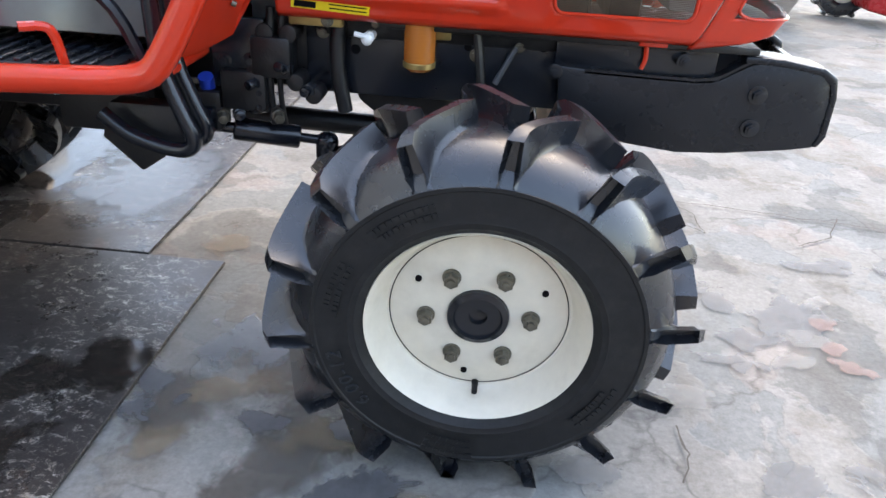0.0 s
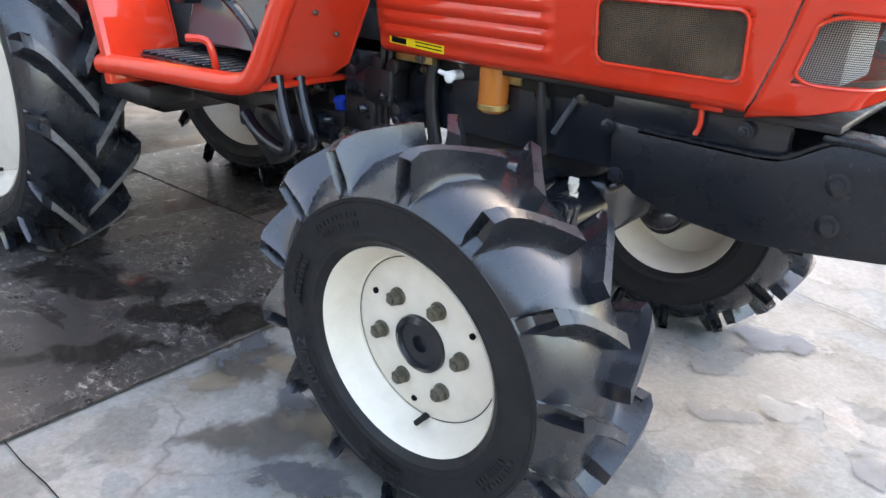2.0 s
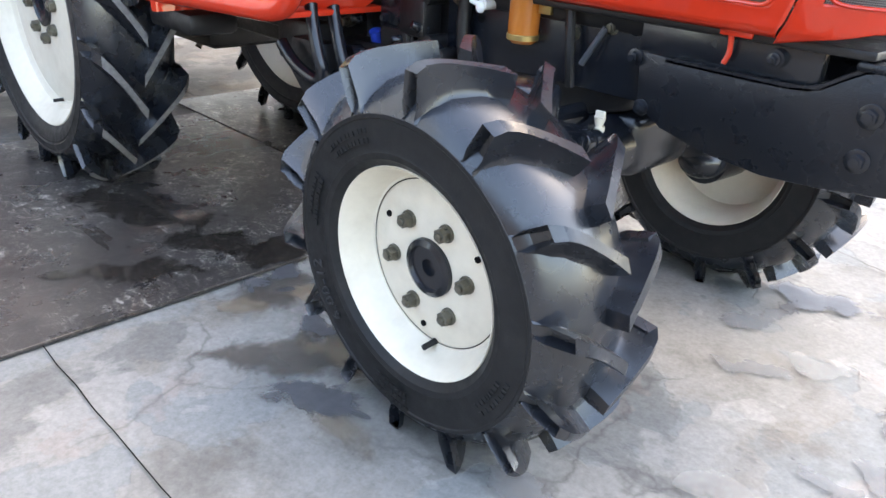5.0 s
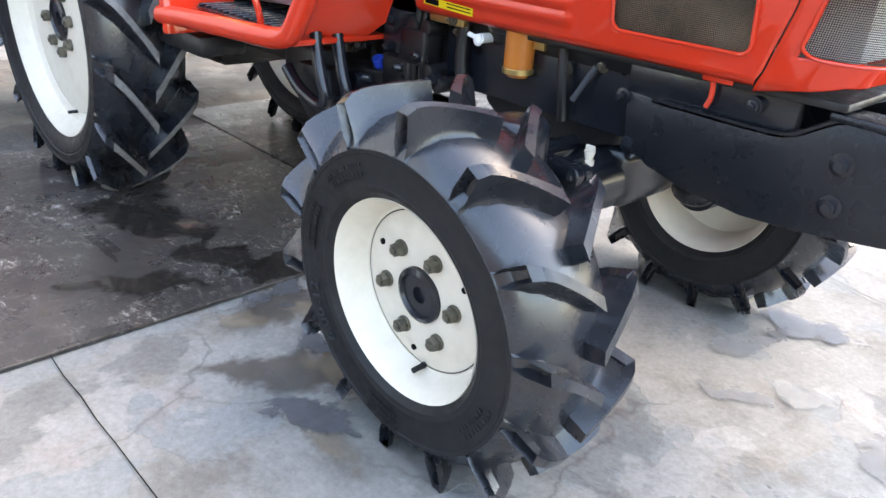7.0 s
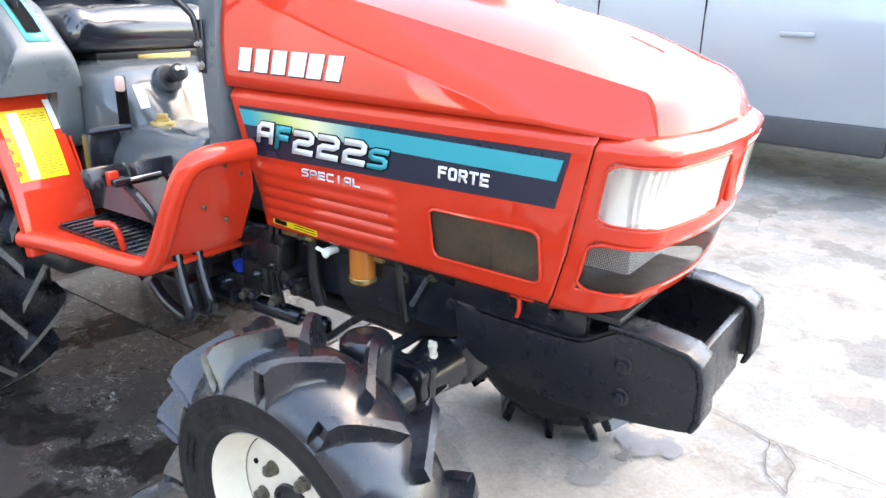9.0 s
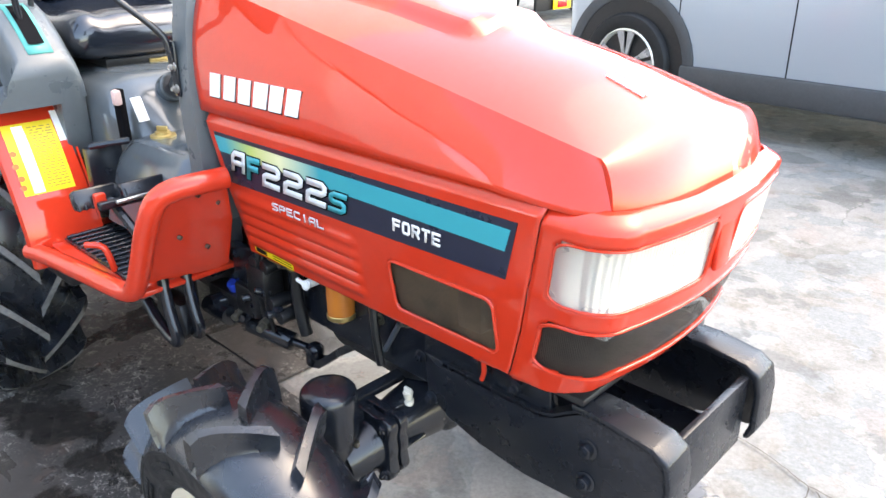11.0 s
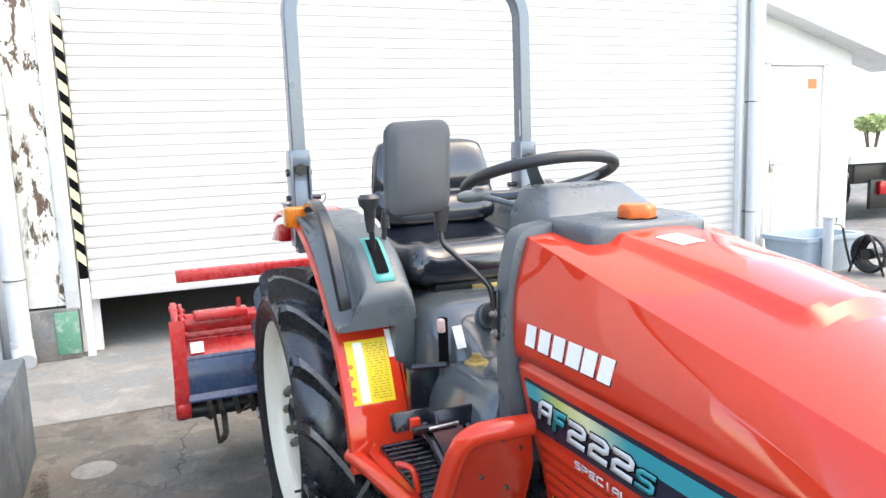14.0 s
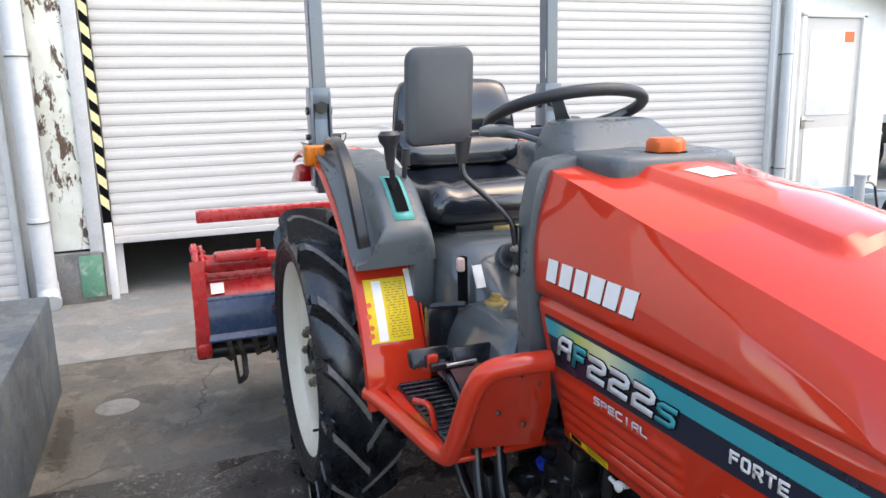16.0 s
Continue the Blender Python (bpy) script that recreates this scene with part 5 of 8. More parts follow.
# ---- wheels ----
def wheel(name, c, tyre_r, lug_r, half, rim_r, count, phase, side, lean, nuts, pcd, hub_r, disc_in, label, lug_w=0.020, sweep=0.30):
    """Cream rim with its parts and a lugged tyre, spun round y at the origin, then set at c.
    side: -1 if the outside faces -y. disc_in: how far the disc lies inside the outer rim edge."""
    made = []
    place = Matrix.Translation(c) @ Euler((radians(lean), 0, 0)).to_matrix().to_4x4()
    o = side
    rim_half = half * 0.86

    def put(nm, bm, mat, par=None, lab="", angle=38):
        bm.transform(place)
        for v in bm.verts:
            if v.co.z < 0.0085:
                v.co.z = 0.0085 if c[0] < -1 else 0.001
        ob = part(nm, bm, mat, par or tractor, lab, angle)
        made.append(ob)
        return ob

    e = o * rim_half
    b = -o * rim_half
    d = e - o * disc_in
    dish = 0.008
    prof = [(rim_r * 0.999, e), (rim_r * 1.0, e - o * 0.004), (rim_r * 0.985, e + o * 0.003), (rim_r * 0.955, e - o * 0.002), (rim_r * 0.915, e - o * 0.018), (rim_r * 0.885, e - o * 0.026),
(rim_r * 0.865, e - o * 0.040), (rim_r * 0.83, d - o * dish * 0.9), (rim_r * 0.806, d - o * dish), (rim_r * 0.803, d - o * (dish + 0.002)), (rim_r * 0.798, d - o * (dish + 0.002)), (rim_r * 0.795, d - o * dish), (rim_r * 0.70, d - o * dish * 0.55), (rim_r * 0.60, d - o * dish * 0.1), (rim_r * 0.56, d), (hub_r * 1.01, d), (hub_r, d - o * 0.01),
            (hub_r, d - o * 0.02), (rim_r * 0.56, d - o * 0.012), (rim_r * 0.80, d - o * (dish + 0.012)), (rim_r * 0.85, b + o * 0.04), (rim_r * 0.90, b + o * 0.02), (rim_r * 0.955, b + o * 0.004), (rim_r * 0.985, b - o * 0.002), (rim_r * 0.999, b)]
    bm = B()
    lathe(bm, prof, (0, 0, 0), "y", 72)
    rim = put(name, bm, CREAM, None, label, 30)
    # tyre: sidewalls, casing, lugs
    w = half
    g = tyre_r - rim_r
    edge = rim_r + g * 0.60
    bm = B()
    for q in (o, -o):
        lathe(bm, [(rim_r * 0.985, q * rim_half), (rim_r * 1.02, q * w * 0.92), (rim_r * 1.06, q * w * 0.99), (rim_r * 1.10, q * w * 1.0), (rim_r * 1.115, q * w * 1.015), (rim_r * 1.13, q * w * 1.005), (rim_r + g * 0.40, q * w * 1.035), (edge - 0.006, q * w * 1.03), (edge - 0.004, q * w * 1.05), (edge + 0.001, q * w * 1.05), (edge + 0.003, q * w * 1.0)], (0, 0, 0), "y", 96)
    side_ob = put("sidewall", bm, RUBBER_SIDE, rim, "matt black tyre sidewall", 30)
    bm = B()
    casing = [(edge + 0.001, o * w * 1.04), (edge + g * 0.10, o * w * 0.97), (rim_r + g * 0.80, o * w * 0.84), (rim_r + g * 0.92, o * w * 0.62), (tyre_r * 0.995, o * w * 0.3), (tyre_r, 0),
              (tyre_r * 0.995, -o * w * 0.3), (rim_r + g * 0.92, -o * w * 0.62), (rim_r + g * 0.80, -o * w * 0.84), (edge + g * 0.10, -o * w * 0.97), (edge + 0.001, -o * w * 1.04)]
    lathe(bm, casing, (0, 0, 0), "y", 96)
    # lugs run from each shoulder past the middle, alternating; hollow at the shoulder end
    step = 2 * math.pi / count
    caps = []
    for sd in (1, -1):
        for k in range(count):
            a0 = phase + k * step + (0 if sd == 1 else step / 2)
            secs = []
            n = 8
            for j in range(n + 1):
                f = j / n
                y = o * sd * w * (1.045 - 1.10 * f)
                rb = interp(f, [(0, edge + 0.002), (0.08, edge + g * 0.08), (0.22, rim_r + g * 0.80), (0.42, rim_r + g * 0.91), (0.7, tyre_r * 0.985), (1, tyre_r * 0.99)])
                rt = interp(f, [(0, lug_r * 0.955), (0.1, lug_r * 0.985), (0.3, lug_r), (1, lug_r * 1.0)])
                ang = a0 + sweep * (f ** 1.2)
                top_w = interp(f, [(0, 1.0), (0.2, 0.78), (0.75, 0.82), (1, 1.0)])
                base_w = interp(f, [(0, 1.2), (0.2, 1.8), (0.6, 2.1), (1, 1.6)])
                ring = []
                for u, r in ((-base_w, rb), (-base_w * 0.72, rb + (rt - rb) * 0.06), (-top_w * 1.22, rb + (rt - rb) * 0.32), (-top_w, rt), (top_w, rt), (top_w * 1.22, rb + (rt - rb) * 0.32), (base_w * 0.72, rb + (rt - rb) * 0.06), (base_w, rb)):
                    aa = ang + u * lug_w * 0.5 / r
                    ring.append(Vector((r * math.cos(-aa), y, r * math.sin(-aa))))
                secs.append(ring)
            before = len(bm.faces)
            loft(bm, secs)
            bm.faces.ensure_lookup_table()
            caps.append(bm.faces[len(bm.faces) - 2])
    bmesh.ops.recalc_face_normals(bm, faces=bm.faces[:])
    bmesh.ops.inset_individual(bm, faces=caps, thickness=lug_w * 0.26, depth=-lug_w * 0.7)
    for f in bm.faces:
        if min((v.co.x ** 2 + v.co.z ** 2) ** 0.5 for v in f.verts) > lug_r * 0.98:
            f.material_index = 1
    tyre = put("tread", bm, RUBBER, rim, "black rubber tread with tall lugs", 40)
    tyre.data.materials.append(WORN_RUBBER if nuts == 8 else LUG_WORN)
    # hub cap, nuts, valve
    bm = B()
    lathe(bm, [(hub_r * 1.0, d - o * 0.002), (hub_r * 0.99, d + o * 0.006), (hub_r * 0.80, d + o * 0.010), (hub_r * 0.74, d + o * 0.004), (hub_r * 0.30, d + o * 0.003), (hub_r * 0.28, d - o * 0.006), (0.0005, d - o * 0.008)], (0, 0, 0), "y", 40)
    put("hub", bm, CAST, rim, "black hub flange")
    for k in range(nuts):
        a = radians(k * 360 / nuts + 3)
        u, v = pcd * math.cos(a), pcd * math.sin(a)
        bm = B()
        cyl(bm, (u, d, v), (u, d + o * 0.005, v), 0.0135 if nuts == 6 else 0.016, seg=18, bevel=0.001)
        cyl(bm, (u, d + o * 0.004, v), (u, d + o * 0.017, v), 0.0115 if nuts == 6 else 0.015, seg=6, bevel=0.0015)
        cyl(bm, (u, d + o * 0.016, v), (u, d + o * 0.021, v), 0.0065, seg=12, bevel=0.001)
        put("wheel_nut", bm, NUT, rim, "oily hexagon wheel nut")
    a = radians(-88)
    u, v = rim_r * 0.80 * math.cos(a), rim_r * 0.80 * math.sin(a)
    bm = B()
    cyl(bm, (u, d - o * dish, v), (u, d + o * 0.008, v), 0.0055, 0.0045, seg=12)
    cyl(bm, (u, d + o * 0.004, v), (u, d + o * 0.018, v), 0.0048, seg=10, bevel=0.001)
    put("valve", bm, RUBBER_SIDE, rim, "black rubber tyre valve")
    if nuts == 6:
        bm = B()
        lathe(bm, [(rim_r * 0.7965, d - o * (dish - 0.0006)), (rim_r * 0.806, d - o * (dish - 0.0006))], (0, 0, 0), "y", 72)
        put("disc_seam", bm, PRINT_GAP_BLACK, rim)
        # black discs on the rim, coloured as the shaded inside of holes
        for k in (28, 148, 262):
            a = radians(k)
            bm = B()
            u, v = rim_r * 0.64 * math.cos(a), rim_r * 0.64 * math.sin(a)
            cyl(bm, (u, d - o * 0.002, v), (u, d + o * 0.0012, v), 0.0048, seg=14)
            put("disc_hole", bm, PRINT_GAP_BLACK, rim)
    return rim


FW = (-0.087, -0.450, 0.287)
wheel("front_wheel", FW, 0.280, 0.313, 0.087, 0.163, 14, 0.31, -1, 3.4, 6, 0.076, 0.045, 0.040, "cream painted front wheel with six nuts", 0.021, 0.24)
wheel("front_wheel", (-0.087, 0.450, 0.287), 0.280, 0.313, 0.087, 0.163, 14, 0.3, 1, -3.4, 6, 0.076, 0.045, 0.040, "cream painted front wheel with six nuts", 0.021, 0.24)
RWC = (-1.630, -0.412, 0.452)
wheel("rear_wheel", RWC, 0.440, 0.495, 0.112, 0.325, 16, 0.1, -1, 0, 8, 0.090, 0.06, 0.040, "large cream painted rear wheel", 0.032, 0.34)
wheel("rear_wheel", (-1.630, 0.412, 0.452), 0.440, 0.495, 0.112, 0.325, 16, 0.25, 1, 0, 8, 0.090, 0.06, 0.040, "large cream painted rear wheel", 0.032, 0.34)
# raised size marking on the near front tyre
t = text_mesh("6.00-12", 0.031, 0.0, 0.0011, 1.12)
for v in t.verts:
    a = radians(222) - v.co.x / 0.205
    r = 0.198 + v.co.y
    v.co = Vector((r * math.cos(a), -0.0912 - v.co.z, r * math.sin(a)))
t.transform(Matrix.Translation(FW) @ Euler((radians(3.4), 0, 0)).to_matrix().to_4x4())
near_wheel = [o for o in tractor.children if o.name == "front_wheel"][0]
part("size_marking", t, LUG_WORN, near_wheel, "raised tyre size lettering")
# smaller lettering that cannot be made out: short raised bars
rng = random.Random(5)
for start, rows, n in ((150, 2, 9), (108, 2, 10), (252, 3, 8), (318, 2, 9)):
    bm = B()
    for row in range(rows):
        a = start
        for k in range(n):
            span = rng.uniform(1.2, 2.6)
            r = 0.196 + row * 0.013
            loop = []
            for y in (-0.0900, -0.0921):
                for aa, rr in ((a, r), (a + span, r), (a + span, r + 0.007), (a, r + 0.007)):
                    loop.append(bm.verts.new((rr * math.cos(radians(aa)), y, rr * math.sin(radians(aa)))))
            for q in ((4, 5, 6, 7), (0, 1, 5, 4), (1, 2, 6, 5), (2, 3, 7, 6), (3, 0, 4, 7)):
                bm.faces.new([loop[i] for i in q])
            a += span + 0.7
    bm.transform(Matrix.Translation(FW) @ Euler((radians(3.4), 0, 0)).to_matrix().to_4x4())
    part("small_marking", bm, RUBBER_SIDE, near_wheel)

# ---- front axle and steering ----
bm = B()
cyl(bm, (-0.075, -0.22, 0.395), (-0.075, 0.22, 0.395), 0.040, seg=24)
box(bm, (-0.075, 0, 0.41), (0.13, 0.20, 0.12), 0.03, seg=3)
for s in (-1, 1):
    cyl(bm, (-0.075, s * 0.09, 0.40), (-0.075, s * 0.185, 0.395), 0.060, 0.046, seg=24)
axle = part("front_axle", bm, CAST, tractor, "black cast front axle housing")
bm = B()
cyl(bm, (-0.118, -0.26, 0.455), (-0.118, 0.26, 0.455), 0.013, seg=14)
part("tie_rod", bm, CAST, tractor, "straight black tie rod above the axle")


def lobed_plate(bm, y0, y1, r, lobe):
    """Plate across the axle with four rounded corner lobes."""
    out = []
    for k in range(40):
        w = 2 * math.pi * k / 40
        out.append((-0.075 + (r + lobe * max(0.0, math.cos(4 * (w - math.pi / 4)))) * math.cos(w), 0.395 + (r + lobe * max(0.0, math.cos(4 * (w - math.pi / 4)))) * math.sin(w)))
    prism(bm, out, y0, y1, "y", 0.004)


for s in (-1, 1):
    bm = B()
    lobed_plate(bm, s * 0.186, s * 0.206, 0.058, 0.020)
    lobed_plate(bm, s * 0.212, s * 0.234, 0.060, 0.022)
    for k in range(4):
        w = math.pi / 4 + k * math.pi / 2
        box(bm, (-0.075 + 0.05 * math.cos(w + 0.5), s * 0.165, 0.395 + 0.05 * math.sin(w + 0.5)), (0.012, 0.05, 0.012), 0.003, (0, -math.degrees(w), 0))
    flange = part("axle_flange", bm, CAST, axle, "ribbed bolted flange")
    for k in range(4):
        w = math.pi / 4 + k * math.pi / 2
        bm = B()
        bolt(bm, (-0.075 + 0.068 * math.cos(w), s * 0.233, 0.395 + 0.068 * math.sin(w)), (0, s, 0), 0.0085, 0.011)
        part("flange_bolt", bm, CAST, flange)
    bm = B()
    c = (-0.088, s * 0.299, 0)
    lathe(bm, [(0.0005, 0.285), (0.030, 0.286), (0.036, 0.30), (0.036, 0.40), (0.040, 0.425), (0.041, 0.44)], c, "z", 32)
    cyl(bm, (-0.075, s * 0.225, 0.385), (-0.082, s * 0.29, 0.375), 0.050, 0.042, seg=24)
    ball(bm, (-0.082, s * 0.312, 0.292), 0.052, (1, 1, 0.8), 20)
    cyl(bm, (-0.085, s * 0.32, 0.287), (-0.087, s * 0.44, 0.287), 0.052, 0.06, seg=24)
    box(bm, (-0.088, s * 0.262, 0.452), (0.034, 0.05, 0.022), 0.006, seg=2)
    kn = part("knuckle", bm, CAST, tractor, "black cast steering knuckle")
    bm = B()
    lathe(bm, [(0.036, 0.425), (0.047, 0.436), (0.048, 0.446), (0.0485, 0.512), (0.0465, 0.523), (0.041, 0.5295), (0.030, 0.532), (0.0005, 0.533)], c, "z", 36)
    part("knuckle_cap", bm, CAST, kn, "round glossy black cap")
    for k in range(4):
        w = 0.6 + k * math.pi / 2
        bm = B()
        bolt(bm, (c[0] + 0.043 * math.cos(w), c[1] + 0.043 * math.sin(w), 0.428), (0, 0, -1), 0.006, 0.010, False)
        part("cap_bolt", bm, NUT, kn)
bm = B()
cyl(bm, (-0.055, -0.15, 0.425), (-0.055, -0.15, 0.447), 0.010, seg=16)
cyl(bm, (-0.055, -0.15, 0.447), (-0.055, -0.15, 0.462), 0.006, 0.010, seg=12)
box(bm, (-0.055, -0.15, 0.466), (0.018, 0.006, 0.012), 0.002)
part("breather", bm, CREAM, tractor, "pale plastic breather plug")
bm = B()
cyl(bm, (-0.64, -0.185, 0.435), (-0.55, -0.165, 0.425), 0.010, seg=14)
cyl(bm, (-0.55, -0.165, 0.425), (-0.44, -0.13, 0.405), 0.021, seg=20, bevel=0.004)
cyl(bm, (-0.44, -0.13, 0.405), (-0.40, -0.11, 0.395), 0.009, seg=12)
ball(bm, (-0.395, -0.108, 0.392), 0.021)
part("steering_ram", bm, CAST, tractor, "black hydraulic steering rod")
bm = B()
loft(bm, [[Vector((x, y + u * 0.014, z + v * 0.010)) for u, v in ((-1, -1), (1, -1), (1, 1), (-1, 1))] for x, y, z in ((-0.40, -0.108, 0.365), (-0.37, -0.105, 0.372), (-0.30, -0.10, 0.43), (-0.24, -0.10, 0.47), (-0.22, -0.10, 0.52))])
cyl(bm, (-0.398, -0.11, 0.36), (-0.398, -0.11, 0.405), 0.018, seg=18, bevel=0.003)
part("steering_arm", bm, CAST, tractor)
bm = B()
cyl(bm, (-0.60, 0, 0.40), (-0.10, 0, 0.39), 0.022, seg=16)
part("drive_shaft", bm, CAST_MATT, tractor, "dark front drive shaft")
# gearbox and clutter behind the engine
bm = B()
box(bm, (-0.55, 0, 0.60), (0.34, 0.26, 0.22), 0.03)
box(bm, (-1.0, 0, 0.56), (0.70, 0.30, 0.28), 0.04)
cyl(bm, (-1.64, -0.30, 0.47), (-1.64, 0.30, 0.47), 0.095, seg=28)
box(bm, (-1.55, 0, 0.52), (0.50, 0.34, 0.34), 0.04)
part("gearbox", bm, CAST_MATT, tractor, "black oily gearbox and rear axle housing")
for x, z, w in ((-0.62, 0.46, 0.12), (-0.52, 0.50, 0.08), (-0.47, 0.56, 0.07)):
    bm = B()
    box(bm, (x, -0.165, z), (w, 0.05, 0.07), 0.008)
    part("valve_block", bm, CAST_MATT, tractor, "greasy hydraulic valve block")
bm = B()
cyl(bm, (-0.66, -0.20, 0.45), (-0.57, -0.20, 0.45), 0.022, seg=16)
cyl(bm, (-0.62, -0.16, 0.47), (-0.62, -0.22, 0.47), 0.018, seg=14)
part("pipe_union", bm, CAST, tractor, "black pipe union")
for x, z in ((-0.44, 0.60), (-0.48, 0.60), (-0.43, 0.52), (-0.40, 0.50), (-0.50, 0.53)):
    bm = B()
    cyl(bm, (x, -0.135, z), (x, -0.185, z), 0.015, seg=14, bevel=0.002)
    part("plug", bm, CAST_MATT, tractor)
bm = B()
box(bm, (-0.575, -0.10, 0.615), (0.15, 0.06, 0.07), 0.015, seg=3)
part("hydraulic_cover", bm, RED_OLD, tractor, "red-brown grimy hydraulic cover")
rng = random.Random(21)
for k in range(9):
    x = -0.66 + 0.032 * k + rng.uniform(-0.01, 0.01)
    z = 0.50 + rng.uniform(-0.05, 0.06)
    n = Vector((rng.uniform(-0.5, 0.5), -1, rng.uniform(-0.4, 0.4))).normalized()
    p = Vector((x, -0.172, z))
    bm = B()
    cyl(bm, p, p + n * 0.018, 0.012, seg=6, bevel=0.001)
    cyl(bm, p + n * 0.016, p + n * 0.034, 0.0085, seg=14, bevel=0.0015)
    part("pipe_fitting", bm, CAST if k % 3 else NUT, tractor, "small pipe fitting")
bm = B()
prism(bm, [(-0.575, 0.62), (-0.482, 0.62), (-0.478, 0.462), (-0.515, 0.455), (-0.53, 0.49), (-0.575, 0.50)], -0.176, -0.158, "y", 0.004)
plate = part("mount_plate", bm, CAST, tractor, "black bolted mounting plate")
for x, z in ((-0.552, 0.548), (-0.508, 0.551), (-0.492, 0.499), (-0.493, 0.474), (-0.545, 0.60)):
    bm = B()
    bolt(bm, (x, -0.176, z), (0, -1, 0), 0.0085, 0.012)
    part("plate_bolt", bm, CAST, plate)
for k, (x, r) in enumerate(((-0.470, 0.007), (-0.452, 0.005))):
    bm = B()
    tube(bm, [(x, -0.172, 0.64), (x - 0.003, -0.176, 0.58), (x - 0.008, -0.174, 0.50), (x - 0.004, -0.165, 0.44)], r, 9, rounds=3)
    part("hose", bm, CAST_MATT, tractor, "upright black rubber hose")
for k in range(3):
    bm = B()
    tube(bm, [(-0.600 + 0.008 * k, -0.175, 0.50), (-0.605 + 0.01 * k, -0.19, 0.475 - 0.006 * k), (-0.585, -0.195, 0.458 - 0.005 * k), (-0.560, -0.185, 0.465)], 0.0022, 7, rounds=3)
    part("wire", bm, CAST_MATT, tractor, "loose thin cable")
bm = B()
cyl(bm, (-0.590, -0.165, 0.49), (-0.588, -0.178, 0.518), 0.013, seg=14)
part("connector", bm, BLUE_PLASTIC, tractor, "blue plastic plug")
bm = B()
tube(bm, [(-0.13, -0.16, 0.62), (-0.12, -0.165, 0.56), (-0.115, -0.16, 0.50)], 0.008, 8)
part("hose", bm, CAST_MATT, tractor, "thin black rubber hose")
bm = B()
tube(bm, [(-0.36, -0.155, 0.63), (-0.365, -0.16, 0.55), (-0.35, -0.155, 0.47)], 0.013, 10)
part("hose", bm, CAST_MATT, tractor, "thick black rubber hose")
bm = B()
cyl(bm, (-0.065, -0.155, 0.60), (-0.095, -0.165, 0.540), 0.0050, seg=10)
part("drain_hose", bm, surface("grey_blue_hose", (0.035, 0.042, 0.052), 0.4), tractor, "short dark drain hose")

# ---- footplate, guard and pedals ----
def footplate(s):
    bm = B()
    box(bm, (-0.83, s * 0.285, 0.560), (0.50, 0.24, 0.012), 0.004)
    ob = part("footplate", bm, RED, tractor, "red steel step board with rubber mat")
    bm = B()
    box(bm, (-0.83, s * 0.28, 0.570), (0.36, 0.19, 0.006), 0.002)
    mat = part("mat", bm, RUBBER, ob, "ribbed black rubber mat")
    for k in range(12):
        bm = B()
        box(bm, (-0.98 + k * 0.027, s * 0.28, 0.5755), (0.010, 0.18, 0.006), 0.0015, seg=1)
        part("mat_rib", bm, RUBBER, mat)
    bm = B()
    tube(bm, [(-1.02, s * 0.440, 0.552), (-0.95, s * 0.428, 0.556), (-0.70, s * 0.405, 0.562), (-0.59, s * 0.396, 0.566), (-0.555, s * 0.392, 0.60), (-0.475, s * 0.385, 0.755),
              (-0.452, s * 0.365, 0.800), (-0.438, s * 0.31, 0.808), (-0.430, s * 0.245, 0.808)], 0.021, 14, rounds=2)
    part("step_rail", bm, RED, ob, "thick round red step edge")
    bm = B()
    a = [(-0.605, s * 0.385, 0.575), (-0.545, s * 0.385, 0.61), (-0.470, s * 0.376, 0.76), (-0.450, s * 0.355, 0.798), (-0.432, s * 0.245, 0.804), (-0.445, s * 0.235, 0.72), (-0.52, s * 0.215, 0.60), (-0.59, s * 0.21, 0.56)]
    front = [Vector(p) for p in a]
    back = [p + Vector((-0.006, 0, 0.004)) for p in front]
    loft(bm, [front, back])
    g = part("guard", bm, RED, ob, "upright red foot guard, scuffed")
    for x, y, z in ((-0.486, 0.33, 0.70), (-0.50, 0.27, 0.66), (-0.45, 0.30, 0.785), (-0.455, 0.26, 0.76)):
        n = Vector((0.85, s * -0.35, -0.35)).normalized()
        p = Vector((x, s * y, z)) + n * 0.008
        bm = B()
        cyl(bm, p - n * 0.006, p + n * 0.001, 0.0045, seg=10)
        part("guard_bolt", bm, NUT, g)
    bm = B()
    tube(bm, [(-0.715, s * 0.372, 0.572), (-0.718, s * 0.378, 0.615), (-0.725, s * 0.385, 0.632), (-0.752, s * 0.408, 0.632)], 0.007, 8)
    part("pedal_lock", bm, RED, ob, "thin bent red rod")
    for dy in (0.325, 0.275):
        bm = B()
        tube(bm, [(-0.60, s * dy, 0.70), (-0.60, s * dy, 0.58), (-0.565, s * (dy + 0.01), 0.50), (-0.545, s * (dy + 0.01), 0.455), (-0.575, s * (dy + 0.005), 0.435), (-0.66, s * dy, 0.455), (-0.70, s * dy, 0.49)], 0.0125, 10, rounds=3)
        part("pedal_arm", bm, CAST, ob, "bent black pedal arm")
    for x, y, z in ((-0.752, 0.370, 0.728), (-0.705, 0.272, 0.736)):
        w = 0.092 if y > 0.3 else 0.128
        bm = B()
        box(bm, (x, s * y, z), (0.030, w, 0.042), 0.008, (0, -24, 0))
        pad = part("pedal_pad", bm, CAST, ob, "worn black pedal pad")
        for k in range(7):
            bm = B()
            box(bm, (x + 0.014, s * (y - 0.44 * w + 0.147 * w * k), z - 0.002), (0.006, 0.007, 0.034), 0.002, (0, -24, 0), seg=1)
            part("pad_rib", bm, CAST, pad)
    bm = B()
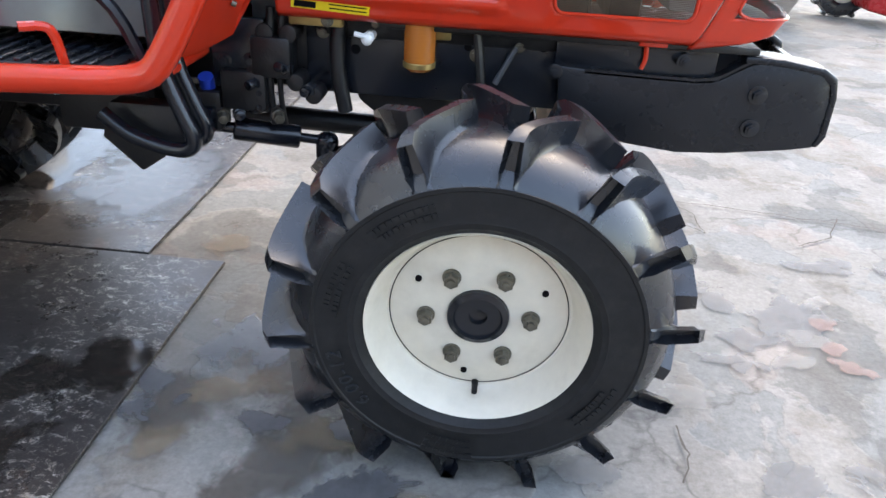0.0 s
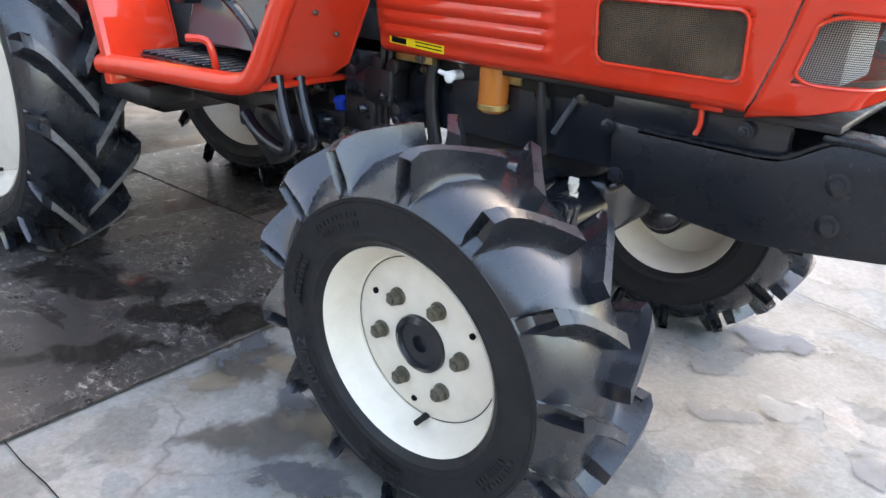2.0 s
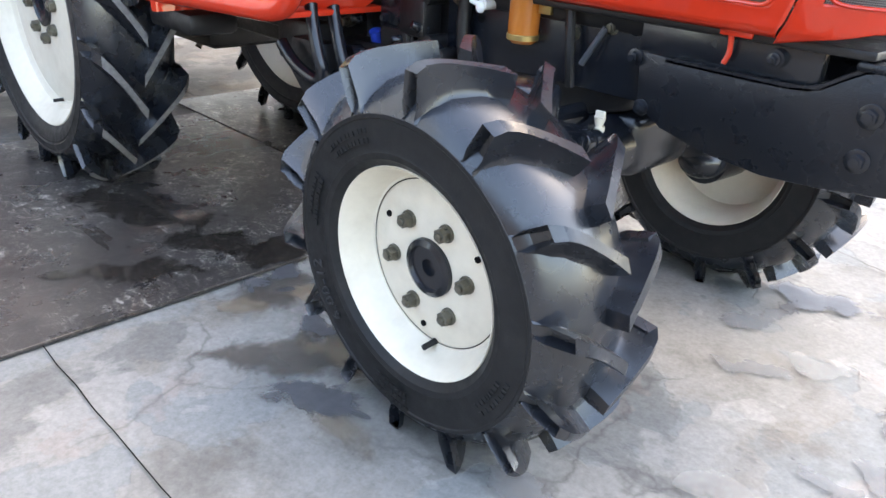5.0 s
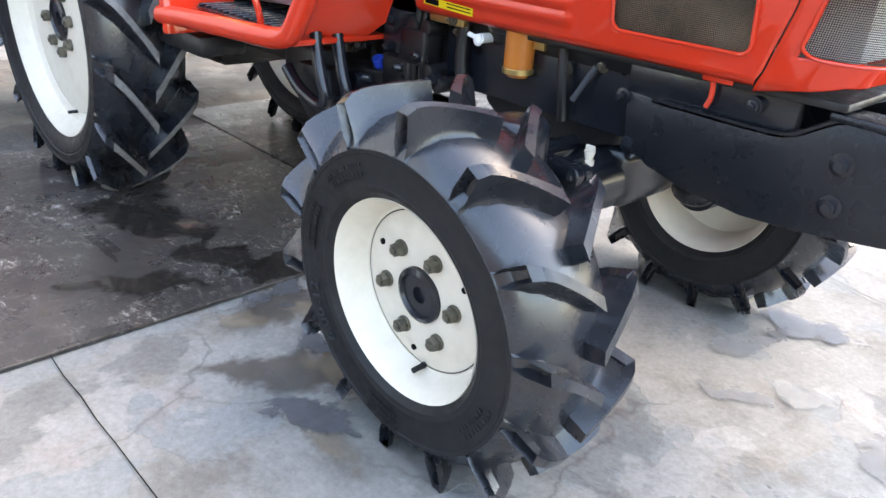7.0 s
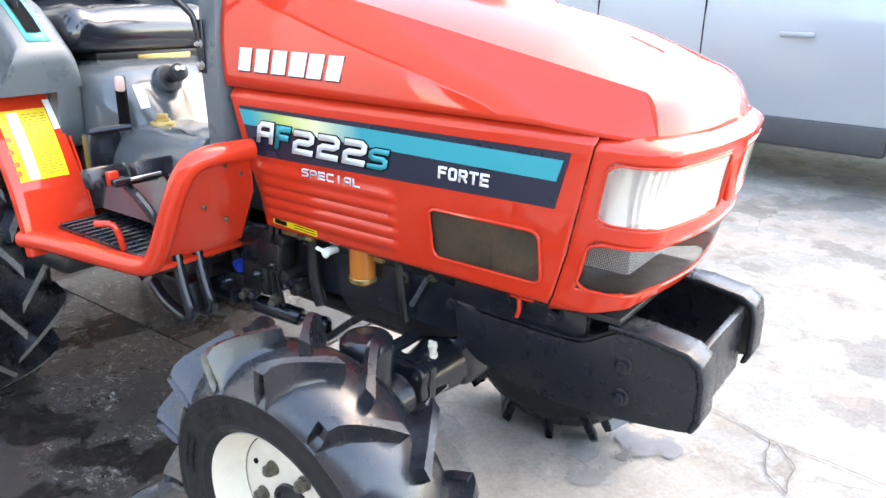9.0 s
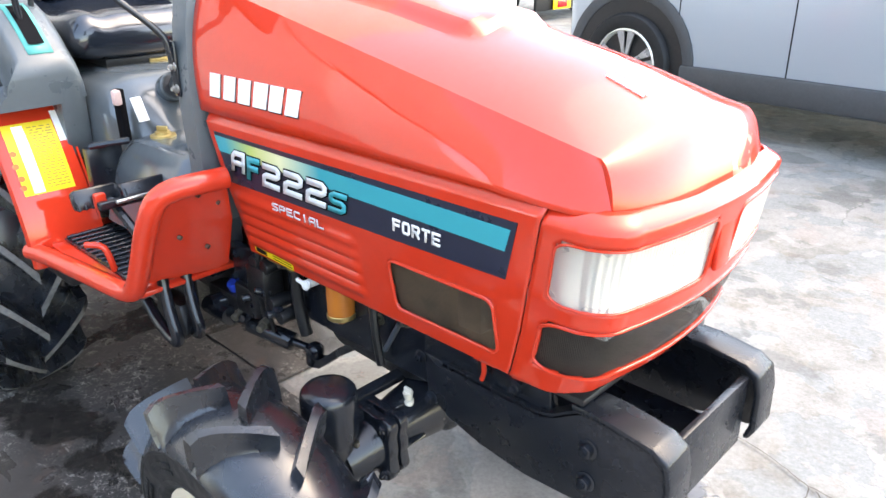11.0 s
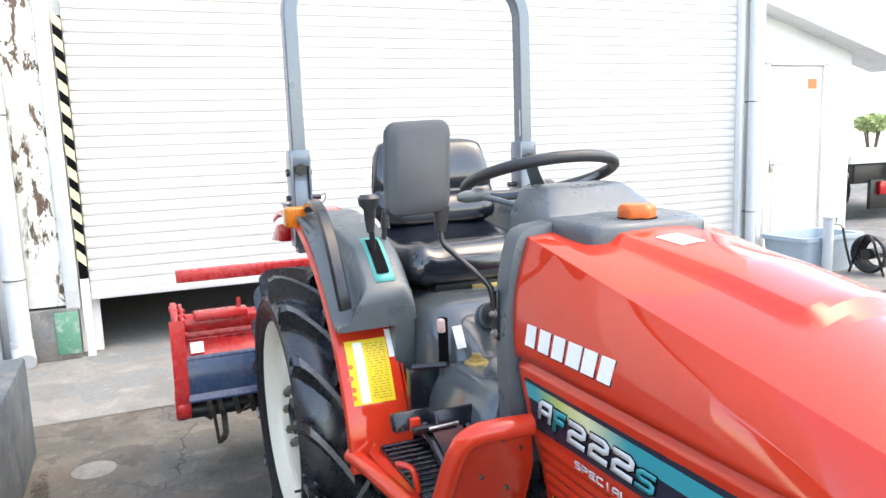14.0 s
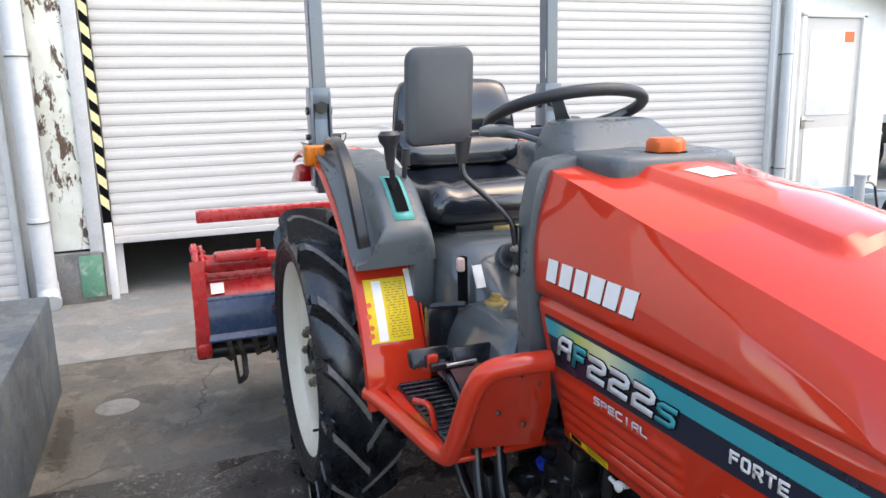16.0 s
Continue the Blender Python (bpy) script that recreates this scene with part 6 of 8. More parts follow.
    box(bm, (-0.70, s * 0.335, 0.722), (0.020, 0.10, 0.016), 0.003)
    tube(bm, [(-0.73, s * 0.35, 0.72), (-0.65, s * 0.335, 0.66), (-0.62, s * 0.33, 0.58)], 0.010, 8)
    tube(bm, [(-0.70, s * 0.26, 0.725), (-0.655, s * 0.255, 0.66), (-0.62, s * 0.25, 0.57)], 0.010, 8)
    bar = part("pedal_bar", bm, CAST, ob)
    bm = B()
    cyl(bm, (-0.682, s * 0.355, 0.728), (-0.682, s * 0.285, 0.730), 0.0045, seg=10, bevel=0.001)
    part("pin", bm, STEEL, bar, "bare steel pivot pin")
    bm = B()
    box(bm, (-0.722, s * 0.372, 0.728), (0.016, 0.024, 0.030), 0.004)
    part("pedal_tag", bm, RED, ob, "small red plastic stop")
    return ob


for s in (-1, 1):
    footplate(s)
bm = B()
prism(bm, [(-0.70, 0.50), (-0.60, 0.50), (-0.58, 0.44), (-0.66, 0.385), (-0.72, 0.44)], -0.30, -0.26, "y", 0.004)
box(bm, (-0.74, -0.24, 0.48), (0.14, 0.05, 0.09), 0.01)
part("under_bracket", bm, CAST_MATT, tractor, "black bracket under the step")
for y in (-0.34, -0.1, 0.12, 0.33):
    bm = B()
    box(bm, (-1.0 + 0.1 * y, y, 0.49), (0.2, 0.12, 0.05), 0.015)
    part("under_casing", bm, CAST_MATT, tractor, "grimy underside casing")

# ---- rear fenders and consoles ----
FC, FR = Vector((-1.645, 0, 0.470)), 0.668


def arc_pt(deg, r, y):
    a = radians(deg)
    return Vector((FC.x + r * math.cos(a), y, FC.z + r * math.sin(a)))


def fender(s):
    bm = B()
    loops = []
    for k in range(41):
        d = 4 + k * 2.62
        inner = interp(d, [(4, 0.285), (30, 0.295), (140, 0.29)])
        outer = interp(d, [(4, 0.450), (60, 0.458), (140, 0.455)])
        r = FR
        loops.append([arc_pt(d, r, s * inner), arc_pt(d, r, s * (outer - 0.015)), arc_pt(d, r - 0.004, s * (outer - 0.004)), arc_pt(d, r - 0.018, s * outer), arc_pt(d, r - 0.026, s * (outer - 0.006)), arc_pt(d, r - 0.008, s * (outer - 0.02)), arc_pt(d, r - 0.006, s * inner)])
    loft(bm, loops)
    # inner cheek
    cheek = [arc_pt(d, FR, s * 0.287) for d in range(4, 109, 8)]
    other = [p + Vector((0, -s * 0.005, 0)) for p in cheek]
    loft(bm, [cheek + [Vector((-1.78, s * 0.287, 0.75)), Vector((-1.2, s * 0.287, 0.56))], other + [Vector((-1.78, s * 0.282, 0.75)), Vector((-1.2, s * 0.282, 0.56))]])
    ob = part("fender", bm, RED, tractor, "red rear fender with rolled edge")
    if s < 0:
        def face(u, d, lift):
            return arc_pt(d, FR + lift, -0.335 - u)
        for nm, mat, u0, u1, d0, d1, lift in (("instruction_label", DECAL_YELLOW, -0.018, 0.093, 18.5, 32.8, 0.0012), ("label_white", DECAL_WHITE, 0.048, 0.072, 18.8, 32.3, 0.0020), ("label_small", DECAL_WHITE, -0.038, -0.02, 28, 34.5, 0.0012)):
            bm = B()
            rows = [[bm.verts.new(face(u0, d0 + (d1 - d0) * j / 8, lift)), bm.verts.new(face(u1, d0 + (d1 - d0) * j / 8, lift))] for j in range(9)]
            for a, b in zip(rows, rows[1:]):
                bm.faces.new((a[0], a[1], b[1], b[0]))
            part(nm, bm, mat, ob, "yellow and white instruction sticker" if nm == "instruction_label" else "")
        bm = B()
        lines = random.Random(7)
        for j in range(22):
            d = 19.4 + j * 0.58
            u = -0.010
            while u < 0.038:
                w = lines.uniform(0.004, 0.016)
                rr = [[bm.verts.new(face(u, d + e, 0.0022)), bm.verts.new(face(min(u + w, 0.040), d + e, 0.0022))] for e in (0, 0.22)]
                bm.faces.new((rr[0][0], rr[0][1], rr[1][1], rr[1][0]))
                u += w + lines.uniform(0.002, 0.008)
        part("label_print", bm, surface("brown_print", (0.34, 0.25, 0.03), 0.5, bump=0), ob)
        for u, d in ((0.088, 22), (0.091, 24.5), (0.087, 27), (0.090, 20.2)):
            bm = B()
            c = face(u, d, 0.0014)
            n = (c - Vector((FC.x, c.y, FC.z))).normalized()
            cyl(bm, c - n * 0.001, c + n * 0.0004, 0.007, seg=14)
            part("label_pictogram", bm, ORANGE, ob)
    # tail lamp and turn lamp
    bm = B()
    prism(bm, [(-1.87, 1.014), (-1.68, 1.030), (-1.68, 1.088), (-1.76, 1.078)], s * 0.465, s * 0.41, "y", 0.006)
    part("tail_lamp", bm, TAIL_RED, ob, "red tail lamp")
    bm = B()
    box(bm, (-1.49, s * 0.452, 1.127), (0.052, 0.062, 0.062), 0.010, seg=3)
    for k in range(5):
        box(bm, (-1.463, s * (0.43 + 0.011 * k), 1.127), (0.004, 0.004, 0.05), 0.001, seg=1)
    tl = part("turn_lamp", bm, AMBER, ob, "amber ribbed turn signal lens")
    bm = B()
    box(bm, (-1.505, s * 0.415, 1.13), (0.05, 0.03, 0.045), 0.008)
    part("lamp_base", bm, DARK_PLASTIC, ob)
    bm = B()
    tube(bm, [(-1.46, s * 0.412, 1.150), (-1.38, s * 0.425, 1.178), (-1.25, s * 0.432, 1.178), (-1.16, s * 0.432, 1.12), (-1.10, s * 0.430, 1.03), (-1.075, s * 0.425, 0.955), (-1.072, s * 0.42, 0.92)], 0.0, rounds=3, section=[(-0.016, -0.009), (0.016, -0.009), (0.018, 0.0), (0.012, 0.010), (-0.012, 0.010), (-0.018, 0.0)])
    part("grab_handle", bm, CAST, ob, "black grab handle")
    return ob


for s in (-1, 1):
    fender(s)


def console(s):
    # moulded cover: flange on the fender, raised body with rounded top, stations along the length
    st = [(-1.040, 0, 0.935), (-1.044, 0, 0.955), (-1.056, 0, 0.972), (-1.080, 0, 0.993), (-1.12, 0, 1.030), (-1.17, 0, 1.068), (-1.25, 0, 1.100), (-1.35, 0, 1.122), (-1.50, 0, 1.138), (-1.68, 0, 1.125)]
    bm = B()
    loops = []
    for x, _, ztop in st:
        zs = FC.z + math.sqrt((FR + 0.012) ** 2 - (x - FC.x) ** 2)
        zs = max(zs, 0.878)
        f = min(1.0, max(0.0, (ztop - zs - 0.01) / 0.09))
        yb = 0.444 - 0.064 * f
        row = [(0.450, zs - 0.010), (0.450, zs), (0.444, zs + 0.005), (yb + 0.016, zs + 0.008), (yb + 0.004, zs + 0.02 * f + 0.009), (yb - 0.002, zs + 0.4 * (ztop - zs)), (yb - 0.008, ztop - 0.012), (yb - 0.013, ztop - 0.004), (yb - 0.022, ztop),
               (0.275, ztop), (0.258, ztop - 0.004), (0.246, ztop - 0.016), (0.241, ztop - 0.04), (0.238, 0.88), (0.30, 0.87)]
        loops.append([Vector((x, s * y, z)) for y, z in row])
    loft(bm, loops)
    ob = part("console", bm, GREY_PLASTIC, tractor, "moulded grey plastic fender cover with lever slot", angle=50)
    # drop-down inner skirt
    bm = B()
    loft(bm, [[Vector((x, s * y, z)) for x, y in ((-1.040 - g, 0.300 + w), (-1.036 - g, 0.29 + w), (-1.036 - g, 0.256), (-1.044 - g, 0.242), (-1.16, 0.238), (-1.16, 0.300 + w))] for z, g, w in ((0.735, 0.022, 0.0), (0.742, 0.013, 0.0), (0.80, 0.008, 0.0), (0.87, 0.003, 0.0), (0.92, 0.003, 0.0))])
    part("skirt", bm, GREY_PLASTIC, ob, angle=50)

    def top(x):
        return interp(-x, [(-x0, z) for x0, _, z in st])
    bm = B()
    rows = []
    for j in range(9):
        x = -1.066 - 0.135 * j / 8
        rows.append([bm.verts.new((x, s * y, top(x) + 0.003)) for y in (0.338, 0.284)])
    for a, b in zip(rows, rows[1:]):
        bm.faces.new((a[0], a[1], b[1], b[0]))
    so = part("slot_plate", bm, TEAL_TRIM, ob, "teal lever gate plate")
    m = so.modifiers.new("thickness", "SOLIDIFY")
    m.thickness = 0.004
    # black sheet above the plate, coloured as the slot's shaded inside
    bm = B()
    rows = []
    for j in range(7):
        x = -1.082 - 0.10 * j / 6
        rows.append([bm.verts.new((x, s * y, top(x) + 0.008)) for y in (0.329, 0.294)])
    for a, b in zip(rows, rows[1:]):
        bm.faces.new((a[0], a[1], b[1], b[0]))
    part("slot", bm, PRINT_GAP_BLACK, ob)
    bm = B()
    tube(bm, [(-1.15, s * 0.312, 1.02), (-1.145, s * 0.318, 1.10), (-1.14, s * 0.322, 1.14)], 0.008, 10)
    lv = part("lever", bm, CAST, ob, "black gear lever")
    bm = B()
    loft(bm, [[Vector((-1.14 + a * math.cos(w), s * 0.323 + b * math.sin(w), z)) for w in [2 * math.pi * k / 14 for k in range(14)]] for z, a, b in ((1.105, 0.010, 0.010), (1.13, 0.014, 0.013), (1.165, 0.017, 0.016), (1.178, 0.024, 0.027), (1.195, 0.026, 0.030), (1.205, 0.018, 0.022))])
    part("knob", bm, DARK_PLASTIC, lv, "black mushroom-shaped grip")
    bm = B()
    cyl(bm, (-1.20, s * 0.27, 1.05), (-1.19, s * 0.265, 1.13), 0.007, seg=10)
    cyl(bm, (-1.19, s * 0.265, 1.11), (-1.187, s * 0.263, 1.155), 0.013, 0.010, seg=12)
    part("short_lever", bm, DARK_PLASTIC, ob, "short black lever")
    return ob


for s in (-1, 1):
    console(s)

# ---- floor tunnel and seat base ----
bm = B()
loops = []
for x, half, z in ((-0.54, 0.12, 0.74), (-0.62, 0.12, 0.745), (-0.70, 0.12, 0.75), (-0.80, 0.14, 0.755), (-0.87, 0.18, 0.785), (-0.93, 0.215, 0.87), (-0.98, 0.235, 0.908), (-1.05, 0.245, 0.925), (-1.25, 0.255, 0.93), (-1.55, 0.26, 0.935)):
    loops.append([Vector((x, y, zz)) for y, zz in ((-half, 0.58), (-half * 0.97, z - 0.07), (-half * 0.86, z - 0.02), (-half * 0.6, z), (half * 0.6, z), (half * 0.86, z - 0.02), (half * 0.97, z - 0.07), (half, 0.58))])
loft(bm, loops)
tun = part("floor_tunnel", bm, SMOOTH_GREY, tractor, "shiny grey moulded floor tunnel", angle=60)
bm = B()
loops = []
for z, x0, x1, y0, y1 in ((0.60, -0.99, -0.60, -0.275, -0.05), (0.70, -0.965, -0.61, -0.262, -0.05), (0.768, -0.925, -0.62, -0.240, -0.06), (0.792, -0.905, -0.63, -0.222, -0.07), (0.799, -0.885, -0.64, -0.205, -0.08)):
    loops.append([Vector(((x0 + x1) / 2 + u, (y0 + y1) / 2 + v, z)) for u, v in rounded(x1 - x0, y1 - y0, 0.035, 6)])
loft(bm, loops)
part("tank_hump", bm, SMOOTH_GREY, tun, "raised grey cover with a brass plug", angle=50)
bm = B()
lathe(bm, [(0.030, 0.797), (0.029, 0.803), (0.018, 0.805), (0.017, 0.811), (0.0005, 0.811)], (-0.852, -0.158, 0), "z", 20)
box(bm, (-0.852, -0.158, 0.816), (0.026, 0.007, 0.014), 0.002, (0, 0, 35))
part("filler_plug", bm, BRASS, tun, "brass filler plug with a wing grip")
bm = B()
n = Vector((0.93, -0.10, 0.35)).normalized()
c = Vector((-0.918, -0.082, 0.895))
cyl(bm, c - n * 0.03, c + n * 0.004, 0.036, 0.034, seg=24, bevel=0.003)
part("dial_collar", bm, SMOOTH_GREY, tun, "round grey collar")
bm = B()
cyl(bm, c + n * 0.003, c + n * 0.0052, 0.027, seg=24)
cyl(bm, c + n * 0.004, c + n * 0.040, 0.014, 0.016, seg=16, bevel=0.003)
cyl(bm, c + n * 0.036, c + n * 0.058, 0.021, seg=20, bevel=0.003)
part("dial_knob", bm, DARK_PLASTIC, tun, "black round speed knob")
bm = B()
for k in range(4):
    q = c + n * 0.0585 + Vector((0, 0.010 * math.cos(0.8 + k * math.pi / 2), 0.010 * math.sin(0.8 + k * math.pi / 2)))
    cyl(bm, q - n * 0.004, q + n * 0.0006, 0.0062, seg=10)
part("dial_face", bm, DECAL_WHITE, tun, "white printed dial face")
# black bar, coloured as the shaded inside of a slot
bm = B()
box(bm, (-0.905, -0.222, 0.85), (0.02, 0.020, 0.12), 0.004, (0, 0, 20))
part("lever_slot", bm, PRINT_GAP_BLACK, tun)
bm = B()
box(bm, (-0.885, -0.235, 0.895), (0.022, 0.018, 0.034), 0.006)
part("lever_tip", bm, surface("pale_pink_plastic", (0.6, 0.42, 0.38), 0.5), tun, "pale pink lever tip")
bm = B()
box(bm, (-0.868, -0.195, 0.865), (0.004, 0.026, 0.056), 0.001, (0, -22, 10))
part("sticker", bm, DECAL_WHITE, tun, "white printed sticker")
bm = B()
box(bm, (-0.93, -0.27, 0.73), (0.03, 0.08, 0.11), 0.004)
tube(bm, [(-0.92, -0.30, 0.79), (-0.90, -0.27, 0.795), (-0.87, -0.23, 0.80)], 0.008, 8)
part("side_lever", bm, CAST, tractor, "small black side lever")

# ---- seat ----
bm = B()
loops = []
for k in range(-12, 13):
    v = k / 12
    y = 0.225 * v
    edge = (1 - abs(v) ** 4) ** 0.4 if abs(v) < 1 else 0.0
    mid = 0.985
    out = [(-1.53, 1.078), (-1.47, 1.070), (-1.40, 1.056), (-1.31, 1.049), (-1.23, 1.056), (-1.17, 1.062), (-1.125, 1.052), (-1.098, 1.022), (-1.092, 0.985), (-1.105, 0.952), (-1.135, 0.938), (-1.30, 0.936), (-1.50, 0.938), (-1.535, 0.97)]
    fold = 0.006 * math.exp(-((abs(v) - 0.62) / 0.10) ** 2)
    ring = []
    for x, z in out:
        xs = -1.31 + (x + 1.31) * (0.86 + 0.14 * edge)
        zs = mid + (z - mid) * (0.30 + 0.70 * edge)
        if z > 1.0:
            zs += 0.012 * math.exp(-((abs(v) - 0.80) / 0.14) ** 2) - fold
        ring.append(Vector((xs, y, zs)))
    loops.append(soften(ring, True, 2))
loft(bm, loops)
seat = part("seat", bm, VINYL, tractor, "black vinyl tractor seat cushion", angle=80)
t = B()
loops = []
for k in range(-12, 13):
    v = k / 12
    y = 0.208 * v
    edge = (1 - abs(v) ** 4.5) ** 0.42 if abs(v) < 1 else 0.0
    # depth from the shell, height: puffed lower roll, crease, smooth upper pad
    out = [(0.0, 0.0), (0.075, 0.005), (0.098, 0.04), (0.088, 0.085), (0.058, 0.112), (0.056, 0.122), (0.074, 0.145), (0.074, 0.21), (0.060, 0.268), (0.035, 0.292), (0.0, 0.296), (-0.018, 0.25), (-0.022, 0.10)]
    wrap = 0.035 * v * v
    ring = [Vector((d * (0.35 + 0.65 * edge) + wrap, y * (1 - 0.9 * max(0, z - 0.12) ** 1.3), 0.145 + (z - 0.145) * (0.70 + 0.30 * edge))) for d, z in out]
    loops.append(soften(ring, True, 2))
loft(t, loops)
t.transform(Matrix.Translation((-1.545, 0.016, 1.052)) @ Euler((0, radians(-11), 0)).to_matrix().to_4x4())
part("seat_back", t, VINYL, seat, "black vinyl backrest with a puffed lower roll", angle=80)
bm = B()
box(bm, (-1.30, 0, 0.935), (0.36, 0.30, 0.02), 0.004)
box(bm, (-1.18, 0.06, 0.925), (0.02, 0.18, 0.02), 0.003)
part("seat_frame", bm, CAST_MATT, seat, "dark seat slide frame")
bm = B()
box(bm, (-1.12, 0.04, 0.928), (0.012, 0.16, 0.016), 0.002)
part("seat_slide", bm, BRASS, seat, "dull brass-coloured slide bar")

# ---- cowl, dash and steering ----
bm = B()
loops = []
for x, grow in ((-0.500, 0.002), (-0.503, 0.010), (-0.548, 0.012), (-0.556, 0.0)):
    prof = [(0.241, 0.70), (0.244, 0.93), (0.242, 1.0), (0.234, 1.06), (0.224, 1.105), (0.214, 1.135), (0.203, 1.150), (0.182, 1.158), (0.10, 1.168), (0.0, 1.172)]
    full = [(-h - grow, z + (grow if z > 1.0 else 0)) for h, z in prof] + [(h + grow, z + (grow if z > 1.0 else 0)) for h, z in prof[-2::-1]]
    loops.append([Vector((x + 0.05 * (0.93 - z) * 0.6, y, z)) for y, z in full])
loft(bm, loops)
cowl = part("cowl", bm, GREY_PLASTIC, tractor, "grey moulded cowl behind the hood")
bm = B()
loops = []
for z, g in ((1.112, 0.004), (1.152, 0.003), (1.167, 0.002), (1.175, -0.002), (1.179, -0.009)):
    out = [(-0.388 + g, -0.108), (-0.380 + g, -0.06), (-0.378 + g, 0.0), (-0.380 + g, 0.06), (-0.388 + g, 0.108), (-0.398 + g, 0.128 + g), (-0.418, 0.140 + g), (-0.50, 0.146 + g), (-0.61, 0.150 + g), (-0.62, 0.0), (-0.61, -0.150 - g), (-0.50, -0.146 - g), (-0.418, -0.140 - g), (-0.398 + g, -0.128 - g)]
    loops.append(soften([(x, y, z + 0.02 * (-x - 0.45)) for x, y in out], True, 1))
loft(bm, loops)
dash = part("dash_cover", bm, GREY_PLASTIC, tractor, "grey dash cover with the filler cap")
bm = B()
loops = []
for z, xf, hf, hm, xb in ((1.04, -0.55, 0.10, 0.14, -0.70), (1.10, -0.545, 0.12, 0.15, -0.71), (1.168, -0.522, 0.134, 0.153, -0.72), (1.177, -0.532, 0.132, 0.151, -0.72), (1.188, -0.546, 0.126, 0.146, -0.72), (1.229, -0.600, 0.094, 0.120, -0.705), (1.2345, -0.608, 0.088, 0.112, -0.70), (1.2365, -0.620, 0.080, 0.10, -0.69)):
    out = [(xf, -hf), (xf + 0.003, 0.0), (xf, hf), (xf - 0.012, hf + 0.35 * (hm - hf)), (xf - 0.06, hm), (xb, hm * 0.92), (xb - 0.01, 0.0), (xb, -hm * 0.92), (xf - 0.06, -hm), (xf - 0.012, -hf - 0.35 * (hm - hf))]
    loops.append(soften([(x, y, z) for x, y in out], True, 1))
loft(bm, loops)
part("instrument_hood", bm, GREY_PLASTIC, dash, "grey instrument hood", angle=32)
# black ring round the cap: the recess shade is put into colour
bm = B()
lathe(bm, [(0.038, 1.172), (0.039, 1.1795), (0.030, 1.1805)], (-0.437, 0.0, 0), "z", 28)
part("recess_shade", bm, PRINT_GAP_BLACK, dash)
bm = B()
loops = []
for z, r in ((1.172, 0.031), (1.182, 0.034), (1.198, 0.034), (1.205, 0.030), (1.206, 0.0)):
    loops.append([Vector((-0.437 + (r + 0.0022 * math.cos(6 * w) * (r > 0.03)) * math.cos(w), (r + 0.0022 * math.cos(6 * w) * (r > 0.03)) * math.sin(w), z)) for w in [2 * math.pi * k / 36 for k in range(36)]])
loft(bm, loops, caps=False)
part("filler_cap", bm, ORANGE, dash, "orange ridged filler cap")
WC = Vector((-0.80, -0.005, 1.245))
tilt = Euler((0, radians(-17), 0)).to_matrix()
bm = B()
tube(bm, [WC + tilt @ Vector((0.176 * math.cos(w), 0.176 * math.sin(w), 0)) for w in [2 * math.pi * k / 48 for k in range(48)]], 0.0135, 12, closed=True, rounds=0)
sw = part("steering_wheel", bm, DARK_PLASTIC, tractor, "black three-spoke steering wheel")
for a in (90, 215, 325):
    d = Vector((math.cos(radians(a)), math.sin(radians(a)), 0))
    q = d.cross(Vector((0, 0, 1)))
    bm = B()
    loft(bm, [[WC + tilt @ (d * r + q * u * w + Vector((0, 0, z0 + v * h))) for u, v in ((-1, -1), (1, -1), (1, 1), (-1, 1))] for r, w, h, z0 in ((0.02, 0.020, 0.006, -0.035), (0.10, 0.014, 0.005, -0.022), (0.172, 0.012, 0.005, 0.0))])
    part("spoke", bm, GUNMETAL, sw)
bm = B()
cyl(bm, WC + tilt @ Vector((0, 0, -0.045)), WC + tilt @ Vector((0, 0, -0.015)), 0.042, 0.036, seg=24, bevel=0.004)
cyl(bm, WC + tilt @ Vector((0, 0, -0.13)), WC + tilt @ Vector((0, 0, -0.045)), 0.024, seg=16)
part("wheel_boss", bm, DARK_PLASTIC, sw)
bm = B()
tube(bm, [(-0.70, -0.10, 1.185), (-0.74, -0.15, 1.205), (-0.755, -0.19, 1.215)], 0.007, 8)
loft(bm, [[Vector((-0.75 + 0.5 * a * math.cos(w), y, 1.215 + a * math.sin(w))) for w in [2 * math.pi * k / 12 for k in range(12)]] for y, a in ((-0.16, 0.008), (-0.185, 0.013), (-0.22, 0.014), (-0.24, 0.008))])
part("throttle_lever", bm, GREY_PLASTIC, dash, "grey hand throttle lever")

# mirror on its bent arm
bm = B()
tube(bm, [(-0.545, -0.256, 0.955), (-0.545, -0.262, 1.04), (-0.552, -0.270, 1.062), (-0.59, -0.335, 1.13), (-0.598, -0.345, 1.145), (-0.60, -0.345, 1.195)], 0.0062, 10, rounds=2)
box(bm, (-0.545, -0.256, 0.995), (0.022, 0.006, 0.10), 0.002)
mir = part("mirror", bm, CAST, tractor, "side mirror folded on a bent black arm")
for z in (0.96, 1.0):
    bm = B()
    bolt(bm, (-0.543, -0.259, z), (0.2, -1, 0), 0.006, 0.008)
    part("arm_bolt", bm, STEEL, mir)
bm = B()
loops = []
for f, k, d in ((0, 0.90, 0.0), (0.15, 0.985, 0.003), (0.5, 1.0, 0.012), (0.8, 0.96, 0.022), (1.0, 0.80, 0.028)):
    ring = [(u * k, v * k) for u, v in rounded(0.132, 0.178, 0.022, 5)]
    loops.append([Vector((-0.605 + d, -0.391 + u + 0.004 * v / 0.09, 1.290 + v + 0.03 * u)) for u, v in ring])
loft(bm, loops)
part("mirror_shell", bm, MIRROR_GREY, mir, "dark grey mirror shell", angle=28)
bm = B()
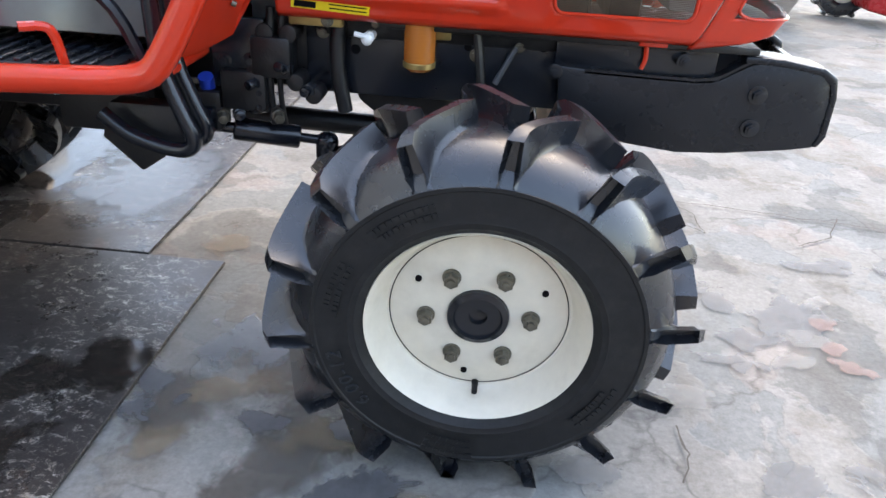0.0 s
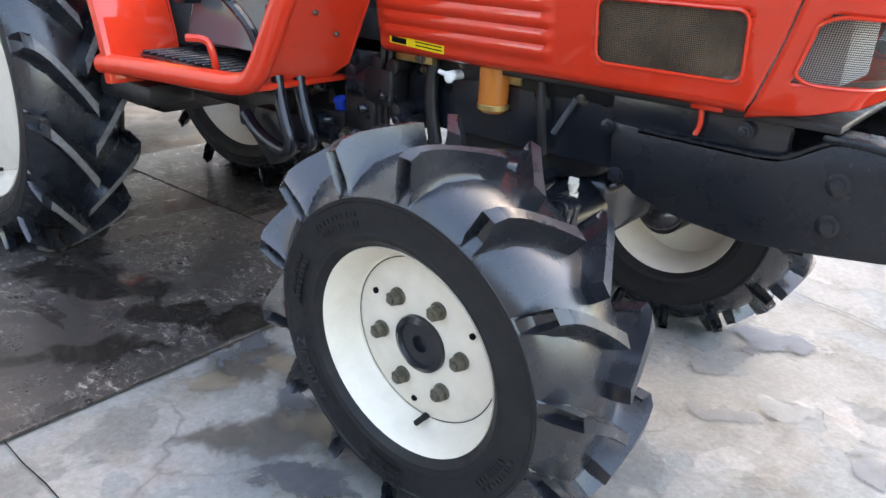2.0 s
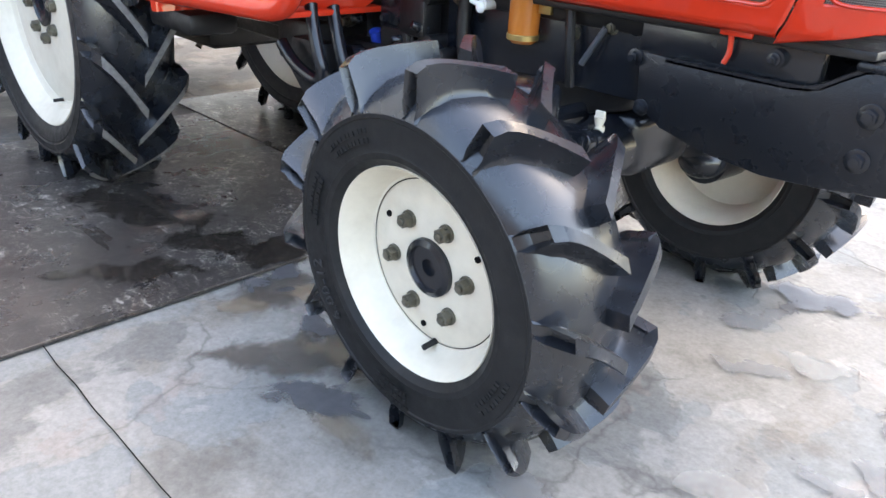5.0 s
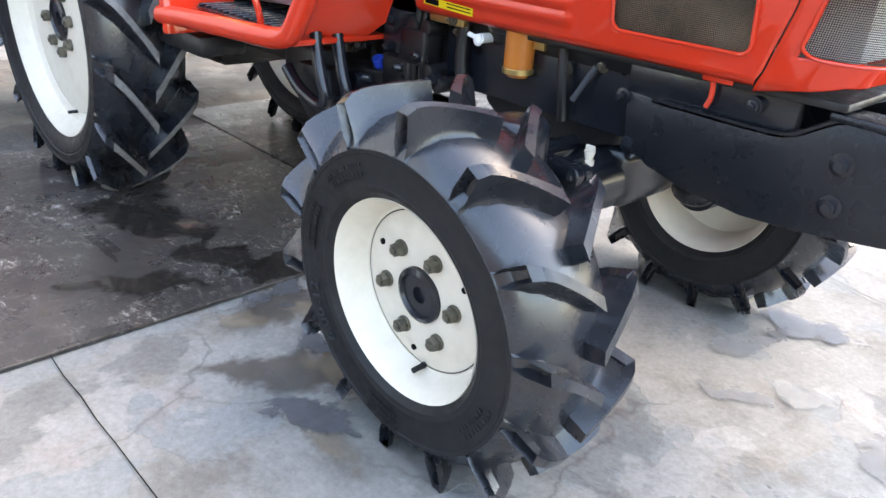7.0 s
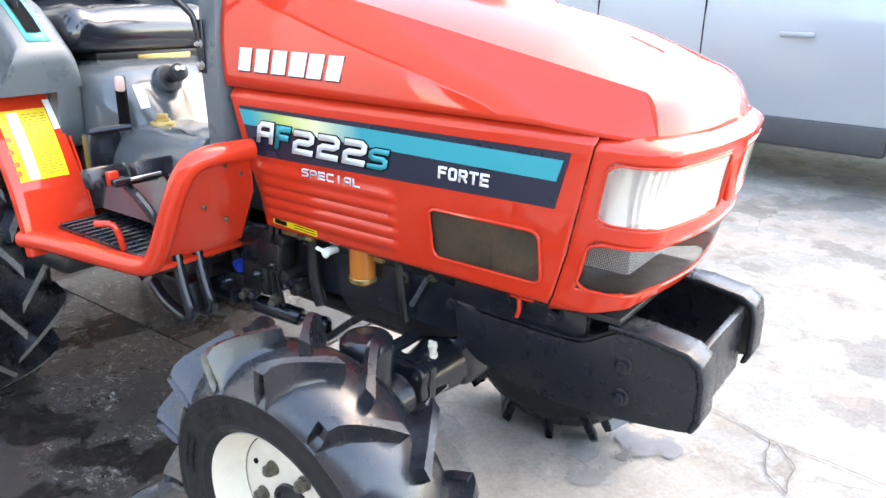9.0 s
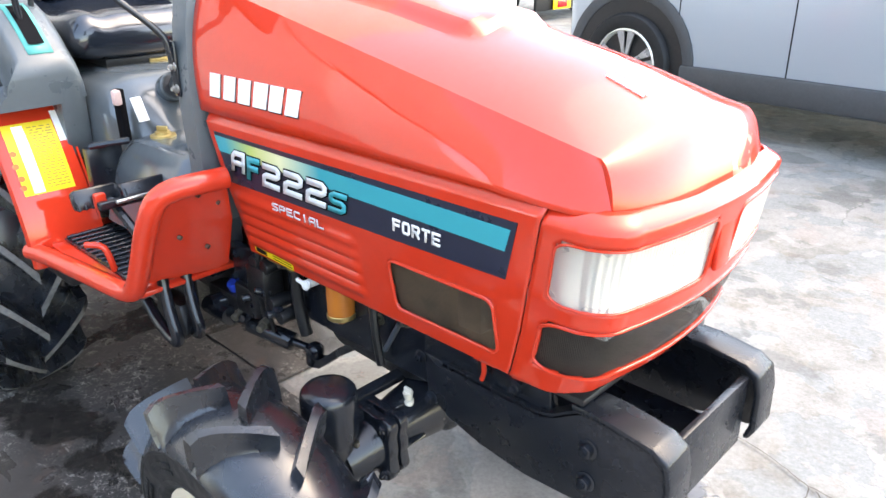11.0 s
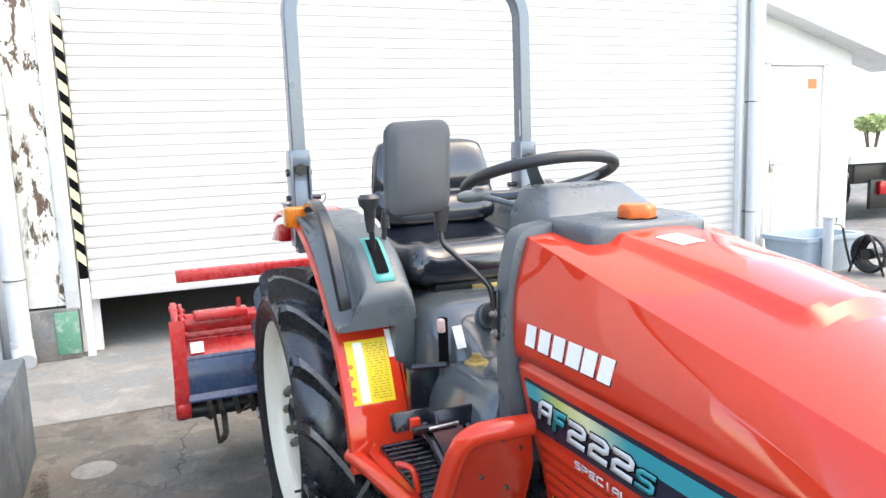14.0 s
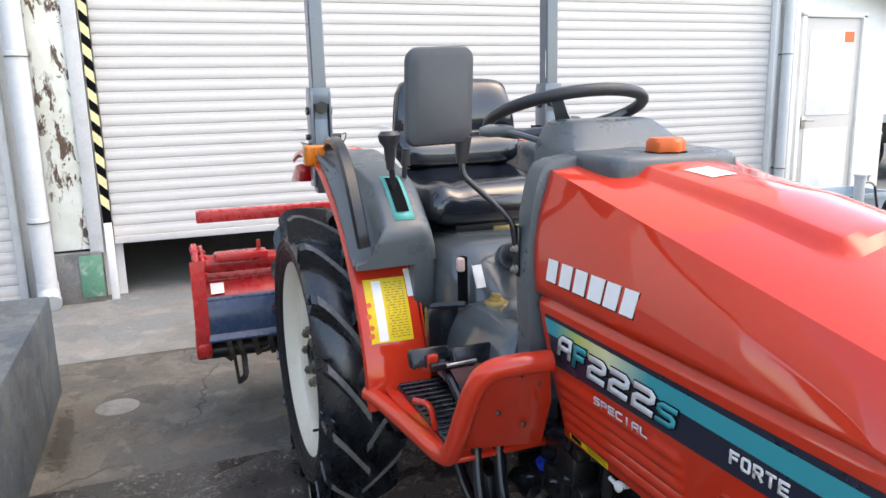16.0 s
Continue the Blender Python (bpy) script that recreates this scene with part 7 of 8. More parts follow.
cyl(bm, (-0.60, -0.345, 1.165), (-0.598, -0.342, 1.215), 0.011, 0.017, seg=16)
part("mirror_socket", bm, DARK_PLASTIC, mir)

# ---- roll bar ----
bm = B()
sec = [(-0.023, -0.022), (0.023, -0.022), (0.027, -0.018), (0.027, 0.018), (0.023, 0.022), (-0.023, 0.022), (-0.027, 0.018), (-0.027, -0.018)]
arc = []
R = 0.155
for k in range(10):
    a = radians(180 - 90 * k / 9)
    arc.append((-1.61, -0.405 + R + R * math.cos(a), 1.895 - R + R * math.sin(a)))
for k in range(10):
    a = radians(90 - 90 * k / 9)
    arc.append((-1.61, 0.405 - R + R * math.cos(a), 1.895 - R + R * math.sin(a)))
sec = [(b, a) for a, b in sec]
tube(bm, [(-1.61, -0.405, 1.23)] + arc + [(-1.61, 0.405, 1.23)], 0.0, rounds=0, section=sec)
rb = part("roll_bar", bm, GUNMETAL, tractor, "dark grey square-tube roll bar", angle=30)
for s in (-1, 1):
    bm = B()
    prism(bm, [(-1.645, 1.02), (-1.575, 1.02), (-1.572, 1.31), (-1.582, 1.325), (-1.640, 1.325), (-1.648, 1.30)], s * 0.430, s * 0.437, "y", 0.002)
    prism(bm, [(-1.645, 1.02), (-1.575, 1.02), (-1.572, 1.31), (-1.582, 1.325), (-1.640, 1.325), (-1.648, 1.30)], s * 0.373, s * 0.380, "y", 0.002)
    box(bm, (-1.61, s * 0.405, 1.12), (0.052, 0.045, 0.24), 0.004)
    box(bm, (-1.577, s * 0.405, 1.30), (0.006, 0.062, 0.05), 0.002)
    part("hinge_bracket", bm, GUNMETAL, rb, "folding hinge bracket")
    bm = B()
    cyl(bm, (-1.61, s * 0.365, 1.255), (-1.61, s * 0.446, 1.255), 0.012, seg=14)
    part("hinge_pin", bm, CAST, rb)
    bm = B()
    cyl(bm, (-1.583, s * 0.405, 1.265), (-1.568, s * 0.405, 1.265), 0.02, seg=6)
    part("hinge_bolt", bm, CAST, rb)
    bm = B()
    cyl(bm, (-1.61, s * 0.34, 1.175), (-1.61, s * 0.45, 1.175), 0.009, seg=12)
    tube(bm, [(-1.61, s * 0.345, 1.175), (-1.59, s * 0.325, 1.19), (-1.58, s * 0.335, 1.16), (-1.60, s * 0.345, 1.155)], 0.002, 6)
    part("lock_pin", bm, CAST, rb)
bm = B()
box(bm, (-1.589, 0.388, 1.39), (0.001, 0.014, 0.09), 0.0)
part("bar_label", bm, DECAL_WHITE, rb, "small white label")

# ---- rear tiller (carried on the tractor's linkage) ----
til = thing("tiller", (-2.3, 0, 0.3), "red and blue rear rotary tiller, muddy tines", "tiller")
for y in (-0.79, 0.79):
    bm = B()
    prism(bm, [(-2.20, 0.72), (-2.16, 0.66), (-2.17, 0.36), (-2.21, 0.30), (-2.32, 0.30), (-2.42, 0.42), (-2.42, 0.60), (-2.34, 0.74)], y - 0.011, y + 0.011, "y", 0.004)
    ep = part("end_plate", bm, RED_OLD, til, "worn red gear casing")
    for k, (bx, bz) in enumerate(((-2.185, 0.66), (-2.185, 0.55), (-2.185, 0.44), (-2.20, 0.34), (-2.25, 0.72), (-2.33, 0.72))):
        bm = B()
        cyl(bm, (bx, y - 0.017, bz), (bx, y + 0.017, bz), 0.010, seg=8, bevel=0.002)
        part("casing_bolt", bm, RED_OLD, ep)
    bm = B()
    tube(bm, [(-2.165, y, 0.70), (-2.158, y, 0.64), (-2.162, y, 0.38), (-2.20, y, 0.305)], 0.0, rounds=1, section=[(-0.026, -0.005), (0.026, -0.005), (0.026, 0.005), (-0.026, 0.005)])
    part("casing_flange", bm, RED_OLD, ep)
    inn = 0.024 if y < 0 else -0.024
    bm = B()
    prism(bm, [(-2.205, 0.735), (-2.172, 0.70), (-2.178, 0.62), (-2.25, 0.60), (-2.34, 0.66), (-2.32, 0.735)], y + inn - 0.006, y + inn + 0.006, "y", 0.003)
    for bx, bz in ((-2.19, 0.71), (-2.19, 0.64), (-2.26, 0.715), (-2.27, 0.625)):
        cyl(bm, (bx, y + inn * 0.5, bz), (bx, y + inn * 1.6, bz), 0.009, seg=6, bevel=0.001)
    part("bearing_plate", bm, RED_OLD, ep)
    bm = B()
    lathe(bm, [(0.0005, -0.030), (0.055, -0.028), (0.062, -0.018), (0.062, 0.018), (0.055, 0.028), (0.0005, 0.030)], (-2.225, y, 0.355), "y", 24)
    part("gear_cover", bm, RED_OLD, ep, "round worn red gear cover")
bm = B()
cyl(bm, (-2.25, -0.78, 0.668), (-2.25, 0.78, 0.668), 0.036, seg=20)
box(bm, (-2.225, -0.62, 0.70), (0.08, 0.20, 0.03), 0.006)
cyl(bm, (-2.225, -0.55, 0.70), (-2.225, -0.55, 0.755), 0.008, seg=10)
part("cross_tube", bm, RED_OLD, til, "worn red cross tube")
bm = B()
loft(bm, [[Vector((x, y, z)) for x, z in ((-2.20, 0.545), (-2.205, 0.55), (-2.25, 0.60), (-2.32, 0.635), (-2.50, 0.60), (-2.50, 0.59), (-2.32, 0.625), (-2.25, 0.59))] for y in (-0.775, 0.775)])
part("top_cover", bm, RED_OLD, til, "faded red top cover")
bm = B()
loft(bm, [[Vector((x, y, z)) for x, z in ((-2.195, 0.55), (-2.175, 0.53), (-2.165, 0.46), (-2.17, 0.40), (-2.215, 0.385), (-2.215, 0.39), (-2.18, 0.41), (-2.175, 0.46), (-2.19, 0.53))] for y in (-0.772, 0.772)])
part("front_shield", bm, NAVY, til, "dull blue front shield")
bm = B()
tube(bm, [(-2.175, -0.76, 0.47), (-2.175, 0.76, 0.47)], 0.006, 8, rounds=0)
part("shield_fold", bm, NAVY, til)
bm = B()
tube(bm, [(-2.184, -0.765, 0.538), (-2.184, 0.765, 0.538)], 0.005, 8, rounds=0)
part("shield_fold", bm, NAVY, til)
bm = B()
loft(bm, [[Vector((x, y, z)) for x, z in ((-2.168, 0.405), (-2.150, 0.385), (-2.150, 0.378), (-2.172, 0.394))] for y in (-0.768, 0.768)])
part("shield_lip", bm, NAVY, til, "bent lower lip of the shield")
bm = B()
tube(bm, [(-2.246, -0.768, 0.603), (-2.246, 0.768, 0.603)], 0.004, 8, rounds=0)
part("cover_fold", bm, RED_OLD, til)
bm = B()
loft(bm, [[Vector((x, y, z)) for x, z in ((-2.49, 0.60), (-2.54, 0.50), (-2.56, 0.36), (-2.53, 0.24), (-2.52, 0.24), (-2.55, 0.36), (-2.53, 0.50), (-2.48, 0.59))] for y in (-0.775, 0.775)])
part("rear_cover", bm, RED_OLD, til, "worn red rear cover hanging behind the tines")
bm = B()
cyl(bm, (-2.30, -0.76, 0.30), (-2.30, 0.76, 0.30), 0.035, seg=14)
part("tine_shaft", bm, CAST_MATT, til)
rust = surface("muddy_steel", (0.05, 0.042, 0.035), 0.6, metal=0.3, vary=0.4, dirt=(0.25, 0.2, 0.14), dirt_amount=0.7, dirt_scale=20)
for k in range(22):
    y = -0.70 + k * 0.067
    a = radians(200 + 77 * k)
    c = Vector((-2.30, y, 0.30))
    d = Vector((math.cos(a), 0, math.sin(a)))
    q = Vector((-d.z, 0, d.x))
    bm = B()
    tube(bm, [c, c + d * 0.08, c + d * 0.12 + q * 0.02, c + d * 0.135 + q * 0.045 + Vector((0, 0.03 * (-1) ** k, 0))], 0.0, rounds=1, section=[(-0.012, -0.004), (0.012, -0.004), (0.012, 0.004), (-0.012, 0.004)])
    part("tine", bm, rust, til)
for y in (-0.66, -0.60, -0.54, -0.70):
    bm = B()
    tube(bm, [(-2.20, y, 0.39), (-2.205, y + 0.01, 0.33), (-2.23, y + 0.02, 0.28)], 0.0, rounds=1, section=[(-0.010, -0.004), (0.010, -0.004), (0.010, 0.004), (-0.010, 0.004)])
    part("hanger", bm, rust, til, "rusty hanger bar")
bm = B()
cyl(bm, (-2.22, -0.68, 0.34), (-2.235, -0.665, 0.165), 0.007, seg=8)
part("hanger", bm, rust, til, "thin rusty rod")
bm = B()
box(bm, (-2.21, -0.72, 0.578), (0.004, 0.05, 0.045), 0.0, (0, -35, 0))
part("label", bm, DECAL_WHITE, til, "small white label")
bm = B()
box(bm, (-2.20, 0, 0.865), (0.05, 1.55, 0.045), 0.005)
for y in (-0.3, 0.3):
    tube(bm, [(-2.2, y, 0.86), (-2.26, y, 0.76), (-2.25, y, 0.67)], 0.018, 8)
part("carry_bar", bm, RED_OLD, til, "straight red square bar")
for s in (-1, 1):
    bm = B()
    tube(bm, [(-1.75, s * 0.17, 0.42), (-2.0, s * 0.22, 0.46), (-2.25, s * 0.25, 0.60)], 0.02, 8)
    part("lift_arm", bm, CAST_MATT, til, "black lift arm")
bm = B()
tube(bm, [(-1.8, 0, 0.80), (-2.0, 0, 0.84), (-2.2, 0, 0.86)], 0.02, 8)
part("top_link", bm, CAST_MATT, til, "black top link")

# ---- silver car beyond the tractor ----
CAR = thing("car", (-2.03, 3.89, 0), "silver car with dark wheel-arch trim parked on the concrete", "car")
CM = Matrix.Translation((-2.03, 3.89, 0)) @ Matrix.Rotation(radians(-6), 4, "Z") @ Matrix.Scale(1.08, 4)
# local: x forward from the rear wheel, y 0 at the near side, + away


def car_part(name, bm, mat, par=None, lab="", angle=38):
    bm.transform(CM)
    return part(name, bm, mat, par or CAR, lab, angle)


def car_body():
    bm = B()
    # side profile stations: x, bottom z, shoulder z, roof z
    st = [(-0.63, 0.52, 0.96, 1.00, 0.22), (-0.60, 0.40, 1.06, 1.10, 0.12), (-0.55, 0.31, 1.14, 1.19, 0.07), (-0.46, 0.27, 1.18, 1.34, 0.03), (-0.2, 0.26, 1.17, 1.60, 0.0), (0.4, 0.24, 1.15, 1.71, 0.0), (1.1, 0.24, 1.13, 1.71, 0.0), (1.7, 0.24, 1.11, 1.64, 0.0), (2.2, 0.24, 1.09, 1.38, 0.0), (2.6, 0.26, 1.06, 1.10, 0.02), (3.1, 0.26, 1.0, 1.03, 0.06), (3.5, 0.28, 0.88, 0.92, 0.16), (3.68, 0.36, 0.72, 0.76, 0.34)]
    loops = []
    for x, zb, zs, zr, inn in st:
        W = 1.82
        cab = 0.17 if zr > zs + 0.1 else 0.05
        near = [(inn + 0.02, zb), (inn + 0.0, zb + 0.12), (inn - 0.0, zs - 0.22), (inn + 0.02, zs - 0.06), (inn + 0.05, zs), (inn + 0.05 + cab * 0.7, zs + (zr - zs) * 0.75), (inn + 0.10 + cab, zr - 0.01), (W / 2, zr + 0.02)]
        full = near + [(W - y, z) for y, z in near[-2::-1]]
        loops.append([Vector((x, y, z)) for y, z in full])
    loft(bm, loops)
    return car_part("body", bm, CAR_PAINT, None, "silver painted car body", 30)


body = car_body()
bm = B()
prism(bm, [(-0.10, 1.29), (0.0, 1.24), (0.30, 1.21), (0.32, 1.52), (0.18, 1.50)], 0.028, 0.16, "y", 0.01)
prism(bm, [(0.38, 1.20), (1.45, 1.17), (1.95, 1.18), (1.50, 1.52), (0.40, 1.52)], 0.028, 0.16, "y", 0.01)
car_part("side_window", bm, CAR_GLASS, body, "dark side window")
bm = B()
prism(bm, [(-0.555, 1.00), (-0.24, 1.13), (-0.26, 1.155), (-0.52, 1.15)], 0.012, 0.16, "y", 0.01)
car_part("tail_lamp", bm, TAIL_RED, CAR, "red tail lamp")
bm = B()
box(bm, (1.28, -0.002, 0.30), (1.75, 0.05, 0.16), 0.02)
car_part("sill", bm, CAR_DARK, CAR, "dark plastic sill trim")
bm = B()
prism(bm, [(-0.625, 0.46), (-0.49, 0.42), (-0.45, 0.255), (-0.58, 0.25)], 0.02, 0.3, "y", 0.02)
car_part("bumper_trim", bm, CAR_DARK, CAR)
bm = B()
ring = []
for sgn, r in ((1, 0.500), (-1, 0.425)):
    rng = range(0, 181, 10) if sgn > 0 else range(180, -1, -10)
    ring += [(r * math.cos(radians(a)), 0.335 + r * math.sin(radians(a))) for a in rng]
prism(bm, ring, -0.012, 0.05, "y", 0.006)
car_part("arch_trim", bm, CAR_DARK, CAR, "dark plastic wheel-arch trim")
# black disc over the body paints in the shade of the wheel well
bm = B()
cyl(bm, (0, -0.005, 0.335), (0, 0.03, 0.335), 0.426, seg=40)
car_part("arch_shade", bm, CAST_MATT, CAR)
SPOKE = surface("machined_alloy", (0.40, 0.40, 0.41), 0.32, metal=0.7, vary=0.1)
for wx in (0.0, 2.70):
    bm = B()
    lathe(bm, [(0.235, 0.0), (0.245, -0.016), (0.28, -0.024), (0.318, -0.018), (0.333, 0.0), (0.336, 0.06), (0.30, 0.2)], (wx, -0.03, 0.335), "y", 48)
    w = car_part("car_wheel", bm, RUBBER_SIDE, CAR, "road tyre with ten-spoke alloy rim")
    bm = B()
    lathe(bm, [(0.238, -0.008), (0.228, -0.014), (0.216, 0.0), (0.212, 0.05)], (wx, -0.03, 0.335), "y", 48)
    car_part("rim", bm, REFLECTOR, w, "bright alloy rim")
    # black disc behind the spokes puts the dark between them into colour
    bm = B()
    cyl(bm, (wx, -0.010, 0.335), (wx, -0.006, 0.335), 0.225, seg=32)
    car_part("spoke_shade", bm, CAST_MATT, w)
    for k in range(10):
        a = radians(36 * k + 7 * (-1) ** k)
        a2 = radians(36 * k + 11 * (-1) ** k)
        bm = B()
        d0, d1 = Vector((math.cos(a2), 0, math.sin(a2))), Vector((math.cos(a), 0, math.sin(a)))
        p0, p1 = Vector((wx, -0.036, 0.335)) + d0 * 0.03, Vector((wx, -0.040, 0.335)) + d1 * 0.225
        q = (p1 - p0).cross(Vector((0, 1, 0))).normalized()
        loft(bm, [[p + q * u * ww + Vector((0, v, 0)) for u, v in ((-1, 0.0), (1, 0.0), (0.7, 0.02), (-0.7, 0.02))] for p, ww in ((p0, 0.012), (p0.lerp(p1, 0.5), 0.014), (p1, 0.030))])
        car_part("spoke", bm, SPOKE, w, "two-tone alloy spoke")
    bm = B()
    cyl(bm, (wx, -0.044, 0.335), (wx, -0.02, 0.335), 0.036, seg=24, bevel=0.004)
    car_part("centre_cap", bm, CAR_DARK, w)
bm = B()
box(bm, (0.46, -0.014, 0.84), (0.18, 0.022, 0.026), 0.008)
car_part("door_handle", bm, CAR_PAINT, body)
bm = B()
box(bm, (1.62, -0.014, 0.83), (0.18, 0.022, 0.026), 0.008)
car_part("door_handle", bm, CAR_PAINT, body)
for x in (0.36, 1.08):
    bm = B()
    box(bm, (x, 0.003, 0.68), (0.006, 0.012, 0.66), 0)
    car_part("door_gap", bm, PRINT_GAP_BLACK, body)

# ---- standpipe, tub, truck and far things ----
th = thing("standpipe", (-4.0, 4.85, 0), "white standpipe with a tap beside a blue tub", "standpipe")
bm = B()
cyl(bm, (-4.0, 4.85, 0), (-4.0, 4.85, 0.52), 0.045, seg=20)
cyl(bm, (-4.0, 4.85, 0.51), (-4.0, 4.85, 0.535), 0.055, seg=20, bevel=0.004)
part("post", bm, PVC, th)
bm = B()
tube(bm, [(-4.0, 4.88, 0.46), (-3.98, 4.97, 0.46), (-3.97, 5.0, 0.42)], 0.012, 8)
cyl(bm, (-3.985, 4.93, 0.46), (-3.985, 4.93, 0.51), 0.008, seg=8)
box(bm, (-3.985, 4.93, 0.515), (0.05, 0.014, 0.01), 0.003)
part("tap", bm, STEEL, th)
bm = B()
tube(bm, [(-3.97, 5.0, 0.42), (-3.96, 5.03, 0.25), (-3.93, 5.08, 0.05)], 0.011, 8)
part("hose", bm, DARK_PLASTIC, th, "short dark hose")
th = thing("tub", (-4.3, 5.0, 0), "grey-blue plastic water tub", "tub")
bm = B()
loft(bm, [[Vector((-4.3 + x * k, 5.0 + y * k, z)) for x, y in rounded(0.5, 0.75, 0.06)] for z, k in ((0.0, 0.9), (0.30, 1.0), (0.30, 1.06), (0.34, 1.06), (0.34, 0.95), (0.05, 0.85))])
part("bin", bm, surface("blue_grey_plastic", (0.36, 0.44, 0.5), 0.5), th)
th = thing("hose_reel", (-3.80, 5.15, 0), "black hose reel on the ground", "hose reel")
bm = B()
for k in range(5):
    r = 0.16 - 0.008 * k
    tube(bm, [(-3.80 + r * math.cos(w), 5.12 + 0.03 * k, 0.19 + r * math.sin(w)) for w in [2 * math.pi * j / 28 for j in range(28)]], 0.016, 8, closed=True, rounds=0)
part("coil", bm, DARK_PLASTIC, th)
bm = B()
tube(bm, [(-3.97, 5.1, 0.01), (-3.85, 5.1, 0.36), (-3.75, 5.1, 0.36), (-3.63, 5.1, 0.01)], 0.012, 8)
cyl(bm, (-3.80, 5.08, 0.19), (-3.80, 5.28, 0.19), 0.05, seg=16)
part("reel_stand", bm, CAST, th)

th = thing("truck", (-8.35, 9.65, 0), "pale stake-sided truck seen from behind", "truck")
bm = B()
box(bm, (-7.95, 9.65, 0.87), (3.2, 3.1, 0.12), 0.01)
part("bed", bm, WHITE_PAINT, th, "pale load bed")
bm = B()
box(bm, (-6.40, 10.15, 1.33), (0.04, 2.2, 0.68), 0.006)
gate = part("tailgate", bm, WHITE_METAL, th, "pale ribbed tailgate")
for y in (9.08, 9.46, 9.83, 10.20, 10.57, 10.94):
    bm = B()
    box(bm, (-6.36, y, 1.33), (0.05, 0.09, 0.70), 0.006)
    part("rib", bm, POST_GREY, gate)
bm = B()
box(bm, (-7.75, 9.65, 0.72), (3.0, 1.1, 0.20), 0.02)
box(bm, (-6.55, 9.65, 0.66), (0.10, 2.6, 0.28), 0.02)
box(bm, (-6.50, 9.20, 0.36), (0.06, 1.1, 0.42), 0.02)
part("chassis", bm, CAST_MATT, th, "dark truck chassis")
for y in (8.55, 10.75):
    bm = B()
    lathe(bm, [(0.20, -0.10), (0.30, -0.12), (0.37, -0.10), (0.40, -0.06), (0.40, 0.06), (0.37, 0.10), (0.30, 0.12), (0.20, 0.10)], (-7.15, y, 0.40), "y", 36, closed=True)
    w = part("truck_wheel", bm, RUBBER_SIDE, th)
    bm = B()
    lathe(bm, [(0.0005, -0.03), (0.12, -0.04), (0.19, -0.08), (0.205, -0.09), (0.205, 0.09)], (-7.15, y, 0.40), "y", 28)
    part("rim", bm, POST_GREY, w)
bm = B()
box(bm, (-6.44, 8.97, 0.45), (0.06, 0.40, 0.19), 0.012)
lamp = part("rear_lamp", bm, TAIL_RED, th, "red rear lamp")
bm = B()
box(bm, (-6.42, 9.12, 0.45), (0.06, 0.10, 0.17), 0.01)
part("indicator", bm, AMBER, lamp, "amber indicator")
bm = B()
box(bm, (-6.44, 9.28, 0.24), (0.02, 0.46, 0.16), 0.004)
sign = part("reflector", bm, DECAL_YELLOW, th, "yellow and red reflector plate")
bm = B()
box(bm, (-6.428, 9.28, 0.24), (0.006, 0.26, 0.11), 0.002)
part("reflector_bar", bm, TAIL_RED, sign)

# far houses and shrub beyond the yard
def house(name, x, y, w, d, h, label):
    th = thing(name, (x, y, 0), label, "house")
    bm = B()
    box(bm, (x, y, h / 2), (d, w, h), 0)
    part("wall", bm, WHITE_PAINT, th)
    bm = B()
    prism(bm, [(y - w / 2 - 0.5, h), (y + w / 2 + 0.5, h), (y + w / 2 + 0.5, h + 0.15), (y, h + w * 0.25), (y - w / 2 - 0.5, h + 0.15)], x - d / 2 - 0.5, x + d / 2 + 0.5, "x")
    part("roof", bm, surface("pale_roof", (0.45, 0.44, 0.43), 0.6), th)
    return th


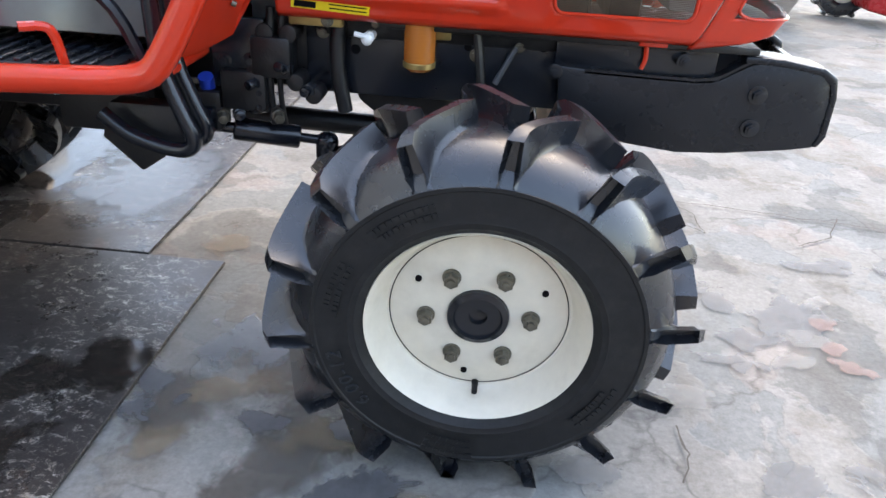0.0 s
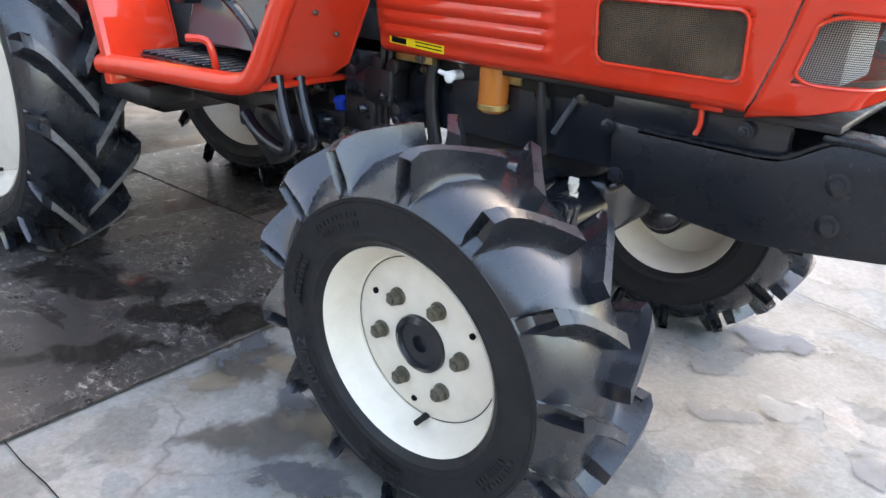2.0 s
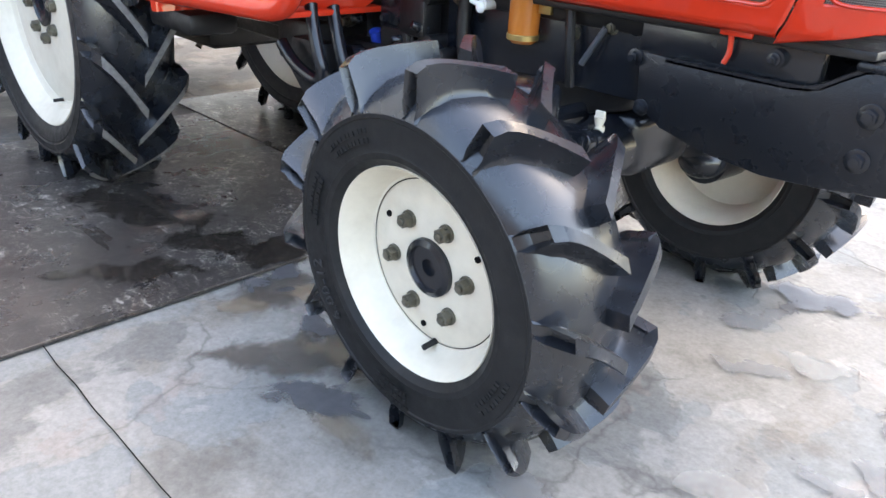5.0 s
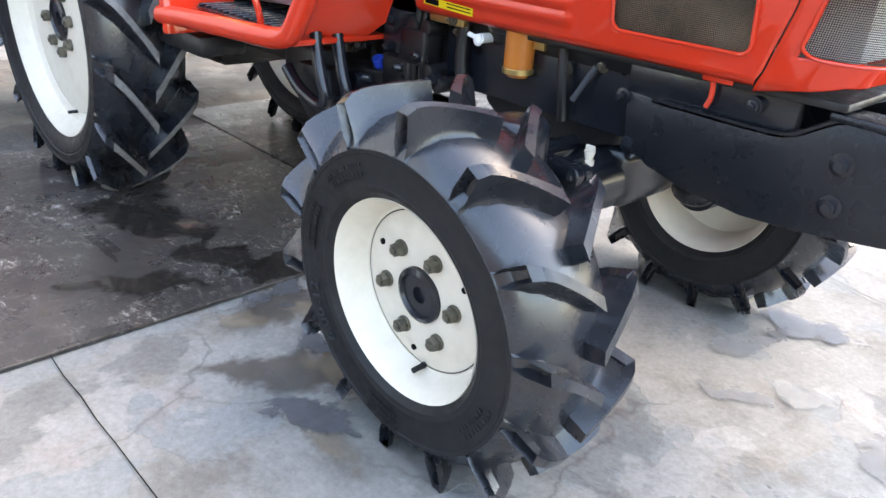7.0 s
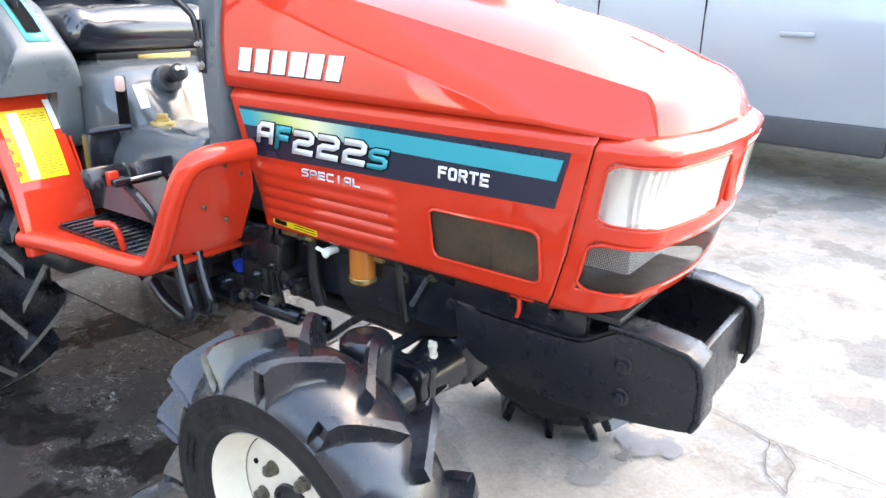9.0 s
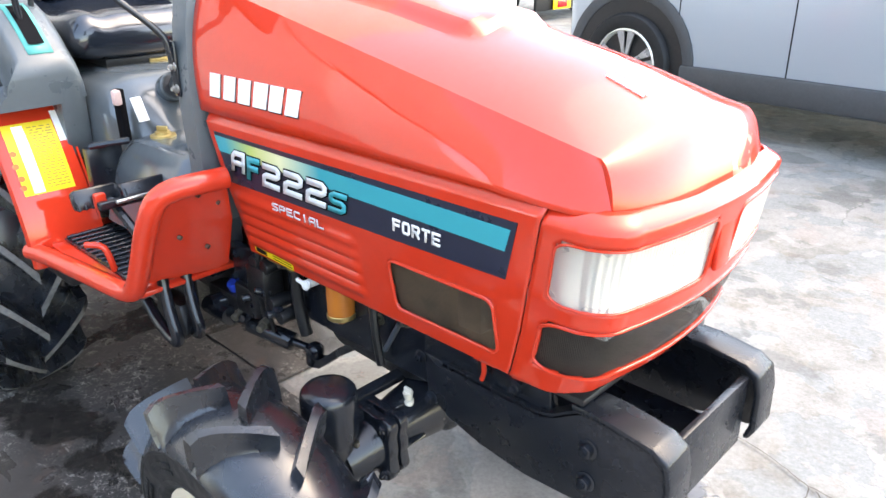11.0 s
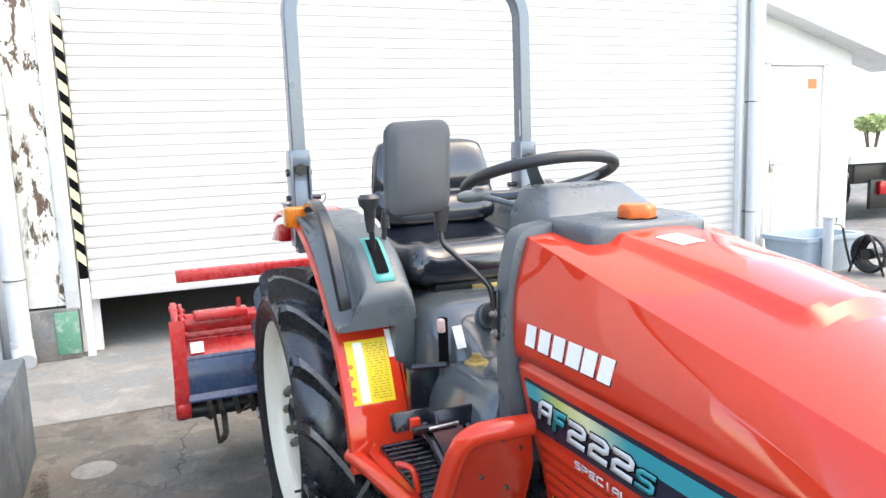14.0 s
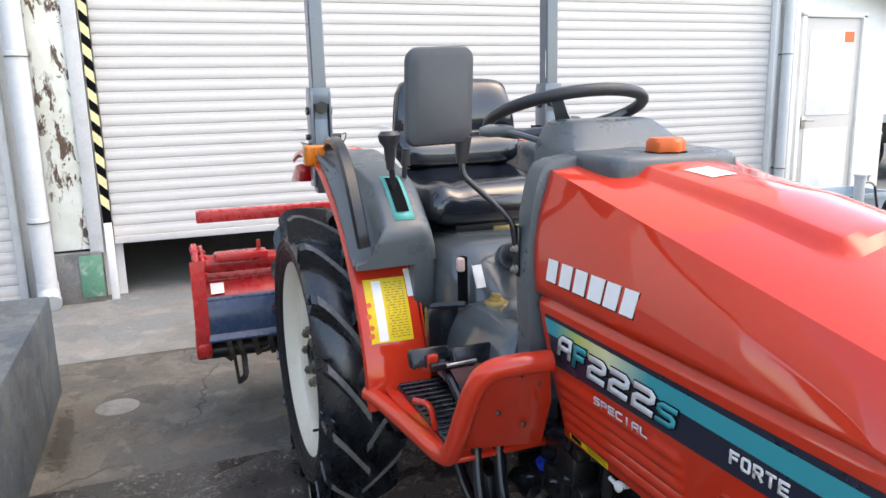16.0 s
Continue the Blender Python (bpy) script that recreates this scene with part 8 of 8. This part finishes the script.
house("house", -17.5, 22.0, 9.0, 7.0, 3.4, "far pale house with a grey roof")
sh = thing("shrub", (-10.15, 13.5, 0), "sunlit green shrub beside the far house", "shrub")
bm = B()
for k in range(4):
    tube(bm, [(-10.15, 13.5, 0), (-10.15 + 0.1 * math.cos(k * 1.6), 13.5 + 0.1 * math.sin(k * 1.6), 0.9), (-10.15 + 0.2 * math.cos(k * 1.6), 13.5 + 0.2 * math.sin(k * 1.6), 1.3)], 0.02, 6)
part("stem", bm, surface("bark", (0.12, 0.09, 0.06), 0.8), sh)
bm = B()
rng = random.Random(4)
for k in range(900):
    r = 0.33 * rng.random() ** 0.4
    a, b = rng.uniform(0, 6.283), rng.uniform(-1, 1)
    c = Vector((-10.15 + r * math.cos(a) * math.sqrt(1 - b * b), 13.5 + r * 1.2 * math.sin(a) * math.sqrt(1 - b * b), 1.36 + 0.6 * r * b))
    u = Vector((rng.uniform(-1, 1), rng.uniform(-1, 1), rng.uniform(-1, 1))).normalized() * 0.06
    v = u.cross(Vector((rng.uniform(-1, 1), rng.uniform(-1, 1), rng.uniform(-1, 1)))).normalized() * 0.03
    bm.faces.new([bm.verts.new(p) for p in (c - u, c + v, c + u, c - v)])
lf = part("leaves", bm, surface("leaf_green", (0.36, 0.42, 0.18), 0.6, vary=0.4), sh)
tagged(lf, kind="stuff")

# lean-to roof edge over the service door
bm = B()
prism(bm, [(4.66, 2.72), (7.4, 1.95), (7.4, 2.02), (4.66, 2.80)], -5.6, -5.05, "x", 0.004)
tagged(part("roof_edge", bm, POST_GREY), "grey sloping edge of the lean-to roof", "roof", kind="structure")

# red machine parked out on the yard
th = thing("walking_tiller", (2.55, 4.35, 0), "old red walking tiller parked on the concrete", "tiller")
bm = B()
lathe(bm, [(0.10, -0.05), (0.13, -0.06), (0.19, -0.05), (0.20, 0.0), (0.19, 0.05), (0.13, 0.06), (0.10, 0.05)], (2.36, 4.55, 0.20), "y", 28, closed=True)
tyre = part("tyre", bm, RUBBER, th)
for k in range(12):
    a = radians(30 * k)
    bm = B()
    box(bm, (2.36 + 0.205 * math.cos(a), 4.55, 0.20 + 0.205 * math.sin(a)), (0.03, 0.10, 0.03), 0.004, (0, -30 * k, 0))
    for v in bm.verts:
        v.co.z = max(v.co.z, 0.0)
    part("lug", bm, RUBBER, tyre)
bm = B()
cyl(bm, (2.36, 4.50, 0.20), (2.36, 4.60, 0.20), 0.10, seg=24, bevel=0.005)
part("hub", bm, CREAM, th)
bm = B()
prism(bm, [(2.42, 0.10), (2.62, 0.06), (2.80, 0.12), (2.95, 0.30), (2.95, 0.60), (2.50, 0.62), (2.40, 0.40)], 4.2, 4.6, "y", 0.03)
part("casing", bm, RED_OLD, th, "scuffed red casing")
bm = B()
box(bm, (2.75, 4.10, 0.20), (0.16, 0.12, 0.18), 0.03)
part("gear_case", bm, RED_OLD, th)
bm = B()
tube(bm, [(2.74, 4.10, 0.12), (2.72, 4.06, 0.05), (2.66, 4.02, 0.03), (2.62, 4.0, 0.04)], 0.012, 8)
part("hook", bm, CAST_MATT, th)
